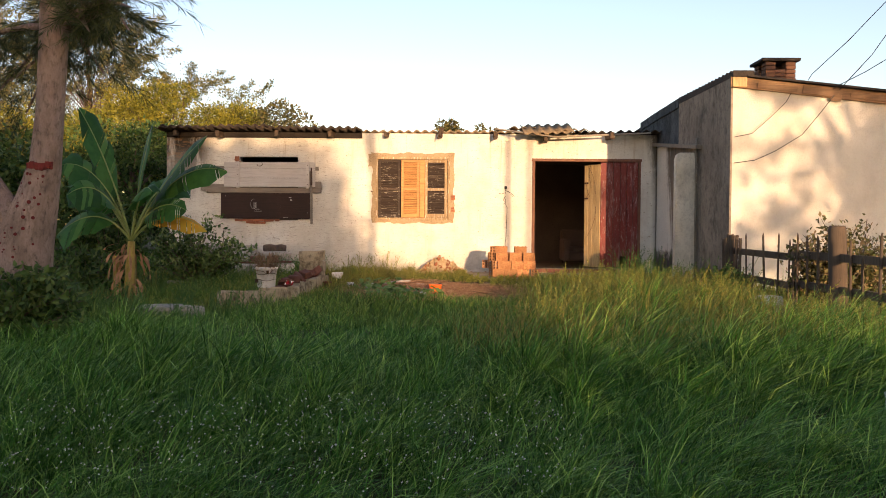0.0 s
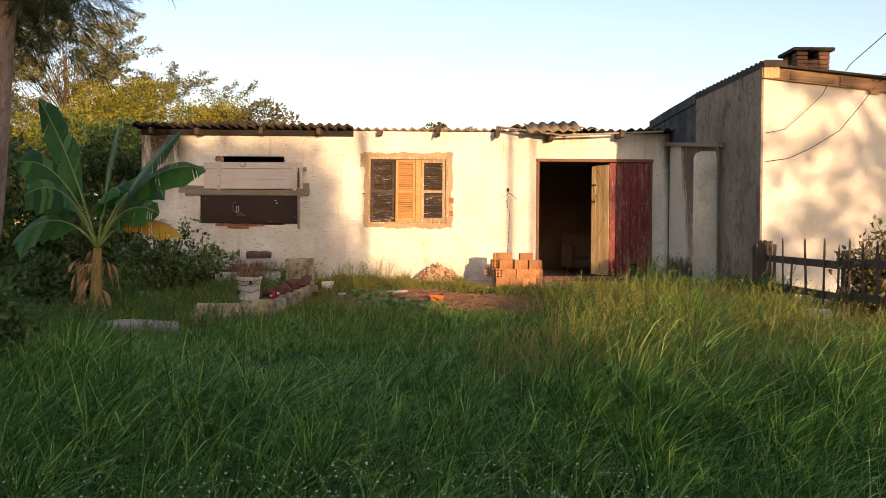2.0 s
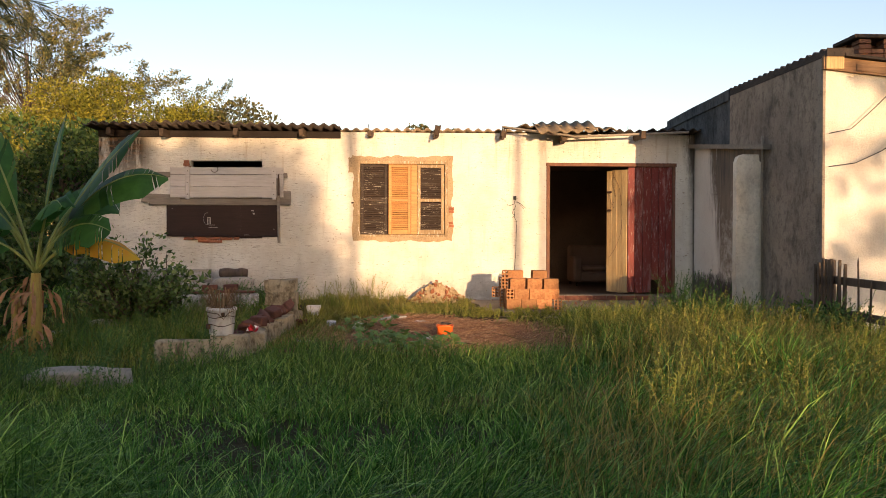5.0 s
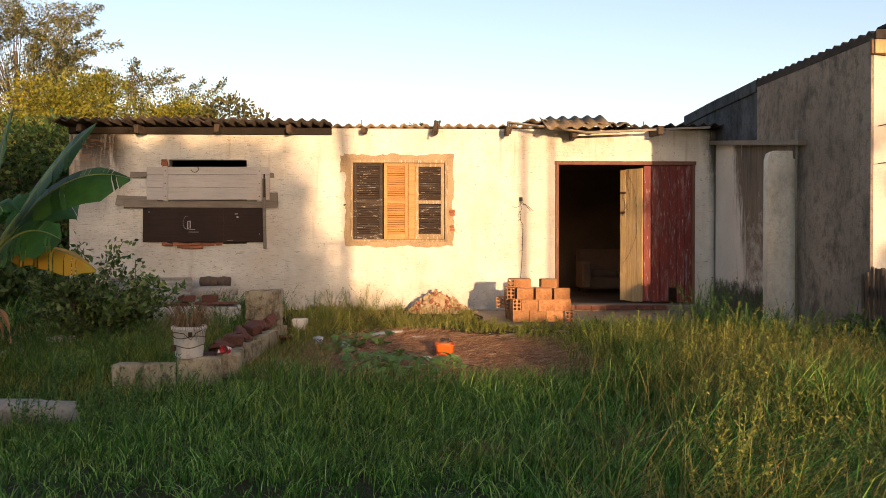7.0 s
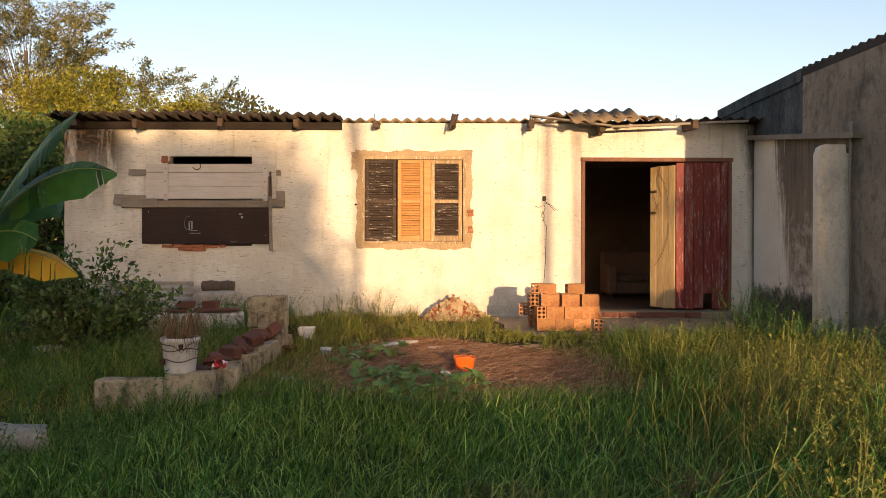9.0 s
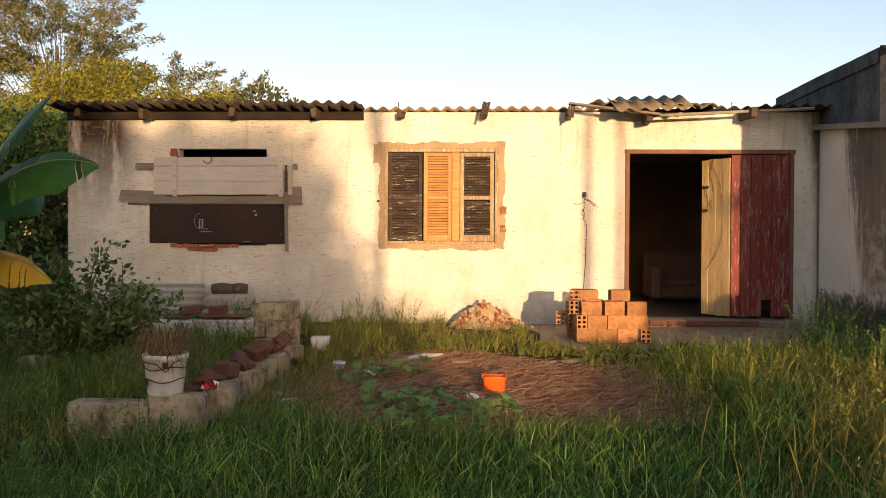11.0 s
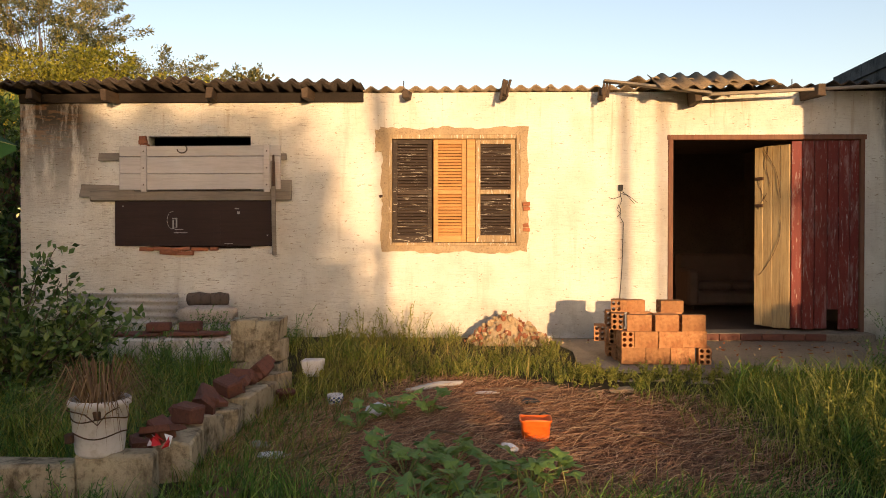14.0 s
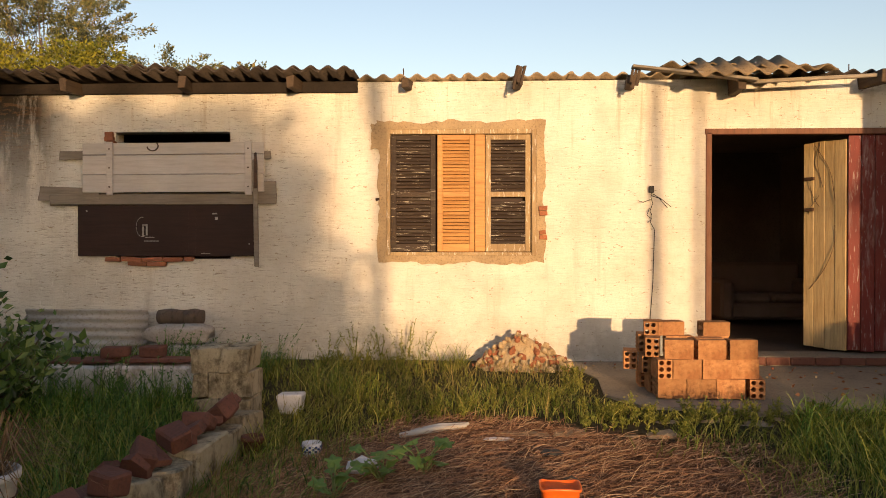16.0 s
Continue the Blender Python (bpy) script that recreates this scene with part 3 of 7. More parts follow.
rafters = [(-5.93, 16.58, 0.10), (-4.97, 16.55, 0.13), (-3.80, 16.55, 0.12), (-2.62, 16.56, 0.12), (-1.46, 16.66, 0.09), (-0.33, 16.62, 0.10), (0.82, 16.64, 0.10), (1.87, 16.50, 0.19), (3.18, 16.46, 0.13)]
for x, y0, h in rafters:
    bm = bmesh.new()
    r = random.Random(int(x * 100))
    z1 = 3.605 if x < -2 or x > 1.5 else 3.60
    box(bm, x - 0.038, x + 0.038, y0, WY + 0.02, z1 - h, z1, 0.006, Matrix.Translation((x, WY, z1)) @ pose(0, 0, 0, 0, 0, r.uniform(-9, 9)) @ Matrix.Translation((-x, -WY, -z1)), 0.012, r)
    single("rafter", bm, M_RAFTER, "dark weathered rafter end jutting from the wall", "rafter", "rafter ends of the house", at=(x, WY, z1 - h))
# near-black strip added on the wall for the shade below the roof overhang
M_EAVE_SHADE = mottled("eaves_shade_tone", (0.022, 0.017, 0.014), (0.032, 0.024, 0.019), (0.013, 0.010, 0.009), 4, 40, 0.95, 0.4)
bm = bmesh.new()
box(bm, -6.16, -2.0, 16.86, 16.892, 3.49, 3.60, 0.004, None, 0.004, random.Random(1))
single("eaves_shade_strip", bm, M_EAVE_SHADE, "dark strip along the wall under the eaves, standing in for their shade", "board", at=(-4.1, 16.88, 3.49))
for x in (-0.33, 0.82):
    bm = bmesh.new()
    r = random.Random(int(x * 10) + 70)
    for k in range(3):
        box(bm, x - 0.05 + 0.033 * k, x - 0.022 + 0.033 * k, 16.57, 16.60, 3.47 + r.uniform(-0.03, 0.05), 3.66 + r.uniform(-0.03, 0.04), 0.004, None, 0.006, r)
    bmesh.ops.transform(bm, matrix=Matrix.Translation((x, 16.6, 3.55)) @ pose(0, 0, 0, 0, 12, 0) @ Matrix.Translation((-x, -16.6, -3.55)), verts=bm.verts)
    single("split_board", bm, M_RAFTER, "split dark board nailed on a rafter end", "board", "split boards", at=(x, 16.6, 3.47))
bm = bmesh.new()
box(bm, -1.1, 1.1, -0.025, 0.025, -0.018, 0.018, 0.006, Matrix.Translation((2.92, 16.56, 3.545)) @ pose(0, 0, 0, 0, -2.6, 0))
single("eaves_batten", bm, M_GREYWOOD, "pale wooden batten under the broken roof", "batten", at=(2.5, 16.6, 3.58))
for x in (-1.52, 3.05):
    bm = bmesh.new()
    tube(bm, [(x, 16.9, 3.6), (x, 16.9, 3.74)], 0.006, 6)
    single("roof_bolt", bm, M_IRON, "rusty bolt standing up from the roof", "bolt", at=(x, 16.9, 3.6))


def ragged_sheet(name, cx, cz, w, h, material, label, seed, y=WY - 0.014, rough_edge=0.022, hole=None, thick=0.026):
    """A flat ragged patch of plaster on the front wall, with an opening left free."""
    rnd = random.Random(seed)
    n = 26
    outer = []
    for k in range(4 * n):
        s, u = divmod(k, n)
        u /= n
        p = [(-1 + 2 * u, -1), (1, -1 + 2 * u), (1 - 2 * u, 1), (-1, 1 - 2 * u)][s]
        j = rnd.uniform(-1, 1) * rough_edge * 0.6 + rough_edge * math.sin(k * 0.55 + seed) * 0.6
        outer.append(Vector((cx + p[0] * (w / 2 + j), 0, cz + p[1] * (h / 2 + j))))
    bm = bmesh.new()
    if hole:
        hx0, hx1, hz0, hz1 = hole
        inner = [Vector((min(max(p.x, hx0), hx1), 0, min(max(p.z, hz0), hz1))) for p in outer]
    else:
        inner = [Vector((cx, 0, cz)).lerp(p, 0.02) for p in outer]
    rings = [[bm.verts.new((p.x, yy, p.z)) for p in ring] for ring, yy in ((outer, y + thick), (outer, y), (inner, y), (inner, y + thick))]
    for r0, r1 in zip(rings, rings[1:]):
        for k in range(4 * n):
            q = (r0[k], r0[(k + 1) % (4 * n)], r1[(k + 1) % (4 * n)], r1[k])
            if len({tuple(round(c, 5) for c in v.co) for v in q}) >= 3:
                bm.faces.new(q)
    return tagged(link(name, bm, material), label, "plaster patch", kind="structure")


ragged_sheet("trim_window_patch", -0.915, 2.44, 1.74, 1.48, M_PLASTER, "raw plaster band round the shuttered window", 3, hole=(WIN[0], WIN[1], WIN[2], WIN[3]))
ragged_sheet("trim_window_corner", -1.775, 3.03, 0.17, 0.26, M_PLASTER, "raw plaster patch at the window corner", 8, y=WY - 0.020, rough_edge=0.009)

# shuttered window
win = thing("window_1", (-0.915, WY, 1.78), "three-part louvred shutter window with peeling paint", "window", kind="structure")


def louvre_leaf(parent, x0, x1, z0, z1, y, frame_mat, slat_mat, label, mid=2.42, stile=0.055, gap=False):
    leaf = thing("shutter", (0, 0, 0), label, "")
    del leaf["label"]
    leaf.parent = parent
    leaf.location = Vector(((x0 + x1) / 2, y, z0)) - place_of(parent)
    for name, a, b, c, d in (("stile", x0, x0 + stile, z0, z1), ("stile", x1 - stile, x1, z0, z1), ("rail", x0 + stile, x1 - stile, z0, z0 + stile * 1.5), ("rail", x0 + stile, x1 - stile, z1 - stile, z1), ("rail", x0 + stile, x1 - stile, mid - 0.028, mid + 0.028)):
        bm = bmesh.new()
        box(bm, a, b, y, y + 0.04, c, d, 0.004)
        part(name, bm, frame_mat, leaf)
    rnd = random.Random(int(x0 * 77))
    slat = None
    for lo, hi in ((z0 + stile * 1.5, mid - 0.028), (mid + 0.028, z1 - stile)):
        n = round((hi - lo) / 0.037)
        for k in range(n):
            if gap and lo < mid - 0.1 and k == n - 1:
                continue
            z = lo + (k + 0.5) * (hi - lo) / n
            if slat is None:
                bm = bmesh.new()
                box(bm, x0 + stile - 0.004, x1 - stile + 0.004, -0.003, 0.003, -0.0195, 0.0195, 0.0, pose(0, 0, 0, -40, 0, 0))
                me = bpy.data.meshes.new("slat")
                bmesh.ops.translate(bm, verts=bm.verts, vec=(-(x0 + x1) / 2, 0, 0))
                bm.to_mesh(me)
                bm.free()
                me.materials.append(slat_mat)
                slat = me
            ob = new("slat", slat)
            ob.parent = leaf
            ob.location = Vector(((x0 + x1) / 2, y + 0.02, z)) - place_of(leaf)
            ob.rotation_euler = (radians(rnd.uniform(-5, 5)), radians(rnd.uniform(-0.5, 0.5)), 0)
    return leaf


FX0, FX1, FZ0, FZ1 = WIN[0], WIN[1], WIN[2], WIN[3]
for a, b, c, d in ((FX0, FX0 + 0.04, FZ0, FZ1), (FX1 - 0.05, FX1, FZ0, FZ1), (FX0 + 0.04, FX1 - 0.05, FZ0, FZ0 + 0.035), (FX0 + 0.04, FX1 - 0.05, FZ1 - 0.05, FZ1)):
    bm = bmesh.new()
    box(bm, a, b, WY - 0.014, WY + 0.09, c, d, 0.005)
    part("window_frame", bm, M_FRAME, win)
louvre_leaf(win, -1.655, -1.185, 1.82, 3.045, WY + 0.03, M_DARKLOUVRE, M_DARKLOUVRE, "dark peeling louvred leaf")
louvre_leaf(win, -1.165, -0.775, 1.82, 3.045, WY + 0.012, M_ORANGELOUVRE, M_ORANGELOUVRE, "orange varnished louvred leaf")
bm = bmesh.new()
box(bm, -0.77, -0.665, WY - 0.006, WY + 0.07, 1.82, 3.045, 0.005)
part("mullion", bm, M_ORANGELOUVRE, win)
louvre_leaf(win, -0.66, -0.19, 1.82, 3.045, WY + 0.016, M_FRAME, M_DARKLOUVRE, "grey framed louvred leaf with a missing slat", gap=True)
bm = bmesh.new()
box(bm, FX0, FX1, WY + 0.12, WY + 0.13, FZ0, FZ1)
part("backing_board", bm, M_DARKPANEL, win)
bm = bmesh.new()
tube(bm, [(-1.80, WY - 0.005, 2.36), (-1.80, WY - 0.045, 2.37), (-1.77, WY - 0.05, 2.37)], 0.012, 6)
part("hinge_pin", bm, M_IRON, win)

# boarded opening
boards = thing("boarded_window", (-4.0, WY, 1.77), "window opening nailed up with old boards and a dark panel", "boarded window", kind="structure")


def board(name, x0, x1, z0, z1, y0, y1, material, label="", ry=0.0, jag=0.006, parent=boards):
    bm = bmesh.new()
    c = Matrix.Translation(((x0 + x1) / 2, y0, (z0 + z1) / 2))
    box(bm, x0, x1, y0, y1, z0, z1, 0.004, c @ pose(0, 0, 0, 0, ry, 0) @ c.inverted(), jag, random.Random(int((x0 + z0) * 1000)))
    return part(name, bm, material, parent, label)


panel = board("dark_panel", -5.0, -3.09, 1.77, 2.33, WY - 0.030, WY - 0.006, M_DARKPANEL, "dark varnished door panel", jag=0.0)
bm = bmesh.new()
box(bm, -3.80, -3.72, WY - 0.036, WY - 0.0305, 1.79, 2.31, 0.001)
box(bm, -4.35, -3.82, WY - 0.036, WY - 0.0305, 1.82, 1.835, 0.001)
part("panel_batten", bm, M_DARKPANEL, panel)
bm = bmesh.new()
rnd = random.Random(4)
for cx, cz, r0 in ((-4.30, 2.08, 0.08),):
    for k in range(14):
        a0, a1 = 2 * math.pi * k / 14, 2 * math.pi * (k + 0.8) / 14
        p0, p1 = Vector((cx + r0 * 0.8 * math.cos(a0), WY - 0.0325, cz + r0 * 1.3 * math.sin(a0))), Vector((cx + r0 * 0.8 * math.cos(a1), WY - 0.0325, cz + r0 * 1.3 * math.sin(a1)))
        if math.cos(a0) < 0.5:
            tube(bm, [p0, p1], 0.003, 4)
for x, z, w, h in ((-4.29, 2.03, 0.018, 0.11), (-4.25, 2.05, 0.018, 0.12), (-4.27, 2.10, 0.06, 0.012), (-4.22, 1.97, 0.10, 0.008), (-4.20, 1.93, 0.16, 0.008), (-3.52, 2.22, 0.05, 0.015), (-3.50, 2.17, 0.03, 0.03), (-3.62, 1.80, 0.1, 0.006), (-4.9, 2.25, 0.012, 0.012), (-3.15, 1.9, 0.012, 0.012)):
    box(bm, x - w / 2, x + w / 2, WY - 0.034, WY - 0.030, z - h / 2, z + h / 2)
part("chalk_mark", bm, M_ZINC, panel, "faint white chalk scrawl")
board("grey_plank", -5.30, -2.86, 2.315, 2.435, WY - 0.055, WY - 0.031, M_GREYWOOD, "grey weathered plank", jag=0.012)
bm = bmesh.new()
box(bm, -5.42, -4.75, WY - 0.052, WY - 0.034, 2.345, 2.50, 0.004, None, 0.02, random.Random(5))
part("grey_plank", bm, M_GREYWOOD, boards)
board("grey_plank", -5.20, -2.92, 2.80, 2.885, WY - 0.03, WY - 0.008, M_GREYWOOD)
board("grey_plank", -3.16, -2.86, 2.39, 2.56, WY - 0.052, WY - 0.032, M_GREYWOOD)
wb = thing("white_shutter", (0, 0, 0), "", "")
wb.parent = boards
wb.location = Vector((-3.95, WY - 0.06, 2.44)) - place_of(boards)
for z0, z1 in ((2.445, 2.63), (2.634, 2.84), (2.843, 2.965)):
    board("white_plank", -4.92, -2.98, z0, z1, WY - 0.082, WY - 0.057, M_WHITEBOARD, ry=-0.2, jag=0.003, parent=wb)
for x in (-4.62, -3.14):
    board("cleat", x - 0.035, x + 0.035, 2.415, 2.975, WY - 0.105, WY - 0.083, M_WHITEBOARD, jag=0.003, parent=wb)
for x, z in ((-4.62, 2.9), (-4.62, 2.7), (-4.62, 2.5), (-3.14, 2.9), (-3.14, 2.7), (-3.14, 2.5)):
    bm = bmesh.new()
    tube(bm, [(x, WY - 0.104, z), (x, WY - 0.110, z)], 0.009, 6)
    part("nail", bm, M_IRON, wb)
bm = bmesh.new()
pts = [(-4.16 + 0.06 * math.cos(a), WY - 0.092, 2.93 + 0.05 * math.sin(a)) for a in np.linspace(-3.0, 0.9, 10)]
tube(bm, pts, 0.007, 6)
part("iron_ring", bm, M_IRON, wb, "rusty iron ring")
board("upright_strip", -3.08, -3.03, 1.66, 2.78, WY - 0.135, WY - 0.107, M_GREYWOOD, ry=-1.0)
bm = bmesh.new()
box(bm, -3.065, -3.035, WY - 0.15, WY - 0.136, 2.48, 2.85, 0.003, None, 0.006, random.Random(3))
part("hasp", bm, M_IRON, boards)

# bare bricks where the wash has broken off
bare = thing("bare_brick_patch", (-4.2, WY, 1.70), "bare red bricks showing where the wall has broken away", "bricks", kind="structure")
rnd = random.Random(12)
for x, z, w in ((-4.62, 1.735, 0.16), (-4.42, 1.735, 0.22), (-4.19, 1.735, 0.22), (-3.97, 1.735, 0.20), (-3.80, 1.74, 0.10), (-4.36, 1.69, 0.20), (-4.15, 1.685, 0.2), (-4.66, 3.02, 0.10), (-4.66, 3.065, 0.08), (-4.64, 2.975, 0.09), (-0.065, 2.27, 0.09), (-0.06, 2.22, 0.08), (-0.07, 2.02, 0.07), (-0.06, 1.97, 0.08)):
    bm = bmesh.new()
    box(bm, x - w / 2, x + w / 2, WY - 0.034, WY + 0.03, z - 0.024, z + 0.022, 0.004, Matrix.Translation((x, WY, z)) @ pose(0, 0, 0, rnd.uniform(-6, 6), rnd.uniform(-6, 6), rnd.uniform(-4, 4)) @ Matrix.Translation((-x, -WY, -z)), 0.005, rnd)
    part("brick", bm, M_REDBRICK, bare)

# door
door = thing("door_1", (2.75, WY, 0.78), "wide plank double door, one red leaf shut and a bare leaf folded inwards", "door", kind="structure")
for a, b, c, d in ((1.61, 1.67, 0.76, 3.05), (3.85, 3.90, 0.76, 3.05), (1.60, 3.92, 3.03, 3.09)):
    bm = bmesh.new()
    box(bm, a, b, WY - 0.012, WY + 0.10, c, d, 0.006)
    part("door_frame", bm, M_DOORFRAME, door)
red = thing("red_leaf", (0, 0, 0), "", "")
red.parent = door
red.location = Vector((3.45, WY + 0.03, 0.79)) - place_of(door)
rnd = random.Random(2)
xs = [3.06, 3.19, 3.33, 3.48, 3.61, 3.74, 3.85]
for i, (a, b) in enumerate(zip(xs, xs[1:])):
    bm = bmesh.new()
    lo = 1.03 if i == 3 else 0.80 + rnd.uniform(-0.008, 0.012)
    box(bm, a + 0.003, b - 0.003, WY + 0.015 + rnd.uniform(0, 0.006), WY + 0.045, lo, 3.025 + rnd.uniform(-0.01, 0.004), 0.004)
    part("plank", bm, M_REDDOOR, red)
for z in (1.15, 2.75):
    bm = bmesh.new()
    box(bm, 3.08, 3.84, WY + 0.047, WY + 0.075, z - 0.05, z + 0.05, 0.004)
    part("ledge", bm, M_DOORFRAME, red)
bare_leaf = thing("bare_leaf", (0, 0, 0), "", "")
bare_leaf.parent = door
bare_leaf.location = Vector((3.06, WY + 0.05, 0.79)) - place_of(door)
ang = math.degrees(math.atan2(0.43, -0.26))
turn = Matrix.Translation((3.06, WY + 0.05, 0)) @ pose(0, 0, 0, 0, 0, ang)
ws = [0.0, 0.13, 0.245, 0.375, 0.50]
for a, b in zip(ws, ws[1:]):
    bm = bmesh.new()
    box(bm, a + 0.002, b - 0.002, -0.015, 0.015 + rnd.uniform(-0.003, 0.003), 0.80 + rnd.uniform(-0.01, 0.01), 2.985 + rnd.uniform(-0.006, 0.006), 0.004, turn)
    part("plank", bm, M_PALEDOOR, bare_leaf)
for z, w in ((2.60, 0.12), (2.27, 0.10)):
    bm = bmesh.new()
    box(bm, 0.42 - w / 2, 0.42 + w / 2, 0.018, 0.04, z - 0.018, z + 0.018, 0.003, turn)
    part("latch", bm, M_IRON, bare_leaf, "rusty latch")
for k, (u0, z0, u1, z1, bow) in enumerate(((0.40, 2.62, 0.30, 2.30, 0.05), (0.35, 2.95, 0.12, 2.35, -0.06), (0.30, 2.42, 0.44, 2.22, 0.02), (0.12, 2.10, 0.42, 1.42, -0.10), (0.30, 2.98, 0.26, 2.5, 0.04))):
    bm = bmesh.new()
    pts = []
    for s in np.linspace(0, 1, 9):
        pts.append(turn @ Vector((u0 + (u1 - u0) * s + bow * math.sin(math.pi * s), 0.024 + 0.006 * math.sin(9 * s + k), z0 + (z1 - z0) * s)))
    tube(bm, pts, 0.0028, 5)
    part("wire", bm, M_IRON, bare_leaf, "bent wire hanging on the door")
bm = bmesh.new()
box(bm, 1.58, 3.95, WY - 0.20, WY + 0.22, 0.62, 0.77, 0.015, None, 0.008, random.Random(9))
tagged(link("trim_door_sill", bm, M_CONCRETE), "worn brick and cement door sill", "sill", kind="structure")
for i in range(7):
    bm = bmesh.new()
    x = 1.66 + i * 0.245
    box(bm, x, x + 0.235, WY - 0.235, WY - 0.202, 0.69, 0.765, 0.006, None, 0.004, random.Random(i))
    b = single("brick", bm, M_TERRACOTTA, "worn red brick edging the door sill", "brick", "sill bricks", at=(x + 0.12, WY - 0.22, 0.69))

# electric stub with loose wires
stub = thing("wall_socket", (1.05, WY, 2.4), "black electric box on the wall with loose twisted wires", "electric box")
bm = bmesh.new()
box(bm, 1.025, 1.075, WY - 0.045, WY + 0.004, 2.43, 2.50, 0.006)
part("box", bm, M_CABLE, stub)
for pts in ([(1.05, -0.03, 2.44), (1.04, -0.05, 2.38), (1.06, -0.04, 2.32), (1.03, -0.05, 2.24), (1.05, -0.04, 2.20)], [(1.05, -0.03, 2.40), (1.12, -0.07, 2.37), (1.20, -0.09, 2.27)], [(1.06, -0.03, 2.42), (1.15, -0.05, 2.36), (1.24, -0.08, 2.28)],
            [(1.04, -0.03, 2.36), (0.96, -0.06, 2.33), (0.91, -0.06, 2.345)], [(1.05, -0.02, 2.22), (1.045, -0.015, 2.12), (1.085, -0.012, 2.05), (1.07, -0.01, 1.5), (1.03, -0.01, 0.95), (1.0, -0.02, 0.72)], [(1.03, -0.03, 2.27), (1.0, -0.04, 2.20), (1.05, -0.04, 2.16), (1.01, -0.03, 2.12)]):
    bm = bmesh.new()
    tube(bm, [(x, WY + y, z) for x, y, z in pts], 0.004, 5)
    part("wire", bm, M_CABLE, stub)

# inside: an old sofa in the dark room
sofa = thing("old_sofa", (3.3, 20.4, 0.74), "worn brown upholstered sofa standing in the dark room", "sofa")
for name, b in (("base", (2.75, 4.1, 20.05, 20.9, 0.82, 1.05)), ("seat_cushion", (2.9, 3.42, 20.02, 20.75, 1.055, 1.18)), ("seat_cushion", (3.43, 3.95, 20.02, 20.75, 1.055, 1.18)), ("backrest", (2.75, 4.1, 20.75, 21.0, 1.06, 1.62)), ("armrest", (2.70, 2.89, 20.0, 20.75, 0.82, 1.38)), ("armrest", (3.96, 4.15, 20.0, 20.75, 0.82, 1.38))):
    bm = bmesh.new()
    box(bm, *b, 0.045)
    part(name, bm, M_FABRIC, sofa)
for x in (2.8, 4.05):
    for y in (20.1, 20.85):
        bm = bmesh.new()
        tube(bm, [(x, y, 0.74), (x, y, 0.84)], [0.02, 0.028], 8)
        part("leg", bm, M_RAFTER, sofa)

# ---- neighbour's building ----
NX, NY = 4.25, 12.45


def prism(bm, pts, axis_lo, axis_hi, axis):
    """Extrudes a polygon given in the other two axes."""
    def at(u, v, w):
        return {"x": (w, u, v), "y": (u, w, v)}[axis]
    a = [bm.verts.new(at(u, v, axis_lo)) for u, v in pts]
    b = [bm.verts.new(at(u, v, axis_hi)) for u, v in pts]
    bm.faces.new(a)
    bm.faces.new(b[::-1])
    for i in range(len(pts)):
        j = (i + 1) % len(pts)
        bm.faces.new((a[i], a[j], b[j], b[i]))


bm = bmesh.new()
prism(bm, [(NY + 0.2, 0.2), (14.42, 0.2), (14.42, 4.06), (NY + 0.2, 3.99)], NX, NX + 0.2, "x")
prism(bm, [(NY + 0.002, 0.2), (NY + 0.2, 0.2), (NY + 0.2, 3.99), (NY + 0.002, 3.97)], NX, NX + 0.03, "x")
prism(bm, [(15.34, 3.17), (14.42, 3.05), (14.42, 4.06), (15.34, 4.10)], NX, NX + 0.2, "x")
tagged(link("wall_side_grey", bm, M_GREY), "rough grey cement side wall of the neighbouring building", "wall", kind="structure")
bm = bmesh.new()
prism(bm, [(14.42, 0.3), (17.1, 0.3), (17.1, 3.38), (15.95, 3.25), (14.42, 3.05)], NX - 0.004, NX + 0.2, "x")
tagged(link("wall_side_pale", bm, M_PALE), "pale painted side wall with black rain stains", "wall", kind="structure")
bm = bmesh.new()
prism(bm, [(15.34, 3.18), (21.9, 3.3), (21.9, 3.9), (18.6, 3.98), (17.0, 4.04), (15.34, 4.0)], NX + 0.01, NX + 0.2, "x")
tagged(link("wall_parapet", bm, M_DARKPAR), "dark mouldy block parapet beyond the roof", "wall", kind="structure")
for i in range(4):
    bm = bmesh.new()
    y = 15.36 + i * 0.78
    z0, z1 = (float(np.interp(q, [15.3, 16.2, 17.0, 18.4, 19.0], [4.11, 4.10, 4.10, 4.07, 4.05])) for q in (y, y + 0.76))
    prism(bm, [(y, z0 - 0.17), (y + 0.76, z1 - 0.17), (y + 0.76, z1), (y, z0)], NX - 0.015, NX + 0.21, "x")
    single("coping_block", bm, M_DARKPAR, "dark mouldy concrete coping block", "coping", "coping blocks", at=(NX, y + 0.3, 3.9))
bm = bmesh.new()
box(bm, NX, 17.0, 20.0, 20.2, 0.2, 3.8)
box(bm, NX + 0.2, NX + 0.25, 17.1, 20.0, 0.2, 3.2)
tagged(link("wall_neighbour_back", bm, M_GREY), "grey back wall of the neighbouring building", "wall", kind="structure")
bm = bmesh.new()
prism(bm, [(NX + 0.03, 0.2), (16.0, 0.2), (16.0, 2.55), (NX + 0.03, 3.797)], NY, NY + 0.2, "y")
tagged(link("wall_neighbour_front", bm, M_CREAM), "cream rendered front wall of the neighbouring building", "wall", kind="structure")
nroof = thing("neighbour_roof", (8, 14, 3.9), "low corrugated roof with a wooden fascia board", "roof", kind="structure")
bm = bmesh.new()
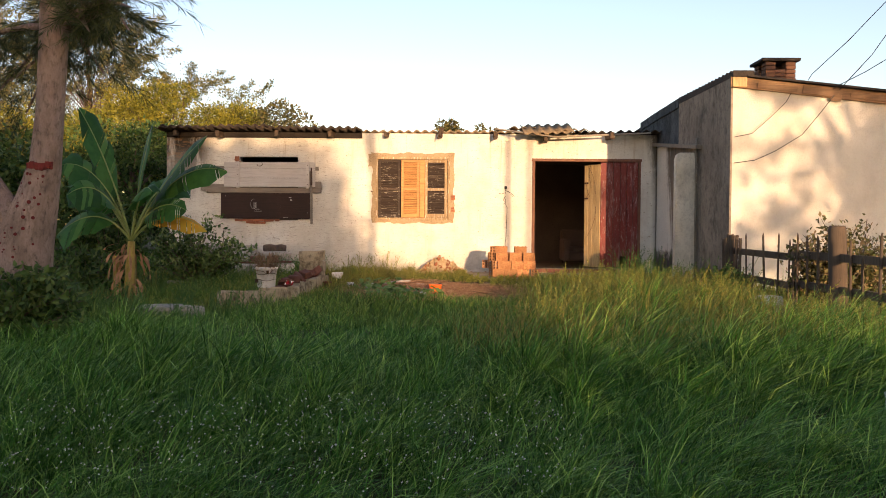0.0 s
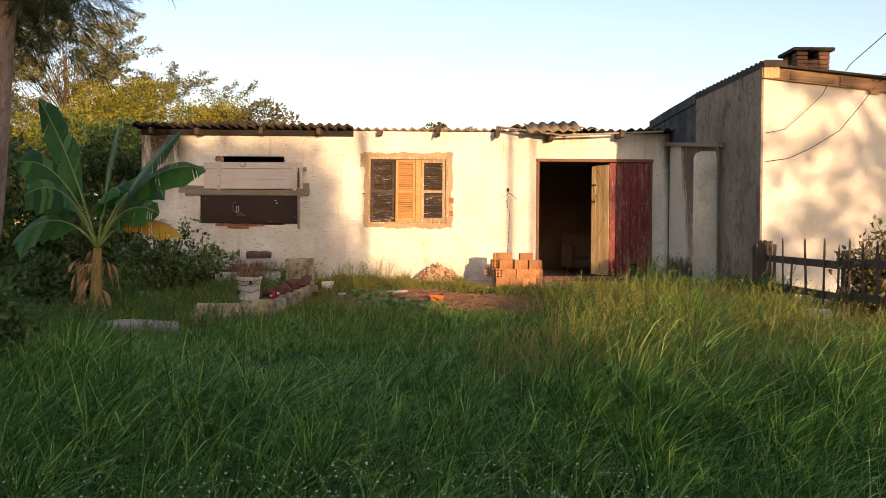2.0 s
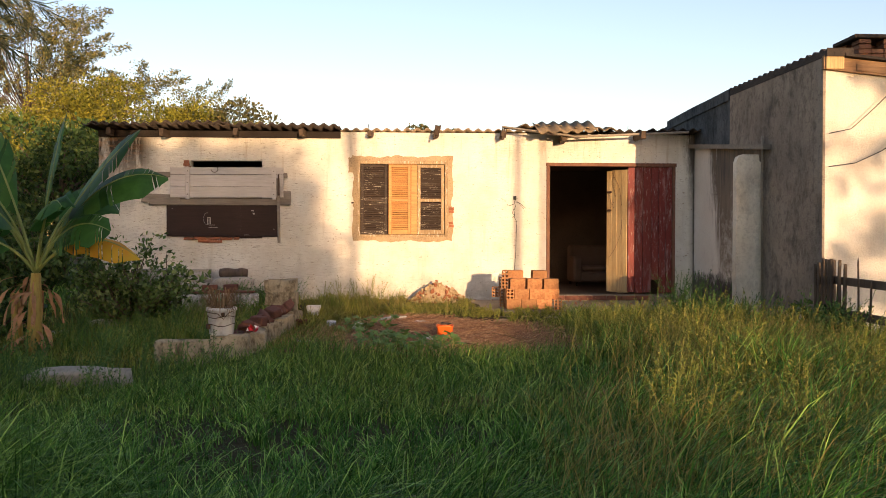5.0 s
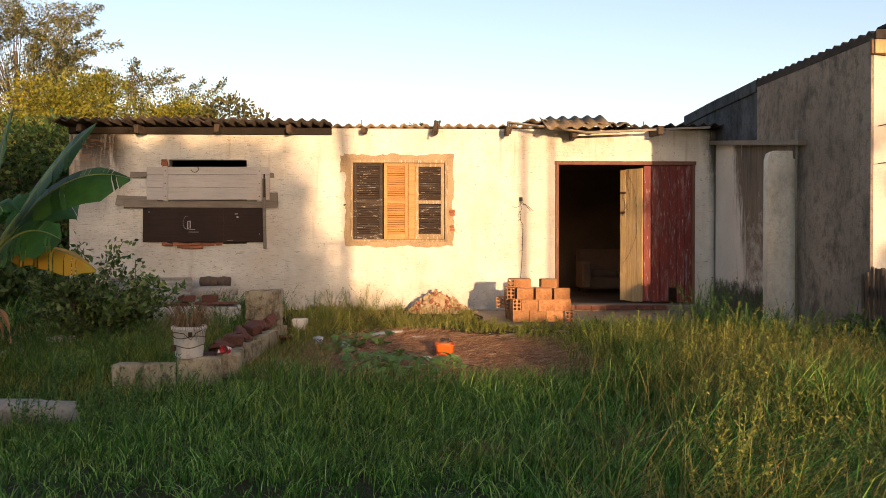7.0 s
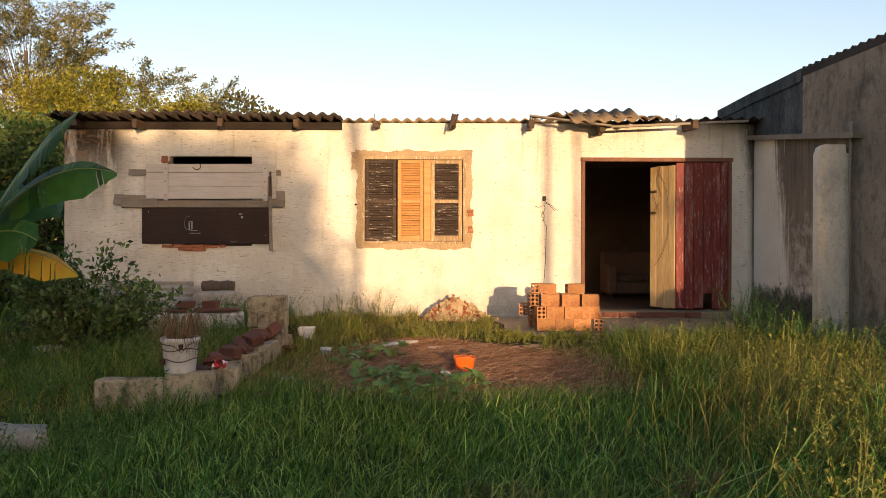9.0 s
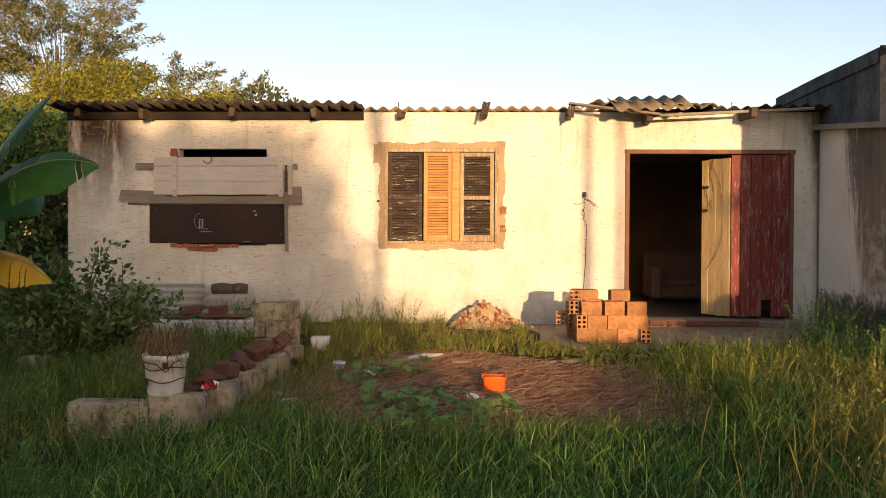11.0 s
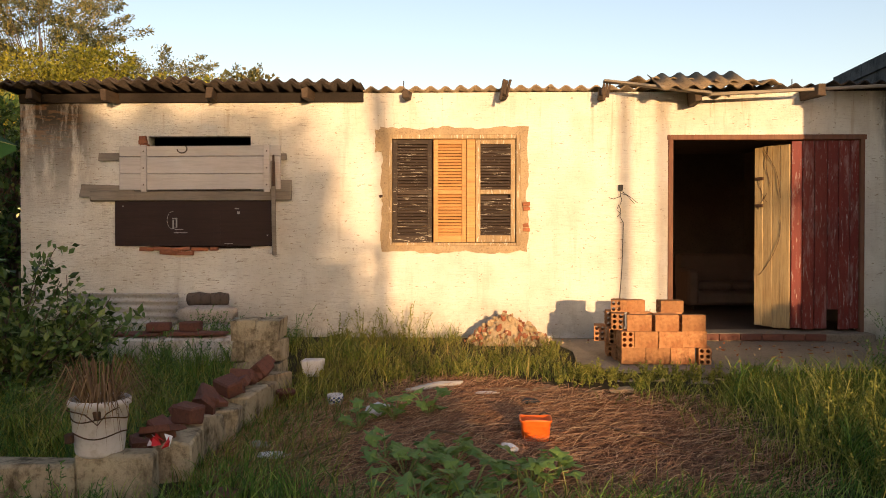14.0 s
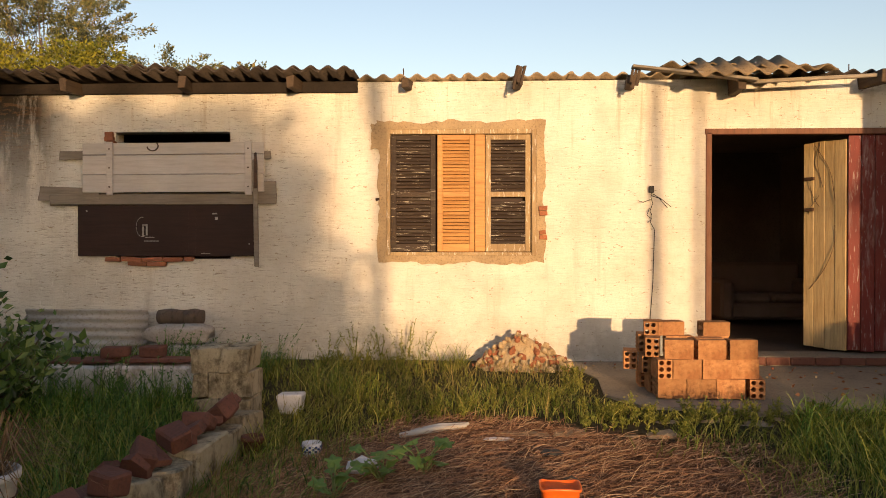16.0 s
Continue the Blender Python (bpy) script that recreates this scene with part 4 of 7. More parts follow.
prism(bm, [(NX - 0.02, 3.795), (16.0, 2.55), (16.0, 2.75), (NX - 0.02, 3.955)], NY - 0.05, NY - 0.004, "y")
part("fascia_board", bm, M_FASCIA, nroof, "cracked brown fascia board")
rnd = random.Random(61)
for x, w, lo, hi in ((4.62, 0.62, 0.02, 0.10), (5.32, 0.55, 0.015, 0.135), (5.75, 0.16, -0.05, 0.09), (6.05, 0.8, 0.03, 0.12), (6.95, 0.7, 0.02, 0.14)):
    bm = bmesh.new()
    zb = 3.795 - (x - NX) * 0.106
    box(bm, x, x + w, NY - 0.068, NY - 0.052, zb + lo, zb + hi, 0.004, Matrix.Translation((x, NY, zb)) @ pose(0, 0, 0, 0, 6.0 + rnd.uniform(-1.0, 1.0), 0) @ Matrix.Translation((-x, -NY, -zb)), 0.006, rnd)
    part("patch_board", bm, M_FASCIA, nroof, "split brown board nailed over the fascia")
bm = bmesh.new()
box(bm, NX + 0.0, NX + 0.22, NY - 0.075, NY - 0.052, 3.79, 3.945, 0.006)
part("fascia_end", bm, M_PALEDOOR, nroof, "pale board end")
bm = bmesh.new()
prism(bm, [(NX + 0.21, 3.94), (16.0, 2.76), (16.0, 2.79), (NX + 0.21, 3.97)], NY - 0.12, 20.0, "y")
part("roof_slab", bm, M_ROOF, nroof)
bm = bmesh.new()
n = 22
corr = []
for k in range(n * 8 + 1):
    y = NY - 0.1 + (15.34 - NY + 0.1) * k / (n * 8)
    corr.append((y, 4.03 + 0.012 * (y - NY) * 2.2 + 0.022 * math.sin(2 * math.pi * (y - NY) / 0.177)))
prism(bm, corr + [(15.34, 4.0), (NY - 0.1, 3.94)], NX - 0.006, NX + 0.32, "x")
part("roof_verge", bm, M_ROOF, nroof)

pier = thing("buttress_pier", (4.08, 14.35, 0.4), "cream rendered buttress pier with a chipped top", "pier", kind="structure")
bm = bmesh.new()
prism(bm, [(3.87, 0.3), (4.245, 0.3), (4.245, 2.84), (4.20, 2.85), (4.19, 2.95), (3.95, 2.95), (3.90, 2.92), (3.872, 2.84)], 14.12, 14.25, "y")
part("shaft", bm, M_PIER, pier)
bm = bmesh.new()
prism(bm, [(13.85, 2.99), (17.0, 3.37), (17.0, 3.44), (13.85, 3.06)], 4.13, 4.245, "x")
single("wall_plate_beam", bm, M_GREYWOOD, "weathered timber beam along the side wall", "beam", at=(4.2, 14.1, 2.95))
bm = bmesh.new()
tube(bm, [(4.20, 14.02, 3.2), (4.20, 14.02, 2.88), (4.19, 14.02, 2.65), (4.21, 14.02, 0.5)], [0.022, 0.02, 0.018, 0.018], 8)
single("drain_pipe", bm, M_GREYWOOD, "thin grey pipe in the corner by the pier", "pipe", at=(4.2, 14.0, 0.5))

chim = thing("chimney", (5.21, 13.2, 3.85), "small brick chimney with a slab on top", "chimney")
rnd = random.Random(6)
for lvl in range(8):
    z = 3.81 + lvl * 0.062
    for cx, cy in ((-0.18, -0.16), (0.0, -0.16), (0.18, -0.16), (-0.18, 0.16), (0.0, 0.16), (0.18, 0.16)):
        if lvl >= 6 and cx == 0.0:
            continue
        bm = bmesh.new()
        box(bm, 5.21 + cx * 0.9 - 0.080, 5.21 + cx * 0.9 + 0.080, 13.2 + cy - 0.09, 13.2 + cy + 0.09, z, z + 0.056, 0.006, None, 0.004, rnd)
        part("brick", bm, M_SOOTBRICK, chim)
bm = bmesh.new()
box(bm, 4.90, 5.52, 12.92, 13.48, 4.31, 4.36, 0.01)
part("cap_slab", bm, M_ROOF, chim, "dark cap slab")

for pts, r in (([(4.30, 12.40, 3.02), (4.55, 12.36, 3.07), (4.80, 12.34, 3.30), (5.05, 12.33, 3.55), (5.12, 12.33, 3.68)], 0.008), ([(4.30, 12.40, 2.62), (4.6, 12.36, 2.66), (4.9, 12.34, 2.80), (5.3, 12.33, 3.05), (5.6, 12.33, 3.42), (5.78, 12.33, 3.66)], 0.009),
               ([(5.41, 12.40, 3.90), (5.42, 12.3, 3.97), (5.63, 11.6, 4.32), (5.85, 11.0, 4.72), (6.25, 10.0, 5.45)], 0.009), ([(5.88, 12.41, 3.74), (5.90, 12.3, 3.80), (6.07, 11.8, 4.16), (6.11, 11.3, 4.48), (6.4, 10.4, 5.3)], 0.009), ([(5.78, 12.41, 3.75), (5.80, 12.3, 3.79), (6.08, 12.0, 3.95), (6.22, 11.5, 4.09), (6.7, 10.2, 4.5)], 0.009)):
    bm = bmesh.new()
    tube(bm, pts, r * 0.65, 6)
    single("overhead_cable", bm, M_CABLE, "slack black electric cable by the neighbour's roof", "cable", "overhead cables", at=pts[0])

# concrete apron in front of the door
bm = bmesh.new()
rnd = random.Random(21)
outline = [(0.15, 16.86), (0.35, 15.9), (0.30, 15.2), (0.55, 14.75), (1.0, 14.72), (1.3, 14.55), (1.8, 14.70), (2.3, 14.75), (2.9, 14.95), (3.4, 15.0), (3.9, 15.1), (4.2, 15.2), (4.22, 16.88)]
top = [bm.verts.new((x + rnd.uniform(-0.03, 0.03), y, 0.655 + 0.012 * (y - 14.7))) for x, y in outline]
bot = [bm.verts.new((v.co.x, v.co.y, 0.42)) for v in top]
bm.faces.new(top)
bm.faces.new(bot[::-1])
for i in range(len(top)):
    j = (i + 1) % len(top)
    bm.faces.new((top[i], top[j], bot[j], bot[i]))
tagged(link("pavement", bm, M_CONCRETE), "cracked concrete apron in front of the door", "pavement", kind="structure")
rnd = random.Random(22)
x = -1.05
while x < 0.55:
    w = rnd.uniform(0.22, 0.42)
    bm = bmesh.new()
    box(bm, x, x + w - 0.015, 14.02, 14.24, 0.40, 0.60 + rnd.uniform(-0.02, 0.02), 0.02, None, 0.015, rnd)
    single("kerb_stone", bm, M_PLASTER, "earth-stained kerb stone at the edge of the yard", "kerb", "yard kerb", at=(x + w / 2, 14.1, 0.5))
    x += w


# ---- plants ----
def blades(name, px, py, h, lean_x, lean_y, width, material, label, seed, droop=0.55, parent=None):
    """Many curved grass blades as one mesh: arrays of foot, height and lean."""
    rng = np.random.default_rng(seed)
    n = len(px)
    pz = ground_z(px, py) - 0.01
    a = rng.uniform(0, 2 * np.pi, n)
    sx, sy = np.cos(a) * width, np.sin(a) * width
    lx = lean_x + rng.normal(0, 0.5, n)
    ly = lean_y + rng.normal(0, 0.5, n)
    rows = []
    for s, w in ((0.0, 1.0), (0.4, 0.9), (0.75, 0.6)):
        bend = s ** 2
        x, y = px + lx * h * bend, py + ly * h * bend
        z = pz + h * (s - droop * 0.35 * bend * np.hypot(lx, ly))
        rows.append(np.stack([x - sx * w, y - sy * w, z], -1))
        rows.append(np.stack([x + sx * w, y + sy * w, z], -1))
    rows.append(np.stack([px + lx * h, py + ly * h, pz + h * (1 - droop * 0.5 * np.hypot(lx, ly))], -1))
    v = np.stack(rows, 1).reshape(-1, 3)
    b = np.arange(n)[:, None] * 7
    quads = np.concatenate([b + [[0, 1, 3, 2]], b + [[2, 3, 5, 4]]], 0)
    tris = b + [[4, 5, 6]]
    ob = raw_mesh(name, v, quads, tris, material, parent)
    return tagged(ob, label, "grass", kind="stuff")


def free_of_things(x, y):
    """True where plants may stand."""
    ok = ~((x > 0.2) & (y > 14.45) & (x < 4.3)) & ~((x > -0.85) & (y > 16.1))
    ok &= ~((y > 16.8) & (x > -6.4)) & ~((x > 4.05) & (y > 12.2))
    ok &= ~((x > 3.5) & (y > 8.6) & (y < 10.6)) & ~((x > -1.1) & (x < 0.6) & (y > 13.7) & (y < 14.28))
    ok &= ~((x > -3.5) & (x < -2.35) & (y > 11.62) & (y < 11.95))
    ok &= ~((x > -2.75) & (x < -2.3) & (y > 11.6) & (y < 14.5))
    ok &= ~((x > -5.0) & (x < -3.0) & (y > 15.05) & (y < 15.45))
    return ok


def mulch_at(x, y):
    return ((x + 0.65) / 1.95) ** 2 + ((y - 12.75) / 1.45) ** 2 + 0.25 * np.sin(3.1 * x + 1.3) * np.cos(2.7 * y)


def scatter(n, x0, x1, y0, y1, rng):
    return rng.uniform(x0, x1, n), rng.uniform(y0, y1, n)


def wave(x, y, k=0.0):
    return 0.5 + 0.25 * np.sin(1.3 * x + 0.7 * y + k) + 0.25 * np.sin(0.6 * x - 1.9 * y + 2 * k)


# tall wind-bent meadow grass, nearest the walker
tufts = 8000
cx, cy = scatter(tufts, -7.0, 5.0, 3.0, 10.8, RNG)
which = np.concatenate([RNG.integers(0, tufts, 280000), np.full(80000, -1)])
fx, fy = scatter(len(which), -7.0, 5.0, 3.0, 10.8, RNG)
ox, oy = RNG.normal(0, 0.042, len(which)), RNG.normal(0, 0.042, len(which))
own = which >= 0
ox, oy = np.where(own, ox, 0), np.where(own, oy, 0)
px, py = np.where(own, cx[which] + ox, fx), np.where(own, cy[which] + oy, fy)
grown = np.where(own, RNG.uniform(0.6, 1.3, tufts)[which], 0.6)
edge = px + 0.45 * np.sin(1.1 * py + 0.4) + RNG.normal(0, 0.35, len(px))
tall = np.clip(np.clip((edge - 0.25 - 0.42 * (py - 8)) / 1.0, 0, 1) + np.clip((8.2 + 0.5 * np.sin(1.3 * px) - py) / 1.8, 0, 1), 0, 1)
keep = free_of_things(px, py) & (mulch_at(px, py) > 1.0) & (RNG.uniform(0, 1, len(px)) < 0.5 + 0.5 * tall)
keep &= np.abs(px) < 1.2 + 0.62 * py
clump = np.sin(7.3 * px + 2.1 * np.sin(3.7 * py)) * np.sin(6.1 * py + 1.7 * np.sin(4.3 * px))
keep &= RNG.uniform(0, 1, len(px)) < 0.68 + 0.4 * clump
px, py, tall, clump, ox, oy, grown = (q[keep] for q in (px, py, tall, clump, ox, oy, grown))
h = (0.13 + 0.34 * tall * (0.6 + 0.6 * wave(px, py))) * RNG.uniform(0.5, 1.25, len(px)) * (1 + 0.30 * clump) * grown
h *= np.clip(0.58 + 0.11 * (py - 3.4), 0.58, 1.0)
h *= np.where(px < -3.2, 0.75, 1.0)
h = np.where(np.abs(px + 0.45) < 0.75, np.minimum(h, 0.42), h)
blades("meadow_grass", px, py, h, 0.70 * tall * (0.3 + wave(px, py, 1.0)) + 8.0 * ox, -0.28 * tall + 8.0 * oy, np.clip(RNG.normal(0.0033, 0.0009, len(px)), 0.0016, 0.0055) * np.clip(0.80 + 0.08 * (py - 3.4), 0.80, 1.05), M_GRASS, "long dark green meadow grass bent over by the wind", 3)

# shorter grass and weeds round the yard
px, py = scatter(120000, -9.5, 4.4, 8.5, 16.8, RNG)
keep = free_of_things(px, py) & (mulch_at(px, py) > 0.95 + 0.3 * RNG.uniform(-1, 1, len(px)))
px, py = px[keep], py[keep]
thin = (py < 14.2) | (RNG.uniform(0, 1, len(px)) < 0.55)
px, py = px[thin], py[thin]
h = np.where(py > 14.2, 0.075, 0.14) * (0.5 + wave(px, py, 2.0)) * RNG.uniform(0.5, 1.5, len(px))
h += np.where((px < -2.6) & (py > 11), 0.12, 0) * RNG.uniform(0, 1.3, len(px))
patchy = (py < 14.0) | (px < -2.6) | (RNG.uniform(0, 1, len(px)) < 0.62 + 0.75 * np.sin(4.1 * px + 1.3 * np.sin(3.1 * py)) * np.sin(5.3 * py + 1.1 * px))
px, py, h = px[patchy], py[patchy], h[patchy]
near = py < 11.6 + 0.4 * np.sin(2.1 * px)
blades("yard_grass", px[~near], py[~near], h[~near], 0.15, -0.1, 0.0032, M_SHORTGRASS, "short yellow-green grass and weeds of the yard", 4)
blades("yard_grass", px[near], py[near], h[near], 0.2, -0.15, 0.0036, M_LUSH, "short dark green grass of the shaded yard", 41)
# tufts
for cx, cy, n, hh, r in ((-1.75, 15.0, 240, 0.36, 0.16), (-2.1, 15.4, 160, 0.40, 0.15), (-0.9, 14.7, 160, 0.28, 0.18), (-0.25, 14.9, 200, 0.22, 0.2), (0.15, 14.5, 160, 0.18, 0.2), (-1.2, 16.4, 50, 0.42, 0.25), (-0.85, 16.6, 36, 0.40, 0.15), (-2.5, 15.9, 120, 0.36, 0.2), (-3.0, 14.9, 180, 0.34, 0.2), (-1.4, 14.4, 160, 0.22, 0.2), (2.2, 13.9, 320, 0.28, 0.3), (3.0, 14.1, 320, 0.32, 0.3), (3.75, 14.3, 320, 0.4, 0.25), (1.7, 13.6, 320, 0.3, 0.3), (2.4, 13.2, 400, 0.38, 0.4), (3.2, 13.3, 400, 0.4, 0.4), (1.9, 12.7, 400, 0.36, 0.4), (2.8, 12.4, 400, 0.42, 0.4), (-3.1, 13.2, 260, 0.35, 0.3), (-3.4, 12.4, 260, 0.35, 0.3)):
    tx, ty = cx + RNG.normal(0, r, n), cy + RNG.normal(0, r, n)
    ok = free_of_things(tx, ty)
    tx, ty = tx[ok], ty[ok]
    blades("grass_tuft", tx, ty, hh * (0.7 if cy > 14.2 else 1.0) * RNG.uniform(0.5, 1.25, len(tx)), (tx - cx) / r * 0.25, (ty - cy) / r * 0.25, 0.0032, M_SHORTGRASS, "tuft of yellow-green grass in the yard", int(cx * 100) + 999)

px, py = scatter(2600, -2.4, 0.4, 14.2, 16.7, RNG)
keep = free_of_things(px, py)
px, py = px[keep], py[keep]
blades("dry_yard_grass", px, py, RNG.uniform(0.08, 0.28, len(px)), 0.1, -0.05, 0.0024, M_STRAWGRASS, "dry straw-coloured grass in front of the wall", 9)

# lush green grass between the bare patch and the side wall
px, py = scatter(30000, 0.7, 4.1, 10.6, 14.75, RNG)
keep = free_of_things(px, py) & (mulch_at(px, py) > 1.3) & (px > 1.15 + 0.35 * np.sin(2.3 * py)) & (RNG.uniform(0, 1, len(px)) < 0.35 + wave(px, py, 5.0))
px, py = px[keep], py[keep]
h = (0.14 + 0.24 * wave(px, py, 5.0)) * RNG.uniform(0.5, 1.3, len(px))
blades("lush_grass", px, py, h, 0.2, -0.25, np.clip(RNG.normal(0.0040, 0.001, len(px)), 0.002, 0.006), M_LUSH, "lush green grass beside the bare patch", 31)
px, py = scatter(9000, -5.2, -2.75, 11.9, 16.2, RNG)
keep = free_of_things(px, py)
px, py = px[keep], py[keep]
blades("lush_grass", px, py, RNG.uniform(0.14, 0.40, len(px)), 0.15, -0.15, 0.0042, M_LUSH, "rank green grass behind the low planter wall", 32)

px, py = scatter(2600, -2.42, -1.45, 11.6, 14.3, RNG)
keep = RNG.uniform(0, 1, len(px)) < np.clip((-1.45 - px) / 0.75, 0, 1) * (0.35 + wave(2 * px, 2 * py, 2.0))
px, py = px[keep], py[keep]
blades("lush_grass", px, py, RNG.uniform(0.05, 0.18, len(px)), 0.3, -0.2, 0.0034, M_LUSH, "rough grass along the foot of the planter wall", 33)
px, py = scatter(1500, -2.40, -1.5, 11.6, 14.3, RNG)
blades("dry_yard_grass", px, py, RNG.uniform(0.06, 0.22, len(px)), 0.4, -0.2, 0.0024, M_STRAWGRASS, "dry straw-coloured grass along the planter wall", 34)

# sparse farther grass
px, py = scatter(16000, -16, -6.0, 10, 24, RNG)
blades("far_grass", px, py, RNG.uniform(0.15, 0.45, len(px)), 0.1, -0.1, 0.012, M_GRASS, "rough grass beside the house", 5)
px, py = scatter(14000, 4.3, 9.0, 4.0, 12.3, RNG)
blades("far_grass", px, py, RNG.uniform(0.15, 0.45, len(px)), 0.1, -0.1, 0.010, M_SHORTGRASS, "rough grass behind the fence", 6)

# seeding straw-coloured grass
px, py = scatter(17000, 0.0, 4.1, 6.2, 12.0, RNG)
keep = (mulch_at(px, py) > 1.25) & free_of_things(px, py) & (px > 0.6 + 0.4 * (py - 8) + RNG.normal(0, 0.4, len(px))) & (RNG.uniform(0, 1, len(px)) < np.clip(wave(px, py, 4.0) + 0.15, 0, 1))
px, py = px[keep], py[keep]
blades("seeding_grass", px, py, RNG.uniform(0.28, 0.62, len(px)), 0.16, -0.05, 0.0024, M_STRAWGRASS, "straw-coloured seeding grass among the weeds", 8, droop=0.3)


def leaf_quads(c, d, length, width, rng, fold=0.25):
    """Leaves as folded diamonds: centres c, directions d (n, 3)."""
    n = len(c)
    d = d / np.linalg.norm(d, axis=1, keepdims=True)
    r = rng.normal(0, 1, (n, 3))
    s = np.cross(d, r)
    s /= np.linalg.norm(s, axis=1, keepdims=True) + 1e-9
    up = np.cross(s, d)
    length, width = np.broadcast_to(length, n)[:, None], np.broadcast_to(width, n)[:, None]
    base, tip = c, c + d * length
    mid = c + d * length * 0.45
    left, right = mid + s * width + up * width * fold, mid - s * width + up * width * fold
    v = np.stack([base, left, tip, right], 1).reshape(-1, 3)
    b = np.arange(n)[:, None] * 4
    return v, np.concatenate([b + [[0, 1, 2]], b + [[0, 2, 3]]], 0)


def weed_field(name, n, x0, x1, y0, y1, hmin, hmax, material, label, seed, test):
    """Upright branching weeds with small leaves, as one mesh."""
    rng = np.random.default_rng(seed)
    px, py = scatter(n, x0, x1, y0, y1, rng)
    ok = test(px, py)
    px, py = px[ok], py[ok]
    V, T, off = [], [], 0
    for x, y in zip(px, py):
        hh = rng.uniform(hmin, hmax)
        z = flat_z(x, y)
        for br in range(rng.integers(3, 7)):
            az, out = rng.uniform(0, 2 * np.pi), rng.uniform(0.15, 0.75) * (br > 0)
            s = np.linspace(0, 1, 5)
            k = hh * rng.uniform(0.7, 1.0)
            path = np.stack([x + np.cos(az) * out * k * s ** 1.3 + 0.08 * k * s, y + np.sin(az) * out * k * s ** 1.3, z + k * s], -1)
            side = np.array([np.cos(az + 1.57), np.sin(az + 1.57), 0]) * 0.0019
            v = np.concatenate([path - side, path + side])
            t = []
            for i in range(4):
                t += [[i, i + 1, i + 6], [i, i + 6, i + 5]]
            V.append(v)
            T.append(np.array(t) + off)
            off += len(v)
            m = int(46 * k / 0.6) + 5
            u = rng.uniform(0.25, 1.02, m)
            c = np.stack([np.interp(u, s, path[:, q]) for q in range(3)], -1)
            d = rng.normal(0, 1, (m, 3))
            d[:, 2] = np.abs(d[:, 2]) * 0.8 + 0.3
            lv, lt = leaf_quads(c, d, rng.uniform(0.020, 0.044, m) * (1.25 - 0.6 * u), rng.uniform(0.003, 0.0062, m), rng)
            V.append(lv)
            T.append(lt + off)
            off += len(lv)
    ob = raw_mesh(name, np.concatenate(V), [], np.concatenate(T), material)
    return tagged(ob, label, "weeds", kind="stuff")


weed_field("tall_weeds", 340, 0.5, 3.7, 6.6, 12.3, 0.35, 0.70, M_WEED, "tall yellow-green branching weeds lit by the sun", 11, lambda x, y: (mulch_at(x, y) > 1.2) & free_of_things(x, y) & (x > 0.8 + 0.38 * (y - 8)))
weed_field("tall_weeds", 75, 1.0, 3.4, 7.4, 10.6, 0.30, 0.62, M_WEED, "branching yellow-green weeds standing in the long grass", 23, lambda x, y: x > 0.9 + 0.25 * (y - 8))
weed_field("tall_weeds", 90, 1.15, 3.2, 10.5, 13.0, 0.28, 0.55, M_WEED, "branching yellow-green weeds at the edge of the bare patch", 24, lambda x, y: (x > 1.3 + 0.3 * np.sin(3 * y)) & free_of_things(x, y))
weed_field("low_weeds", 420, -2.3, 0.8, 14.15, 16.7, 0.05, 0.15, M_WEED, "low leafy weeds in front of the wall", 12, lambda x, y: free_of_things(x, y) & (wave(2.2 * x, 2.2 * y, 1.0) > 0.36))
weed_field("edge_weeds", 130, 0.0, 1.9, 14.05, 14.62, 0.05, 0.16, M_WEED, "low leafy weeds along the broken edge of the apron", 25, lambda x, y: y < 14.62)
weed_field("wall_weeds", 8, -2.3, -1.2, 16.2, 16.7, 0.3, 0.5, M_WEED, "a few upright weeds at the foot of the wall", 19, lambda x, y: x < 9)
weed_field("shade_weeds", 420, -7.5, -2.6, 9.5, 16.4, 0.15, 0.5, M_HERB, "dark green weeds among the stones", 13, lambda x, y: free_of_things(x, y))
weed_field("verge_weeds", 110, 2.8, 4.3, 11.0, 15.4, 0.3, 0.7, M_HERB, "green weeds along the side wall", 14, lambda x, y: (x < 4.0) & ~((y > 14.7) & (x < 3.4)))

px, py = scatter(42000, -11.0, 8.0, -8.0, 3.1, RNG)
blades("lawn_grass", px, py, RNG.uniform(0.15, 0.45, len(px)), 0.3, -0.2, 0.005, M_GRASS, "rough green grass of the garden", 21)
px, py = scatter(26000, -11.0, 11.0, 3.0, 6.0, RNG)
side = (np.abs(px) > 1.1 + 0.62 * py) & ~((px > 4.2) & (py > 4.0))
px, py = px[side], py[side]
blades("lawn_grass", px, py, RNG.uniform(0.15, 0.4, len(px)), 0.3, -0.2, 0.005, M_GRASS, "rough green grass of the garden", 37)
px, py = scatter(14000, -12.0, -5.5, 3.0, 11.0, RNG)
blades("lawn_grass", px, py, RNG.uniform(0.15, 0.4, len(px)), 0.3, -0.2, 0.006, M_GRASS, "rough green grass of the garden", 22)

# white clover heads in the nearest grass
rng = np.random.default_rng(15)
px, py = scatter(700, -2.6, 0.6, 3.2, 4.4, rng)
c = np.repeat(np.stack([px, py, ground_z(px, py) + rng.uniform(0.16, 0.34, len(px))], -1), 5, 0)
v, t = leaf_quads(c, rng.normal(0, 1, (len(c), 3)) + [0, 0, 0.6], 0.007, 0.003, rng)
tagged(raw_mesh("clover_flowers", v, [], t, M_PETAL), "tiny white flowers scattered in the grass", "flowers", kind="stuff")

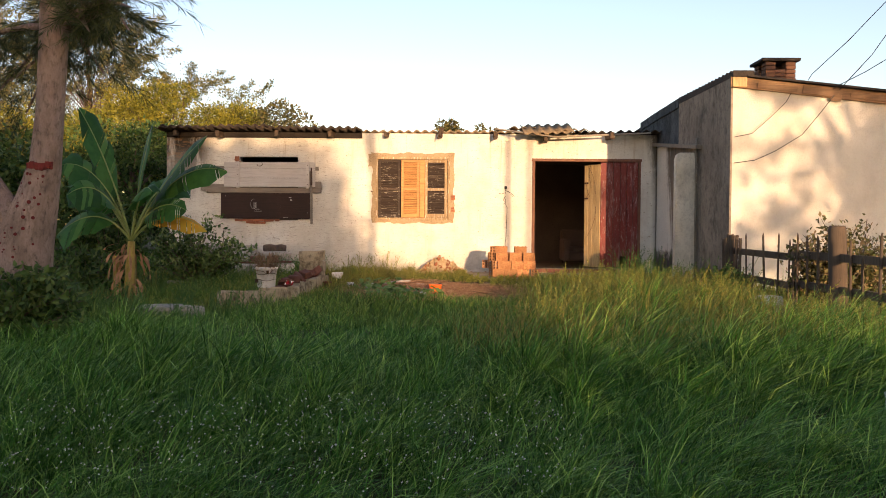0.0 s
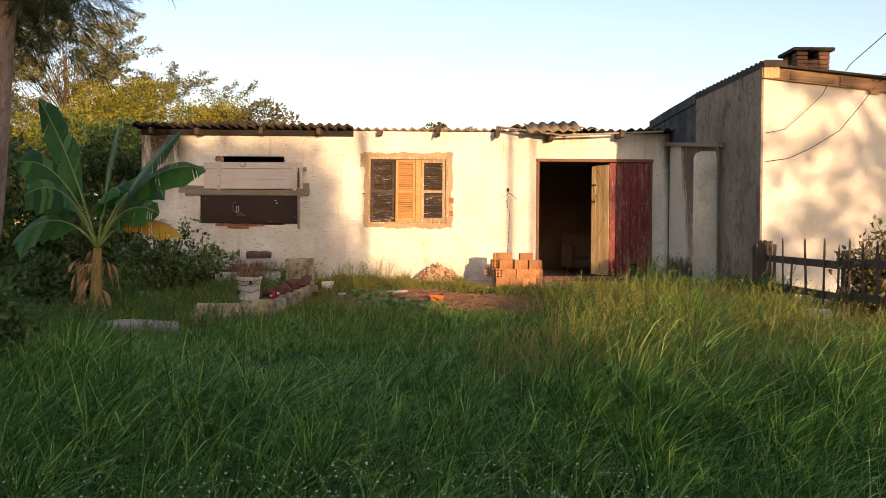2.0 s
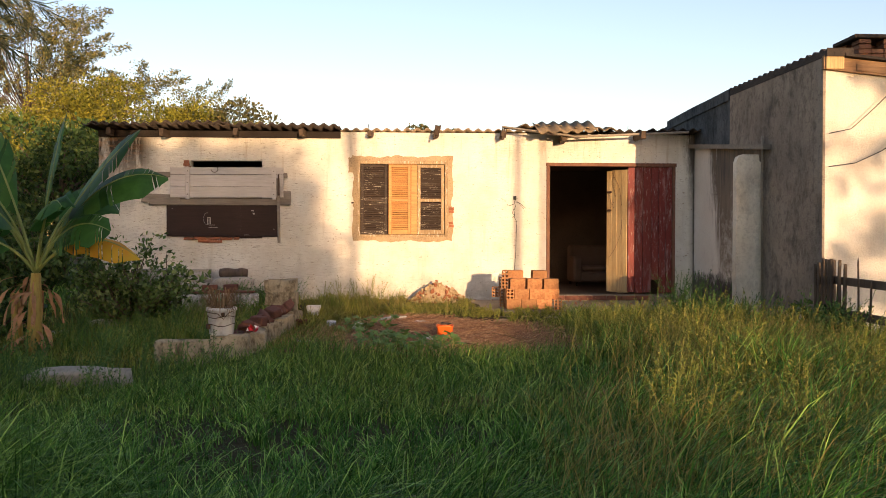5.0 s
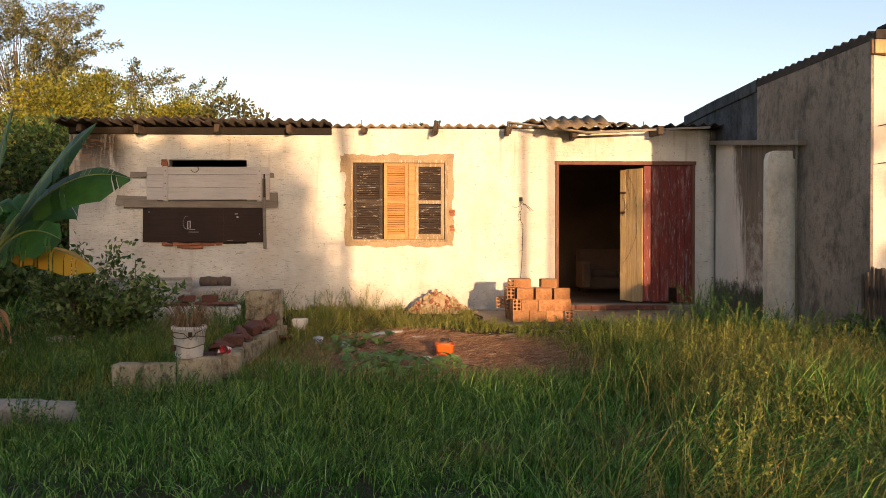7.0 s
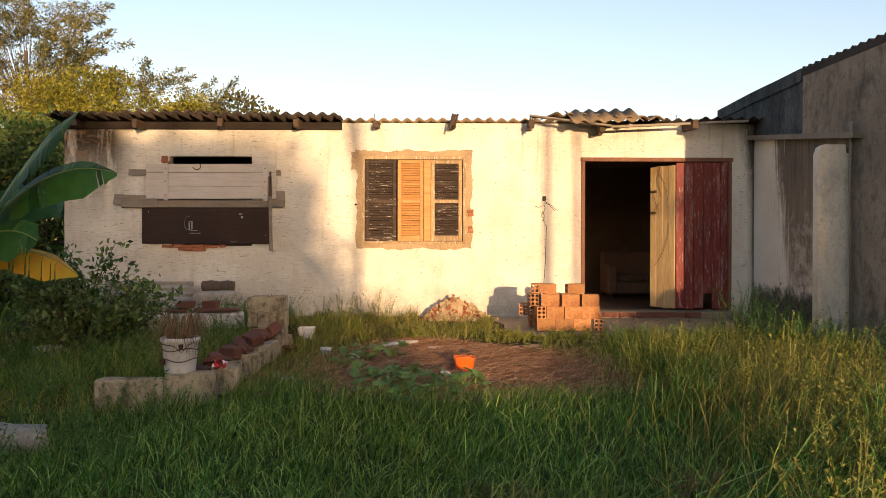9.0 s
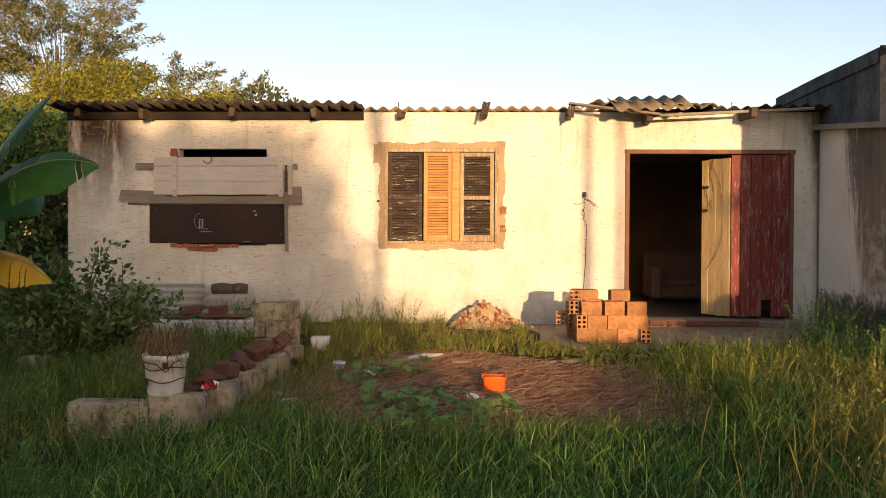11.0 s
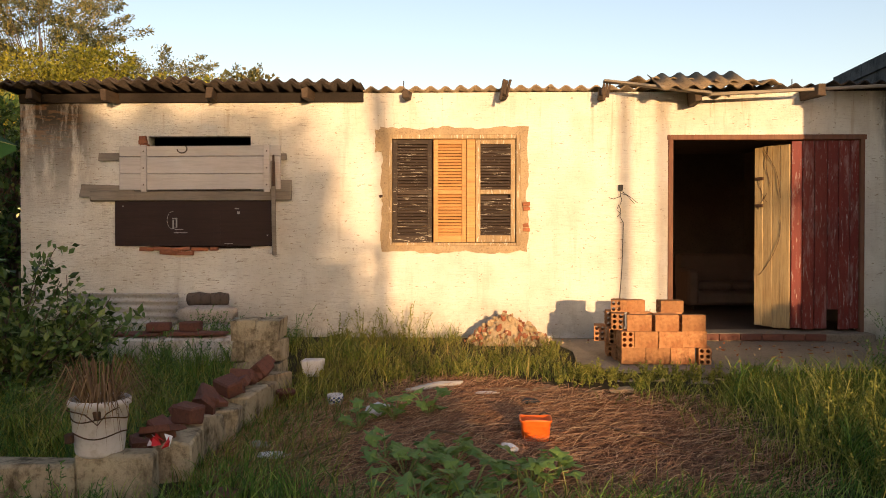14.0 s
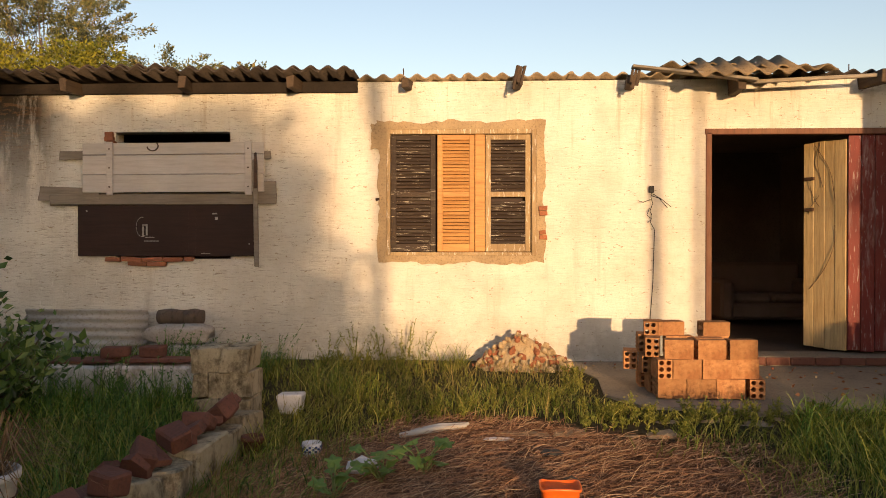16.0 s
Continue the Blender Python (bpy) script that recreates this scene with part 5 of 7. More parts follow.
# dry leaves blown over the apron
rng = np.random.default_rng(27)
px, py = scatter(70, 1.5, 3.9, 15.1, 16.7, rng)
c = np.stack([px, py, 0 * px + 0.676 + rng.uniform(0, 0.008, len(px))], -1)
d = rng.normal(0, 1, (len(c), 3)) * [1, 1, 0.12]
v, t = leaf_quads(c, d, rng.uniform(0.03, 0.08, len(c)), rng.uniform(0.008, 0.02, len(c)), rng, 0.5)
tagged(raw_mesh("dry_leaves", v, [], t, M_DRYLEAF), "small dry brown leaves scattered over the concrete apron", "leaves", kind="stuff")

# straw mulch on the bare patch
rng = np.random.default_rng(16)
n = 38000
px, py = scatter(n, -3.0, 1.6, 11.0, 14.4, rng)
ok = mulch_at(px, py) < 1.15
px, py = px[ok], py[ok]
a, L = rng.uniform(0, np.pi, len(px)), rng.uniform(0.05, 0.22, len(px))
z = ground_z(px, py) + rng.uniform(0.0, 0.035, len(px))
tilt = rng.normal(0, 0.14, len(px))
d = np.stack([np.cos(a), np.sin(a), tilt], -1)
p0 = np.stack([px, py, z], -1)
side = np.stack([-np.sin(a), np.cos(a), 0.5 + 0 * a], -1) * 0.0014
mid = p0 + d * L[:, None] * 0.5 + np.stack([0 * a, 0 * a, 0.012 + 0 * a], -1)
end = p0 + d * L[:, None]
v = np.stack([p0 - side, p0 + side, mid - side, mid + side, end - side, end + side], 1).reshape(-1, 3)
b = np.arange(len(px))[:, None] * 6
tagged(raw_mesh("straw_mulch", v, np.concatenate([b + [[0, 1, 3, 2]], b + [[2, 3, 5, 4]]], 0), [], M_MULCH), "dry reddish straw and twigs covering the bare patch", "mulch", kind="stuff")


def crown(centres, radii, per, size, rng, flat=0.8, hang=0.0, shell=0.45, slim=0.32, plumes=None):
    """Leaf positions in uneven clumps: returns verts and tris."""
    V, T, off = [], [], 0
    for k, (c, r) in enumerate(zip(centres, radii)):
        n = int(per * r * r)
        if plumes:
            axis = np.asarray(plumes[k])
            along = rng.uniform(-1.5, 1.5, (n, 1))
            p = np.asarray(c) + axis * along * r + rng.normal(0, 1, (n, 3)) * r * 0.36 * (1.15 - 0.30 * (along + 1.5))
            d = axis * 0.7 + rng.normal(0, 0.5, (n, 3))
            s = size * rng.uniform(0.6, 1.4, n)
            v, t = leaf_quads(p, d, s, s * slim, rng)
            V.append(v)
            T.append(t + off)
            off += len(v)
            continue
        u = rng.normal(0, 1, (n, 3))
        u /= np.linalg.norm(u, axis=1, keepdims=True)
        rad = r * (shell + (1 - shell) * rng.uniform(0, 1, (n, 1)) ** 0.6) * (0.8 + 0.4 * rng.uniform(0, 1, (n, 1)))
        p = np.asarray(c) + u * rad * [1, 1, flat]
        d = u + rng.normal(0, 0.6, (n, 3)) + [0, 0, -hang]
        s = size * rng.uniform(0.6, 1.4, n)
        v, t = leaf_quads(p, d, s, s * slim, rng)
        V.append(v)
        T.append(t + off)
        off += len(v)
    return np.concatenate(V), np.concatenate(T)


def limb_points(a, b, rnd, bow=0.2, n=5):
    a, b = Vector(a), Vector(b)
    off = Vector((rnd.uniform(-bow, bow), rnd.uniform(-bow, bow), rnd.uniform(0, bow)))
    return [a.lerp(b, i / (n - 1)) + off * math.sin(math.pi * i / (n - 1)) for i in range(n)]


def tree(name, foot, height, trunk_r, clumps, clump_r, per, size, leaf_mat, bark, label, seed, spread=(1, 1, 1), base=0.45, hang=0.0, group="", category="tree", lean=(0, 0), slim=0.32, bow=0.03):
    """A broad tree: tapered trunk, limbs to each clump, and a crown of small leaves."""
    rnd, rng = random.Random(seed), np.random.default_rng(seed)
    t = thing(name, foot, label, category, group)
    f = Vector(foot)
    top = f + Vector((lean[0], lean[1], height * 0.8))
    trunk = limb_points(f - Vector((0, 0, 0.15)), top, rnd, height * bow, 7)
    bm = bmesh.new()
    tube(bm, trunk, [trunk_r * (1.25 if i == 0 else 1 - 0.13 * i) for i in range(7)], 10)
    cs, rs, plumes = [], [], []
    for k in range(clumps):
        a, u = rnd.uniform(0, 2 * math.pi), rnd.uniform(base, 1.0)
        reach = math.sqrt(max(0.05, 1 - ((u - (1 + base) / 2) / (1.02 - base) * 1.5) ** 2)) * rnd.uniform(0.35, 1.0)
        c = f + Vector((lean[0] * u + spread[0] * reach * math.cos(a), lean[1] * u + spread[1] * reach * math.sin(a), height * u))
        cs.append(tuple(c))
        rs.append(clump_r * rnd.uniform(0.6, 1.25))
        s = trunk[min(5, max(2, int(u * 5)))]
        plumes.append(tuple(Vector((math.cos(a) + rnd.uniform(-0.5, 0.5), math.sin(a) + rnd.uniform(-0.5, 0.5), rnd.uniform(-0.05, 0.75))).normalized()))
        tube(bm, limb_points(s, c, rnd, 0.15, 4), [trunk_r * k for k in ((0.32, 0.24, 0.15, 0.06) if slim > 0.2 else (0.07, 0.055, 0.04, 0.02))], 6)
    part("trunk", bm, bark, t)
    v, tr = crown(cs, rs, per, size, rng, hang=hang, slim=slim, shell=0.45, plumes=None if slim > 0.2 else plumes)
    raw_mesh("crown", v, [], tr, leaf_mat, t)
    return t


# behind the house: yellow-lit broad tree, darker trees, wispy tall ones
tree("yellow_tree", (-9.2, 26.0, 0.6), 5.4, 0.22, 64, 0.68, 2700, 0.075, M_YELLOW, M_DARKBARK, "broad tree with yellow-green leaves behind the house", 31, (3.6, 2.0, 1), 0.4)
tree("yellow_tree", (-13.4, 25.0, 0.6), 4.3, 0.2, 44, 0.72, 2300, 0.08, M_YELLOW, M_DARKBARK, "bushy yellow-green tree behind the house", 32, (2.6, 2.0, 1), 0.4)
tree("green_tree", (-6.2, 26.0, 0.6), 4.6, 0.2, 28, 0.6, 1000, 0.10, M_OLIVE, M_DARKBARK, "olive green tree rising behind the roof", 33, (2.0, 1.8, 1), 0.5)
tree("green_tree", (-8.4, 20.5, 0.6), 3.2, 0.16, 32, 0.7, 1200, 0.10, M_LEAF, M_DARKBARK, "dark green tree beside the house end", 34, (1.6, 2.2, 1), 0.2)
tree("green_tree", (-11.5, 18.0, 0.5), 2.6, 0.18, 34, 0.8, 1000, 0.11, M_LEAF, M_DARKBARK, "dark green tree at the yard edge", 35, (2.2, 2.0, 1), 0.15)
tree("green_tree", (-8.2, 15.0, 0.4), 2.6, 0.10, 20, 0.6, 700, 0.13, M_LEAF, M_DARKBARK, "dark leafy sapling behind the banana plant", 36, (1.4, 1.2, 1), 0.2)
tree("green_tree", (-14.5, 22.0, 0.5), 4.3, 0.22, 34, 0.9, 900, 0.12, M_OLIVE, M_DARKBARK, "olive green tree at the yard edge", 37, (2.6, 2.2, 1), 0.3)
tree("wispy_tree", (-19.5, 42.0, 0.6), 12.6, 0.30, 190, 0.62, 820, 0.14, M_WISP, M_DARKBARK, "tall wispy casuarina far behind the house", 38, (4.6, 3.0, 1), 0.35, 0.1, slim=0.19)
tree("wispy_tree", (-25.0, 40.0, 0.6), 15.5, 0.32, 190, 0.66, 760, 0.14, M_WISP, M_DARKBARK, "very tall wispy casuarina far behind the house", 39, (4.8, 3.2, 1), 0.3, 0.1, slim=0.19)
tree("wispy_tree", (-11.3, 42.0, 0.6), 8.8, 0.14, 34, 0.42, 900, 0.13, M_WISP, M_DARKBARK, "slender wispy tree behind the roof", 40, (2.0, 1.5, 1), 0.5, 0.1, slim=0.19)
tree("wispy_tree", (-15.2, 44.0, 0.6), 9.7, 0.2, 70, 0.5, 800, 0.14, M_WISP, M_DARKBARK, "wispy tree behind the yellow tree", 41, (2.8, 2.0, 1), 0.45, 0.1, slim=0.19)
tree("green_tree", (-0.7, 60.0, 0.6), 9.3, 0.12, 12, 0.55, 700, 0.20, M_OLIVE, M_DARKBARK, "far green tree whose top shows over the roof", 42, (1.4, 1.2, 1), 0.72)
tree("green_tree", (2.4, 60.0, 0.6), 8.8, 0.2, 12, 0.5, 700, 0.20, M_OLIVE, M_DARKBARK, "far olive tree whose top shows over the roof", 43, (1.6, 1.2, 1), 0.72)


def casuarina():
    """The big forked tree by the path: smooth trunk, pruning scars, drooping needle sprays."""
    f = (-4.32, 8.4, flat_z(-4.32, 8.4))
    t = thing("casuarina_tree", f, "forked casuarina with smooth pinkish bark, red scars and drooping needles", "tree")
    rnd, rng = random.Random(51), np.random.default_rng(51)
    bm = bmesh.new()
    tube(bm, [(-4.68, 8.4, 0.15), (-4.66, 8.4, 0.5), (-4.63, 8.4, 1.0), (-4.58, 8.4, 1.40), (-4.45, 8.4, 1.80), (-4.36, 8.4, 2.2), (-4.31, 8.4, 2.75), (-4.28, 8.4, 3.3), (-4.26, 8.42, 3.95), (-4.20, 8.45, 4.8), (-4.11, 8.5, 6.2)], [0.40, 0.34, 0.31, 0.29, 0.215, 0.16, 0.14, 0.145, 0.15, 0.12, 0.08], 20)
    part("trunk", bm, M_BARK, t)
    bm = bmesh.new()
    tube(bm, [(-4.62, 8.42, 1.2), (-4.78, 8.42, 1.55), (-5.00, 8.45, 1.92), (-5.32, 8.5, 2.5), (-5.65, 8.5, 3.4), (-5.8, 8.5, 4.6)], [0.25, 0.22, 0.17, 0.14, 0.11, 0.06], 14)
    part("side_trunk", bm, M_BARK, t)
    ends = [(-3.45, 8.4, 3.86), (-3.3, 8.3, 4.02), (-3.55, 8.6, 3.66), (-3.80, 8.2, 3.55), (-3.5, 8.0, 4.2), (-3.9, 9.0, 3.75), (-5.0, 8.6, 3.6), (-5.3, 8.4, 3.4), (-4.95, 8.8, 3.15), (-4.7, 8.0, 4.0), (-5.5, 8.5, 4.1), (-4.4, 9.2, 4.2), (-3.7, 8.4, 4.5), (-3.95, 8.9, 3.25), (-5.0, 9.2, 2.85), (-3.8, 8.8, 3.5), (-5.2, 8.9, 3.0)]
    spots = []
    for e in ends:
        bm = bmesh.new()
        pts = limb_points((-4.17, 8.45, rnd.uniform(3.5, 4.1)), e, rnd, 0.15, 6)
        tube(bm, pts, [0.06, 0.045, 0.035, 0.025, 0.018, 0.008], 7)
        part("limb", bm, M_BARK, t)
        spots += [(p, 1) for p in pts[2:]]
    # drooping sprays of fine needles
    V, T, off = [], [], 0
    for p, _ in spots:
        for k in range(5):
            az, ln = rnd.uniform(0, 2 * math.pi), rnd.uniform(0.25, 0.6)
            tip = Vector(p) + Vector((math.cos(az) * ln, math.sin(az) * ln, rnd.uniform(-0.35, 0.25)))
            m = 50
            u = rng.uniform(0.1, 1, m)
            c = np.array(p) + np.outer(u, np.array(tip - Vector(p))) + np.outer(np.sin(u * 3.1) * 0.06, [0, 0, 1])
            d = np.array(tip - Vector(p)) * 1.2 + rng.normal(0, 0.28, (m, 3)) + [0, 0, -0.25]
            v, tr = leaf_quads(c, d, rng.uniform(0.10, 0.22, m), 0.004, rng)
            V.append(v)
            T.append(tr + off)
            off += len(v)
    raw_mesh("needle_sprays", np.concatenate(V), [], np.concatenate(T), M_NEEDLE, t)
    for k in range(34):
        a, z = rnd.uniform(-2.3, -0.8), rnd.uniform(1.15, 2.15)
        cx = np.interp(z, [1.0, 1.45, 1.85, 2.3], [-4.63, -4.57, -4.43, -4.35])
        r = np.interp(z, [1.0, 1.45, 1.85, 2.3], [0.31, 0.285, 0.205, 0.155])
        c = Vector((cx + r * math.cos(a), 8.4 + r * math.sin(a), z))
        bm = bmesh.new()
        s = rnd.uniform(0.008, 0.024)
        tube(bm, [c - Vector((math.cos(a), math.sin(a), 0)) * 0.01, c + Vector((math.cos(a), math.sin(a), 0)) * 0.008], [s, s * 0.8], 7)
        part("scar", bm, M_SCAR, t)
    bm = bmesh.new()
    for k in range(9):
        a = -2.3 + 0.19 * k
        c = Vector((-4.365 + 0.165 * math.cos(a), 8.4 + 0.165 * math.sin(a), 2.17 + 0.01 * math.sin(k)))
        box(bm, c.x - 0.022, c.x + 0.022, c.y - 0.012, c.y + 0.012, c.z - 0.045, c.z + 0.03, 0.005, None, 0.008, rnd)
    part("scar", bm, M_SCAR, t)


casuarina()


def bush(name, c, rx, ry, rz, stems, leaves, size, material, label, seed, category="bush"):
    """A shrub of thin stems with small leaves along twigs."""
    rnd, rng = random.Random(seed), np.random.default_rng(seed)
    t = thing(name, c, label, category)
    bm = bmesh.new()
    V, T, off = [], [], 0
    for k in range(stems):
        a, u = rnd.uniform(0, 2 * math.pi), rnd.uniform(0.15, 1.0) ** 0.5
        end = Vector(c) + Vector((math.cos(a) * rx * u, math.sin(a) * ry * u, rz * rnd.uniform(0.45, 1.0) * (1.1 - 0.45 * u)))
        pts = limb_points(c, end, rnd, 0.12, 5)
        tube(bm, pts, [0.014, 0.011, 0.008, 0.006, 0.003], 5, False)
        m = leaves
        q = rng.uniform(0.3, 1.0, m)
        P = np.array([[p.x, p.y, p.z] for p in pts])
        cc = np.stack([np.interp(q * 4, np.arange(5), P[:, i]) for i in range(3)], -1) + rng.normal(0, 0.06, (m, 3))
        d = rng.normal(0, 1, (m, 3)) + [0, 0, 0.4]
        s = size * rng.uniform(0.6, 1.3, m)
        v, tr = leaf_quads(cc, d, s, s * 0.27, rng)
        V.append(v)
        T.append(tr + off)
        off += len(v)
    part("stem", bm, M_DARKBARK, t)
    raw_mesh("foliage", np.concatenate(V), [], np.concatenate(T), material, t)
    return t


bush("glossy_shrub", (-4.5, 14.0, 0.40), 1.0, 0.6, 1.55, 62, 75, 0.085, M_SHRUB, "dense dark shrub with small glossy leaves", 61)
bush("low_shrub", (-4.35, 7.75, 0.30), 0.75, 0.4, 0.95, 90, 80, 0.09, M_LEAF, "dark leafy shrub at the foot of the casuarina", 62)
bush("low_shrub", (-5.9, 12.6, 0.40), 0.8, 0.6, 0.9, 40, 60, 0.10, M_LEAF, "dark low shrub beside the banana plant", 63)
bush("low_shrub", (-6.9, 10.8, 0.35), 1.0, 0.8, 1.0, 50, 60, 0.10, M_LEAF, "dark low shrub at the yard edge", 64)
bush("low_shrub", (-7.0, 16.0, 0.5), 0.8, 0.9, 2.0, 60, 70, 0.12, M_LEAF, "dark shrub at the house corner", 65)
bush("fence_bush", (4.80, 9.95, 0.42), 0.62, 0.6, 1.45, 90, 80, 0.065, M_FENCEBUSH, "thin bush with reddish leaves behind the fence", 66)
bush("low_shrub", (3.95, 11.9, 0.5), 0.45, 0.6, 0.55, 40, 50, 0.08, M_LEAF, "dark green weeds at the foot of the fence", 67)


def banana():
    f = Vector((-4.92, 11.95, flat_z(-4.92, 11.95)))
    t = thing("banana_plant", f, "banana plant with long torn green leaves and one yellowed leaf", "banana plant")
    rnd = random.Random(71)
    crown_p = f + Vector((0.02, 0, 0.98))
    bm = bmesh.new()
    tube(bm, [f - Vector((0, 0, 0.05)), f + Vector((0, 0, 0.25)), f + Vector((0.01, 0, 0.62)), crown_p], [0.105, 0.085, 0.07, 0.05], 12)
    part("stem", bm, M_PSEUDO, t)
    bm = bmesh.new()
    tube(bm, [f + Vector((-0.22, 0.1, -0.05)), f + Vector((-0.25, 0.12, 0.35)), f + Vector((-0.27, 0.13, 0.75))], [0.07, 0.06, 0.04], 10)
    part("stem", bm, M_PSEUDO, t)
    specs = [((-3.52, 12.2, 2.42), 2.55, 0.16, 0), ((-3.72, 11.85, 2.92), 2.6, 0.21, 0), ((-5.72, 12.0, 3.34), 2.5, 0.23, 0), ((-4.62, 12.1, 3.15), 2.6, 0.12, 0),
             ((-5.80, 11.6, 2.45), 2.5, 0.22, 0), ((-6.00, 12.2, 2.05), 2.2, 0.20, 0), ((-3.95, 11.6, 1.80), 1.98, 0.17, 0), ((-3.72, 11.85, 1.50), 1.88, 0.115, 1),
             ((-5.90, 11.7, 1.42), 1.9, 0.20, 0), ((-5.55, 11.3, 2.0), 2.3, 0.2, 0), ((-4.3, 12.8, 2.2), 2.4, 0.2, 0), ((-4.35, 11.35, 2.05), 2.25, 0.17, 0)]
    for tip, apex, w, dry in specs:
        tip = Vector(tip)
        mid = crown_p.lerp(tip, 0.45)
        mid.z = apex + 0.12 if tip.z < apex + 0.2 else crown_p.z * 0.35 + tip.z * 0.65
        N = 34
        path = []
        for i in range(N + 1):
            s = i / N
            path.append(crown_p * (1 - s) ** 2 + mid * 2 * s * (1 - s) + tip * s * s)
        bm = bmesh.new()
        tube(bm, path[::2], [0.022 * (1 - 0.85 * i / (N // 2)) for i in range(N // 2 + 1)], 6)
        leaf = part("leaf", bm, M_RIB, t)
        bm = bmesh.new()
        roll = 0.3 if dry else rnd.uniform(0.6, 1.0)
        for sgn in (-1, 1):
            droop = rnd.uniform(0.15, 0.5) + 0.25 * dry
            tear, last = 0, None
            for i in range(9, N):
                s0, s1 = i / N, (i + 1) / N
                def wid(s):
                    u = (s - 9 / N) / (1 - 9 / N)
                    return 1.42 * w * min(1.0, 4.5 * u + 0.05) * min(1.0, (1 - u) * 3.2 + 0.08)
                d = (path[i + 1] - path[i]).normalized()
                side = d.cross(Vector((0, 0, 1)))
                side = side.normalized() if side.length > 0.05 else Vector((1, 0, 0))
                up = side.cross(d).normalized()
                if side.y > 0:
                    side, up = -side, up
                side = (side * math.cos(roll) - Vector((0, 0, 1)) * math.sin(roll)) * sgn
                torn = rnd.random() < (0.40 if tip.x > -3.8 else 0.33)
                if torn:
                    tear = rnd.uniform(-0.35, 0.35)
                    droop += rnd.uniform(-0.12, 0.2)
                    droop = min(max(droop, 0.05), 1.0)
                shift = d * 0.25
                pts = []
                for s, p, g in ((s0, path[i], -0.014 if torn else 0.0), (s1, path[i + 1], 0.0)):
                    k = wid(s)
                    o1 = (side + shift * 0.6 + up * 0.15 - Vector((0, 0, droop * 0.35))) * k * 0.55
                    o2 = (side + shift * 1.2 + up * 0.10 - Vector((0, 0, droop * 1.0 + 0.25 * tear))) * k
                    pts.append((p, p + o1 - d * g * 0.5, p + o2 - d * g))
                (a0, b0, c0), (a1, b1, c1) = pts
                first = [bm.verts.new(v) for v in (a0, b0, c0)] if torn or last is None else last
                last = [bm.verts.new(v) for v in (a1, b1, c1)]
                q = first + last[::-1]
                for f3 in ((q[0], q[1], q[4], q[5]), (q[1], q[2], q[3], q[4])):
                    bm.faces.new(f3).smooth = True
        me = part("blade", bm, M_BANANA_DRY if dry else M_BANANA, leaf)
    for k in range(44):
        a = rnd.uniform(0, 2 * math.pi)
        z = rnd.choice((rnd.uniform(0.15, 0.5), rnd.uniform(0.5, 1.0), rnd.uniform(0.75, 1.0)))
        p0 = f + Vector((0.09 * math.cos(a), 0.09 * math.sin(a), z))
        out = rnd.uniform(0.08, 0.25)
        p1 = p0 + Vector((out * math.cos(a), out * math.sin(a), -0.02))
        p2 = p0 + Vector((out * 1.1 * math.cos(a), out * 1.1 * math.sin(a), -min(z + 0.02, rnd.uniform(0.10, 0.38))))
        s = Vector((-math.sin(a), math.cos(a), 0)) * rnd.uniform(0.010, 0.028)
        bm = bmesh.new()
        rows = []
        for k2 in range(7):
            q = k2 / 6
            c = p0 * (1 - q) ** 2 + p1 * 2 * q * (1 - q) + p2 * q * q
            k3 = (0.5 + 1.2 * q) * (1 - q) ** 0.6 + 0.06
            tw = Vector((math.cos(a), math.sin(a), 0)) * 0.02 * math.sin(5 * q + k)
            rows.append((bm.verts.new(c - s * k3 + tw), bm.verts.new(c + s * k3 - tw)))
        for r0, r1 in zip(rows, rows[1:]):
            bm.faces.new((r0[0], r0[1], r1[1], r1[0]))
        part("dry_leaf", bm, M_DRYLEAF, t, "dry brown hanging leaf sheath")


banana()


def lobed_leaf_mesh(name, size, seed, material):
    rnd = random.Random(seed)
    bm = bmesh.new()
    n = 20
    c = bm.verts.new((0, size * 0.35, 0.0))
    ring = []
    for k in range(n):
        a = 2 * math.pi * k / n
        r = size * (0.55 + 0.16 * math.cos(5 * a + 0.3) + rnd.uniform(-0.03, 0.03))
        ring.append(bm.verts.new((r * math.cos(a), size * 0.35 + r * math.sin(a), 0.10 * size * math.cos(2 * a) - 0.12 * size)))
    for k in range(n):
        bm.faces.new((c, ring[k], ring[(k + 1) % n]))
    me = bpy.data.meshes.new(name)
    bm.to_mesh(me)
    bm.free()
    me.materials.append(material)
    return me


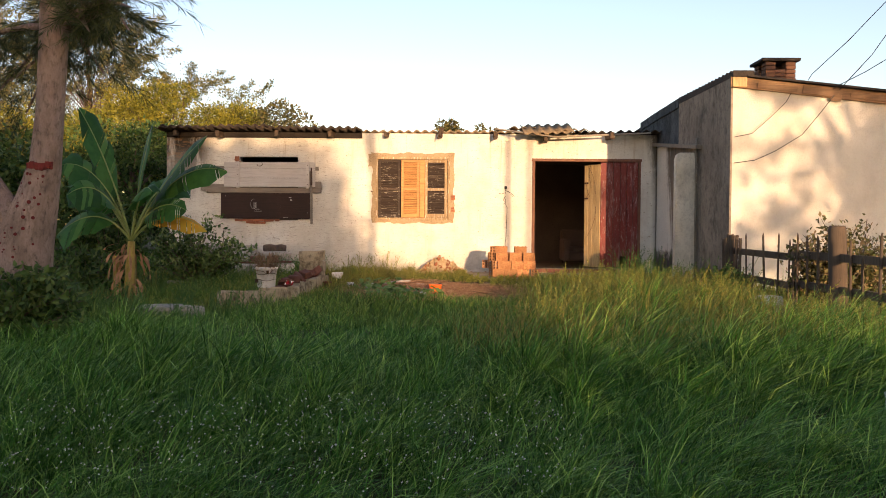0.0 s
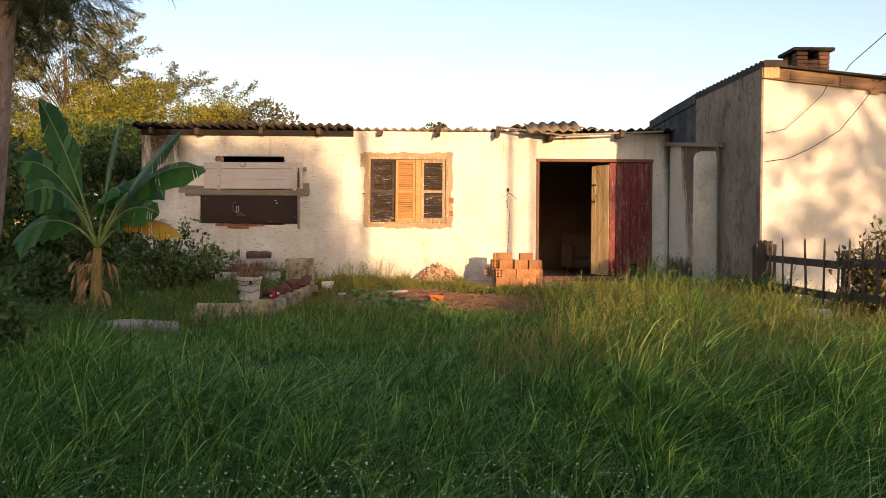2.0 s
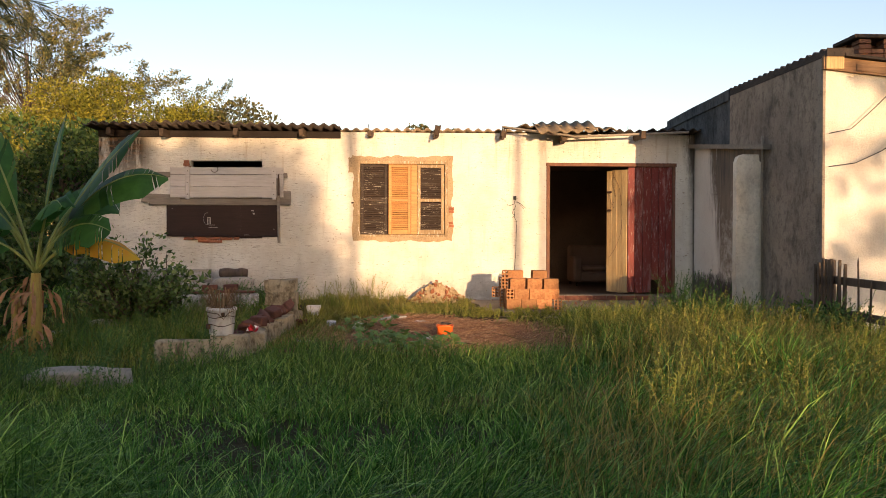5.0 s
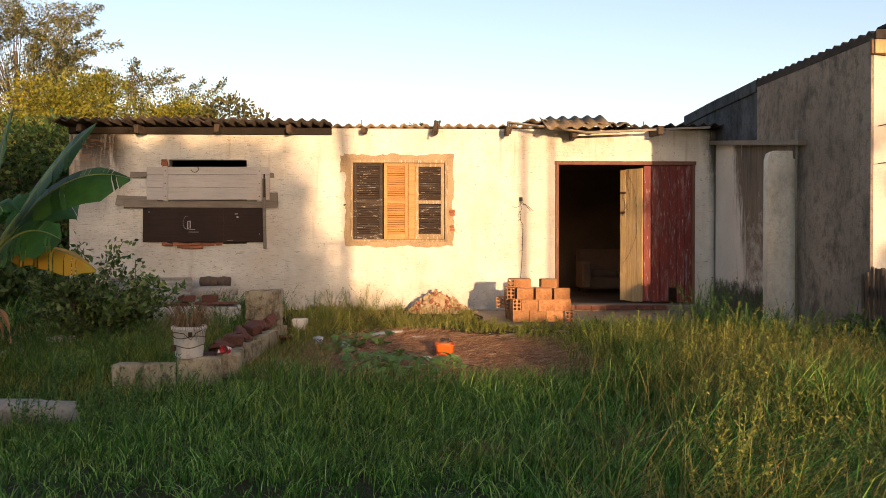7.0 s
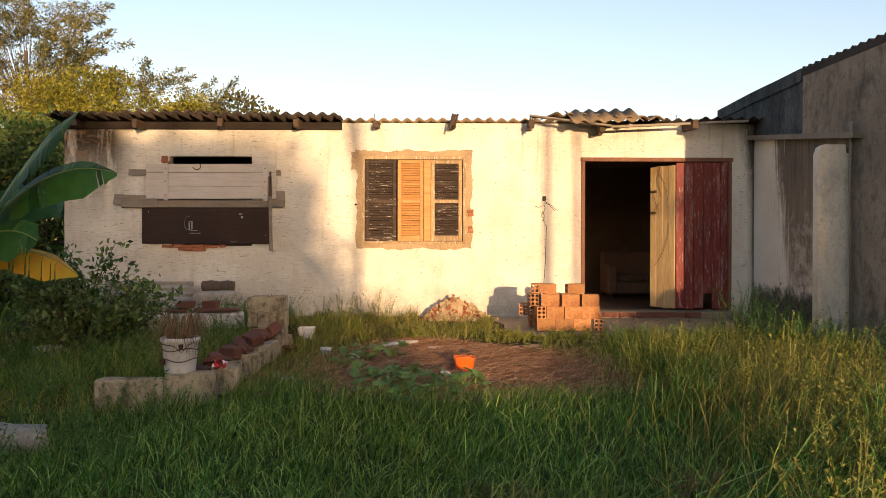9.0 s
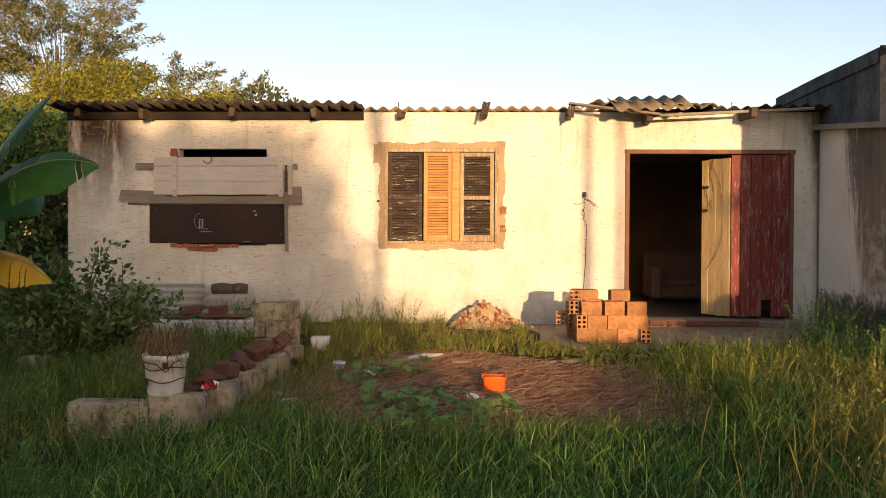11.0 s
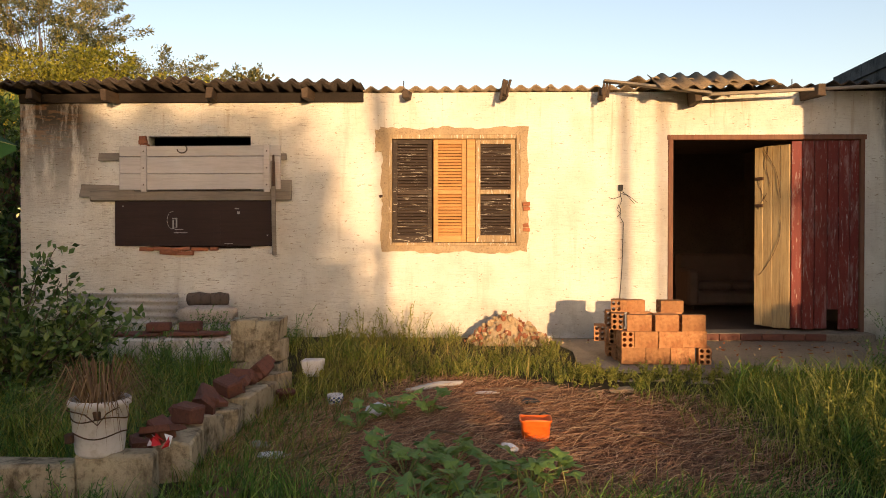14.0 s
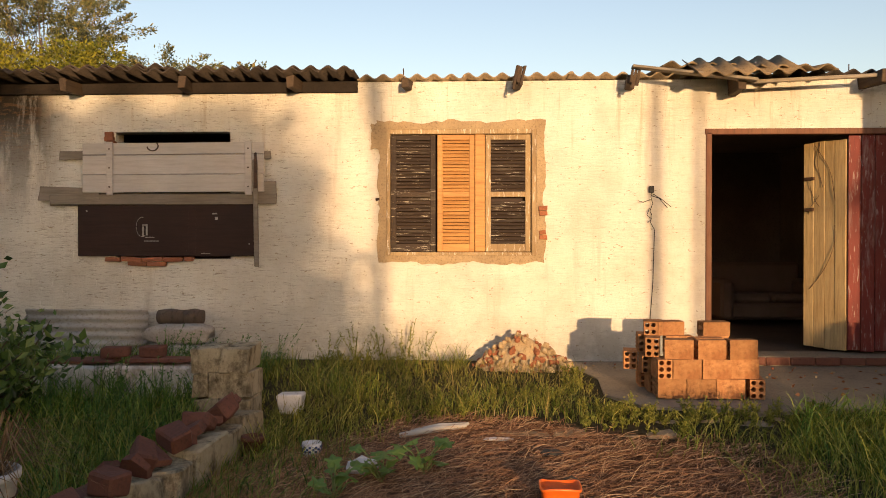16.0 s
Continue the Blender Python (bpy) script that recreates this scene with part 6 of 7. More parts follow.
leaf_shapes = [lobed_leaf_mesh("leaf", s, i, M_HERB) for i, s in enumerate((0.06, 0.08, 0.10))]
rnd = random.Random(81)
for cx, cy, r, n in ((-1.10, 11.75, 0.26, 24), (-0.75, 11.55, 0.26, 24), (-0.42, 11.7, 0.24, 22), (-1.25, 12.1, 0.16, 10), (-0.85, 12.0, 0.2, 14), (-1.28, 13.05, 0.17, 14), (-1.05, 13.2, 0.16, 12), (-0.25, 11.95, 0.14, 8), (-1.5, 12.75, 0.12, 8), (-0.6, 11.2, 0.2, 14), (-1.0, 11.2, 0.2, 14)):
    base = (cx, cy, flat_z(cx, cy))
    plant = thing("squash_plant", base, "low broad-leaved green plant growing on the bare patch", "plant", "squash plants")
    bm = bmesh.new()
    for k in range(n):
        a, u = rnd.uniform(0, 2 * math.pi), r * math.sqrt(rnd.uniform(0.02, 1))
        p = Vector((cx + u * math.cos(a), cy + u * math.sin(a), base[2] + rnd.uniform(0.06, 0.20)))
        tube(bm, [base, Vector(base).lerp(p, 0.6) + Vector((0, 0, 0.03)), p], 0.004, 4, False)
        ob = new("leaf", rnd.choice(leaf_shapes))
        ob.parent = plant
        ob.location = p - Vector(base)
        ob.rotation_euler = (rnd.uniform(-0.1, 0.75), rnd.uniform(-0.4, 0.4), rnd.uniform(0, 6.28))
    part("stem", bm, M_RIB, plant)

# ---- yard: low block walls and what stands on them ----
def block(name, x0, x1, y0, y1, z0, z1, material, label, category, group, seed, rz=0.0, jag=0.02, bevel=0.02):
    bm = bmesh.new()
    c = Matrix.Translation(((x0 + x1) / 2, (y0 + y1) / 2, 0))
    box(bm, x0, x1, y0, y1, z0, z1, bevel, c @ pose(0, 0, 0, 0, 0, rz) @ c.inverted(), jag, random.Random(seed))
    return single(name, bm, material, label, category, group, at=((x0 + x1) / 2, (y0 + y1) / 2, z0))


W = "lime-washed block of the low planter wall"
block("planter_block", -3.50, -2.90, 11.65, 11.85, 0.22, 0.615, M_BLOCK, W, "block", "planter wall", 1, -2, 0.022)
block("planter_block", -2.895, -2.49, 11.64, 11.84, 0.24, 0.68, M_BLOCK, W, "block", "planter wall", 2, 2, 0.015)
for i, (y, z) in enumerate(((11.98, 0.70), (12.34, 0.74), (12.72, 0.72), (13.1, 0.76), (13.48, 0.72), (13.84, 0.76))):
    block("planter_block", -2.60 + 0.02 * i, -2.40 + 0.025 * i, y, y + 0.35, 0.22, z - 0.03, M_BLOCK, W, "block", "planter wall", 10 + i, (-1) ** i * 6, 0.035, 0.012)
for i, (x0, x1, z) in enumerate(((-4.95, -4.42, 0.86), (-4.40, -3.78, 0.88), (-3.76, -3.10, 0.89))):
    block("planter_block", x0, x1, 15.12, 15.36, 0.4, z, M_LIMEWHITE, "flaking white-painted block of the planter wall", "block", "planter wall", 20 + i, (-1) ** i, 0.018)
    block("terracotta_slab", x0 + 0.05, x1 - 0.05, 15.14, 15.34, z + 0.012, z + 0.045, M_TERRACOTTA, "flat terracotta tile lying on the planter wall", "tile", "flat tiles", 30 + i, 3, 0.008, 0.008)
post = thing("block_post", (-2.6, 14.38, 0.45), "stump of a post laid of lime-washed blocks", "post")
rnd = random.Random(44)
for lvl in range(4):
    z = 0.42 + lvl * 0.185
    for a, b in (((-2.80, -2.60), (-2.595, -2.39)) if lvl % 2 else ((-2.80, -2.68), (-2.675, -2.385))):
        bm = bmesh.new()
        box(bm, a, b, 14.22, 14.58, z, z + 0.183, 0.006, None, 0.014, rnd)
        part("block", bm, M_BLOCK, post)

# broken tiles leaning on the side wall
rnd = random.Random(45)
for i, (x, y, z, s) in enumerate(((-2.58, 12.02, 0.73, 0.23), (-2.56, 12.42, 0.74, 0.15), (-2.52, 12.62, 0.75, 0.16), (-2.53, 12.85, 0.76, 0.18), (-2.48, 13.12, 0.77, 0.16), (-2.50, 13.35, 0.76, 0.2), (-2.46, 13.62, 0.77, 0.17), (-2.45, 13.88, 0.79, 0.19), (-2.72, 12.2, 0.62, 0.18), (-2.74, 12.9, 0.62, 0.17))):
    bm = bmesh.new()
    n = rnd.choice((4, 5, 5, 6))
    turn0, thick = rnd.uniform(0, 6), rnd.uniform(0.035, 0.06)
    ring = [(s * rnd.uniform(0.45, 0.75) * math.cos(turn0 + 2 * math.pi * k / n), s * rnd.uniform(0.45, 0.75) * math.sin(turn0 + 2 * math.pi * k / n)) for k in range(n)]
    lo = [bm.verts.new((u, v, -thick / 2 + rnd.uniform(-0.006, 0.006))) for u, v in ring]
    hi = [bm.verts.new((u * 0.94, v * 0.94, thick / 2 + rnd.uniform(-0.01, 0.01))) for u, v in ring]
    bm.faces.new(lo[::-1])
    bm.faces.new(hi)
    for k in range(n):
        bm.faces.new((lo[k], lo[(k + 1) % n], hi[(k + 1) % n], hi[k]))
    m = Matrix.Translation((x, y, z)) @ pose(0, 0, 0, rnd.uniform(-50, 50), rnd.uniform(-25, 40), rnd.uniform(-60, 60))
    bmesh.ops.transform(bm, matrix=m, verts=bm.verts)
    single("broken_roof_tile", bm, M_TERRACOTTA, "broken dark terracotta roof tile leaning on the low wall", "roof tile", "broken tiles", at=(x, y, z - 0.05))


def stone(name, c, sx, sy, sz, material, label, category, seed, group=""):
    rnd = random.Random(seed)
    bm = bmesh.new()
    bmesh.ops.create_icosphere(bm, subdivisions=3, radius=1.0)
    o = Vector((rnd.uniform(0, 50), 3, 7))
    for v in bm.verts:
        d = v.co.normalized()
        q = Vector([math.copysign(abs(k) ** 0.55, k) for k in d])
        k = 1 + 0.18 * noise.noise(d * 1.7 + o) + 0.13 * noise.noise(d * 5 + o)
        v.co = Vector((q.x * sx * k, q.y * sy * k, q.z * sz * k)) + Vector(c)
    for f in bm.faces:
        f.smooth = True
    return single(name, bm, material, label, category, group, at=(c[0], c[1], c[2] - sz))


stone("flat_stone", (-3.75, 10.35, 0.43), 0.48, 0.17, 0.10, M_STONE, "long pale mossy slab of stone lying in the grass", "stone", 91)
stone("white_stone", (-4.95, 13.9, 0.52), 0.20, 0.14, 0.11, M_PIER, "pale stone lying in the grass by the shrub", "stone", 92)
stone("white_stone", (-5.3, 13.4, 0.45), 0.14, 0.10, 0.08, M_PIER, "small pale stone in the grass", "stone", 93)
stone("flat_stone", (-3.6, 13.3, 0.47), 0.28, 0.05, 0.03, M_PIER, "pale edging strip lying in the weeds", "stone", 94)
for i, (x, y) in enumerate(((0.30, 14.45), (0.62, 14.42), (0.95, 14.45), (1.25, 14.38), (0.1, 14.35), (0.78, 14.58), (1.45, 14.5), (1.12, 14.60))):
    stone("edge_stone", (x, y, 0.56), 0.14, 0.10, 0.06, M_CONCRETE if i % 2 else M_RUBBLE, "broken lump of concrete at the apron edge", "stone", 95 + i, "edge stones")

for i, (x, y, z, r) in enumerate(((-2.56, 12.02, 0.735, 0.075), (-2.50, 12.30, 0.76, 0.085), (-2.54, 12.78, 0.77, 0.08), (-2.46, 13.05, 0.79, 0.09), (-2.48, 13.50, 0.78, 0.085), (-2.43, 13.78, 0.80, 0.10), (-2.70, 12.55, 0.60, 0.10))):
    bm = bmesh.new()
    q = random.Random(400 + i)
    box(bm, -r * 1.1, r * 1.1, -r * 0.8, r * 0.8, -r * 0.6, r * 0.6, 0.012, Matrix.Translation((x, y, z)) @ pose(0, 0, 0, q.uniform(-35, 35), q.uniform(-30, 30), q.uniform(0, 180)), r * 0.22, q)
    single("brick_lump", bm, M_TERRACOTTA, "dark red lump of broken brick on the low wall", "brick lump", "brick lumps", at=(x, y, z - r * 0.6))

# corrugated zinc sheet and sacks against the wall
bm = bmesh.new()
lean = Matrix.Translation((-4.85, 16.66, 0.66)) @ pose(0, 0, 0, 90 - 12, 0, 0) @ pose(0, 0, 0, 0, 0, 90)
corrugated(bm, 0.0, 0.56, -0.66, 0.66, 0, 0, pitch=0.088, amp=0.017, thick=0.003, m=lean)
single("corrugated_sheet", bm, M_ZINC, "dull corrugated zinc sheet leaning on the wall", "metal sheet", at=(-4.85, 16.6, 0.66))
stone("cement_sack", (-3.80, 16.55, 0.78), 0.34, 0.20, 0.12, M_SACK, "hardened grey cement sack lying by the wall", "sack", 101, "sacks")
stone("cement_sack", (-3.78, 16.58, 0.99), 0.33, 0.19, 0.10, M_SACK, "hardened grey cement sack on another sack", "sack", 102, "sacks")
for dx, l in ((-0.14, 0.15), (0.09, 0.11)):
    bm = bmesh.new()
    x = -3.72 + dx
    tube(bm, [(x - l, 16.62, 1.15), (x - l * 0.2, 16.60, 1.155), (x + l * 0.75, 16.61, 1.15)], [0.075, 0.085, 0.07], 10)
    single("log", bm, M_DARKBARK, "short brown log lying on the sacks", "log", "logs", at=(x, 16.6, 1.08))
block("old_brick", -3.95, -3.72, 15.18, 15.32, 0.935, 1.02, M_TERRACOTTA, "old dark red brick lying on the planter wall", "brick", "old bricks", 51, 12, 0.008, 0.01)
block("old_brick", -3.62, -3.42, 15.20, 15.34, 0.935, 1.03, M_TERRACOTTA, "old dark red brick lying on the planter wall", "brick", "old bricks", 52, -8, 0.008, 0.01)

# white pail with a dead plant
PX, PY, PZ = -2.80, 11.75, 0.665
pail = thing("white_pail", (PX, PY, PZ), "dirty white plastic pail bound with wire, on the low wall", "pail")
bm = bmesh.new()
lathe(bm, [(0.118, 0.0), (0.128, 0.02), (0.152, 0.27), (0.166, 0.275), (0.167, 0.305), (0.158, 0.31), (0.148, 0.30), (0.140, 0.245)], 28, (PX, PY, PZ))
part("body", bm, M_PLASTIC, pail)
bm = bmesh.new()
lathe(bm, [(0.143, 0.250), (0.10, 0.262), (0.01, 0.265)], 20, (PX, PY, PZ))
part("soil", bm, M_SOIL, pail)
for z, r in ((0.12, 0.141), (0.21, 0.149)):
    bm = bmesh.new()
    tube(bm, [(PX + r * math.cos(a), PY + r * math.sin(a), PZ + z + 0.012 * math.sin(3 * a + z * 20)) for a in np.linspace(0, 2 * math.pi, 29)], 0.004, 5, False)
    part("wire_band", bm, M_IRON, pail, "rusty wire band")
bm = bmesh.new()
tube(bm, [(PX - 0.165, PY - 0.02, PZ + 0.285), (PX - 0.12, PY - 0.13, PZ + 0.262), (PX, PY - 0.175, PZ + 0.25), (PX + 0.06, PY - 0.16, PZ + 0.19), (PX + 0.10, PY - 0.13, PZ + 0.25), (PX + 0.165, PY - 0.02, PZ + 0.29)], 0.004, 5)
part("bail", bm, M_IRON, pail, "bent wire handle")
for dx, z in ((-0.115, 0.10), (0.05, 0.23)):
    bm = bmesh.new()
    box(bm, PX + dx - 0.018, PX + dx + 0.018, PY - 0.135 - 0.02 * (dx > 0), PY - 0.095 - 0.03 * (dx > 0), PZ + z - 0.02, PZ + z + 0.03, 0.004, None, 0.006, random.Random(int(z * 100)))
    part("rust_patch", bm, M_IRON, pail)
rng = np.random.default_rng(17)
n = 230
V = []
a, u = rng.uniform(0, 2 * np.pi, n), rng.uniform(0.15, 1.0, n)
root = np.stack([PX + 0.08 * np.cos(a), PY + 0.08 * np.sin(a), PZ + 0.26 + 0 * a], -1)
hh = rng.uniform(0.08, 0.36, n)
mid = root + np.stack([np.cos(a) * u * 0.20, np.sin(a) * u * 0.20, hh * 0.75], -1)
tip = root + np.stack([np.cos(a) * u * 0.50, np.sin(a) * u * 0.50, hh * rng.uniform(-0.7, 1.0, n)], -1)
s = np.stack([-np.sin(a), np.cos(a), 0 * a], -1) * 0.003
v = np.stack([root - s, root + s, mid - s, mid + s, tip], 1).reshape(-1, 3)
b = np.arange(n)[:, None] * 5
growth = raw_mesh("dry_growth", v, b + [[0, 1, 3, 2]], b + [[2, 3, 4]], M_DRYSTEM, pail)
tagged(growth, "dry brown dead stems", kind="stuff")

# red and white scrap of cloth
scrap = thing("torn_wrapper", (-2.46, 11.78, 0.69), "torn red and white plastic wrapper on the low wall", "wrapper")
rnd = random.Random(18)
for mat_, n in ((M_RED, 4), (M_PLASTIC, 4)):
    for k in range(n):
        bm = bmesh.new()
        c = Vector((-2.46 + rnd.uniform(-0.05, 0.05), 11.72 + rnd.uniform(-0.03, 0.03), 0.72 + rnd.uniform(0, 0.05)))
        q = [bm.verts.new(c + Vector((rnd.uniform(-0.035, 0.035), rnd.uniform(-0.03, 0.03), rnd.uniform(-0.03, 0.05)))) for _ in range(4)]
        bm.faces.new((q[0], q[1], q[2]))
        bm.faces.new((q[0], q[2], q[3]))
        part("scrap", bm, mat_, scrap)

# orange tub
bx, by = -0.315, 12.66
tub = thing("orange_tub", (bx, by, flat_z(bx, by)), "small orange plastic tub standing on the straw", "tub")
bz = flat_z(bx, by)
bm = bmesh.new()
rings = []
for w, d, z in ((0.085, 0.075, 0.0), (0.088, 0.078, 0.02), (0.100, 0.090, 0.125), (0.108, 0.098, 0.130), (0.108, 0.098, 0.142), (0.100, 0.090, 0.142), (0.092, 0.082, 0.03), (0.085, 0.076, 0.02)):
    ring = []
    for k in range(24):
        a = 2 * math.pi * k / 24
        c, s = math.cos(a), math.sin(a)
        ring.append(bm.verts.new((bx + math.copysign(abs(c) ** 0.55, c) * w, by + math.copysign(abs(s) ** 0.55, s) * d, bz + z + 0.006 * math.sin(3 * a) * (z > 0.1))))
    rings.append(ring)
for r0, r1 in zip(rings, rings[1:]):
    for k in range(24):
        bm.faces.new((r0[k], r0[(k + 1) % 24], r1[(k + 1) % 24], r1[k])).smooth = True
bm.faces.new(rings[0][::-1])
bm.faces.new(rings[-1])
part("body", bm, M_ORANGE, tub)
bm = bmesh.new()
tube(bm, [(bx + 0.03, by + 0.10, bz + 0.14), (bx + 0.07, by + 0.10, bz + 0.155), (bx + 0.10, by + 0.07, bz + 0.145)], 0.006, 5)
part("handle", bm, M_CABLE, tub, "black wire handle")


def litter(name, x, y, sx, sy, sz, rz, material, label, category, seed, jag=0.012):
    z = flat_z(x, y) + 0.015
    bm = bmesh.new()
    r = random.Random(seed)
    bmesh.ops.create_icosphere(bm, subdivisions=2, radius=1.0)
    for v in bm.verts:
        k = 1 + 0.35 * noise.noise(v.co * 2.1 + Vector((seed, 0, 0)))
        v.co = Vector((v.co.x * sx * k, v.co.y * sy * k, abs(v.co.z + 0.4) * sz * k))
    bmesh.ops.transform(bm, matrix=Matrix.Translation((x, y, z)) @ pose(0, 0, 0, 0, 0, rz), verts=bm.verts)
    return single(name, bm, material, label, category, at=(x, y, z))


litter("crumpled_bag", -1.42, 13.22, 0.09, 0.07, 0.07, 30, M_PLASTIC, "crumpled white plastic bag lying on the straw", "bag", 1)
litter("white_scrap", -0.50, 12.36, 0.035, 0.08, 0.03, 35, M_PLASTIC, "white plastic scrap lying on the straw", "scrap", 2)
litter("paper_scrap", -1.95, 12.2, 0.10, 0.06, 0.02, 10, M_PLASTIC, "greyish scrap of litter at the edge of the weeds", "scrap", 3)
litter("paper_scrap", -2.1, 12.5, 0.06, 0.09, 0.02, 50, M_ZINC, "grey scrap of litter at the edge of the weeds", "scrap", 4)
litter("paper_scrap", -0.6, 13.9, 0.10, 0.03, 0.015, 5, M_PLASTIC, "small white scrap near the kerb", "scrap", 5)
litter("tile_shard", -2.05, 11.55, 0.10, 0.07, 0.03, 15, M_TERRACOTTA, "dark red tile shard in the grass", "shard", 6)
for x0, y0, x1, y1, w, mat_, label in ((-1.27, 13.98, -0.82, 14.12, 0.025, M_WHITEBOARD, "white painted stick lying on the straw"), (-1.20, 14.06, -0.80, 14.16, 0.02, M_WHITEBOARD, "white painted stick lying on the straw")):
    bm = bmesh.new()
    z0, z1 = flat_z(x0, y0) + 0.02, flat_z(x1, y1) + 0.03
    tube(bm, [(x0, y0, z0), ((x0 + x1) / 2, (y0 + y1) / 2, (z0 + z1) / 2 + 0.012), (x1, y1, z1)], [w * 0.8, w, w * 0.7], 6)
    single("white_stick", bm, mat_, label, "stick", "white sticks", at=(x0, y0, z0 - w))
for x0, y0, x1, y1, w in ((-2.0, 11.45, -1.45, 12.75, 0.016), (-2.25, 11.75, -1.85, 12.05, 0.02), (-0.8, 12.8, -0.55, 12.35, 0.008), (-1.0, 12.7, -0.75, 12.5, 0.008), (-0.2, 12.2, 0.15, 11.8, 0.008), (0.2, 12.9, 0.6, 12.4, 0.008)):
    bm = bmesh.new()
    z0, z1 = flat_z(x0, y0) + 0.025, flat_z(x1, y1) + 0.025
    tube(bm, limb_points((x0, y0, z0), (x1, y1, z1), random.Random(int(x0 * 50)), 0.03, 6), [w, w, w * 0.9, w * 0.8, w * 0.7, w * 0.4], 6)
    single("dead_branch", bm, M_DRYSTEM, "thin dry branch lying on the straw", "branch", "dead branches", at=(x0, y0, z0 - w))

px, py = -0.25 + RNG.normal(0, 0.10, 420), 9.05 + RNG.normal(0, 0.10, 420)
blades("dry_grass_patch", px, py, RNG.uniform(0.04, 0.14, 420), 0.3, -0.3, 0.0035, M_DRYSTEM, "flattened patch of dead brown grass", 35)
px, py = 0.75 + RNG.normal(0, 0.10, 300), 8.95 + RNG.normal(0, 0.08, 300)
blades("dry_grass_patch", px, py, RNG.uniform(0.06, 0.22, 300), 0.3, -0.3, 0.0035, M_DRYSTEM, "flattened patch of dead brown grass", 36)
litter("black_rag", -0.28, 13.55, 0.07, 0.05, 0.03, 20, M_CABLE, "crumpled black rag lying on the straw", "rag", 7)

# cups and pots
cup_z = flat_z(-1.80, 13.62)
cup = thing("checked_cup", (-1.80, 13.62, cup_z), "small white cup with a dark checked band", "cup")
bm = bmesh.new()
lathe(bm, [(0.045, 0.0), (0.058, 0.02), (0.062, 0.085), (0.057, 0.085), (0.05, 0.02), (0.01, 0.015)], 20, (-1.80, 13.62, cup_z + 0.01))
part("body", bm, M_PLASTIC, cup)
bm = bmesh.new()
for r in range(3):
    for k in range(20):
        if (k + r) % 2:
            a = 2 * math.pi * k / 20
            rr = 0.0605 + 0.0012 * r
            c = Vector((-1.80 + rr * math.cos(a), 13.62 + rr * math.sin(a), cup_z + 0.045 + 0.014 * r))
            box(bm, -0.008, 0.008, -0.002, 0.002, -0.006, 0.006, 0, Matrix.Translation(c) @ pose(0, 0, 0, 0, 0, math.degrees(a) + 90))
part("checked_band", bm, M_BLUE, cup)
pz = flat_z(-2.12, 14.6)
pot = thing("foam_pot", (-2.12, 14.6, pz), "square white foam pot half hidden in the grass", "pot")
bm = bmesh.new()
vs = box(bm, -2.26, -2.06, 14.5, 14.68, pz, pz + 0.15, 0.012, None, 0.006, random.Random(7))
for v in bm.verts:
    k = 0.75 + 0.25 * (v.co.z - pz) / 0.15
    v.co.x, v.co.y = -2.16 + (v.co.x + 2.16) * k, 14.59 + (v.co.y - 14.59) * k
part("body", bm, M_PLASTIC, pot)
pz = flat_z(-2.42, 13.55)
pot = thing("clay_pot", (-2.22, 13.75, pz), "small terracotta pot by the low wall", "pot")
bm = bmesh.new()
lathe(bm, [(0.05, 0), (0.07, 0.13), (0.078, 0.13), (0.078, 0.16), (0.062, 0.16), (0.05, 0.03), (0.01, 0.03)], 18, (-2.22, 13.75, pz))
part("body", bm, M_TERRACOTTA, pot)

# stack of hollow bricks
BL, BH, BW = 0.225, 0.155, 0.115


def hollow_brick_mesh():
    """A clay block with six round holes through its length (along x)."""
    bm = bmesh.new()
    cy, cz = [-BW / 4, BW / 4], [BH / 6, BH / 2, BH * 5 / 6]
    hw, hh, r = BW / 4, BH / 6, 0.0195
    for y in cy:
        for z in cz:
            rings = {}
            for x in (-BL / 2, BL / 2):
                sq = [bm.verts.new((x, y + a * hw, z + b * hh)) for a, b in ((1, 0), (1, 1), (0, 1), (-1, 1), (-1, 0), (-1, -1), (0, -1), (1, -1))]
                ci = [bm.verts.new((x, y + r * math.cos(k * math.pi / 4), z + r * math.sin(k * math.pi / 4))) for k in range(8)]
                for k in range(8):
                    bm.faces.new((sq[k], sq[(k + 1) % 8], ci[(k + 1) % 8], ci[k]))
                rings[x] = ci
            a, b = rings[-BL / 2], rings[BL / 2]
            for k in range(8):
                bm.faces.new((a[k], a[(k + 1) % 8], b[(k + 1) % 8], b[k]))
    n = 5
    for y0, z0, y1, z1 in ((-BW / 2, 0, BW / 2, 0), (BW / 2, 0, BW / 2, BH), (BW / 2, BH, -BW / 2, BH), (-BW / 2, BH, -BW / 2, 0)):
        q = [bm.verts.new((x, y, z)) for x, y, z in ((-BL / 2, y0, z0), (BL / 2, y0, z0), (BL / 2, y1, z1), (-BL / 2, y1, z1))]
        bm.faces.new(q)
    for k in range(1, n):
        for s in (-1, 1):
            z = BH * k / n
            q = [bm.verts.new((x, s * (BW / 2 + 0.004), zz)) for x, zz in ((-BL / 2, z - 0.011), (BL / 2, z - 0.011), (BL / 2, z + 0.011), (-BL / 2, z + 0.011))]
            bm.faces.new(q)
    bmesh.ops.remove_doubles(bm, verts=bm.verts, dist=0.0004)
    me = bpy.data.meshes.new("hollow_brick")
    bmesh.ops.recalc_face_normals(bm, faces=bm.faces)
    bm.to_mesh(me)
    bm.free()
    me.materials.append(M_BRICK)
    return me


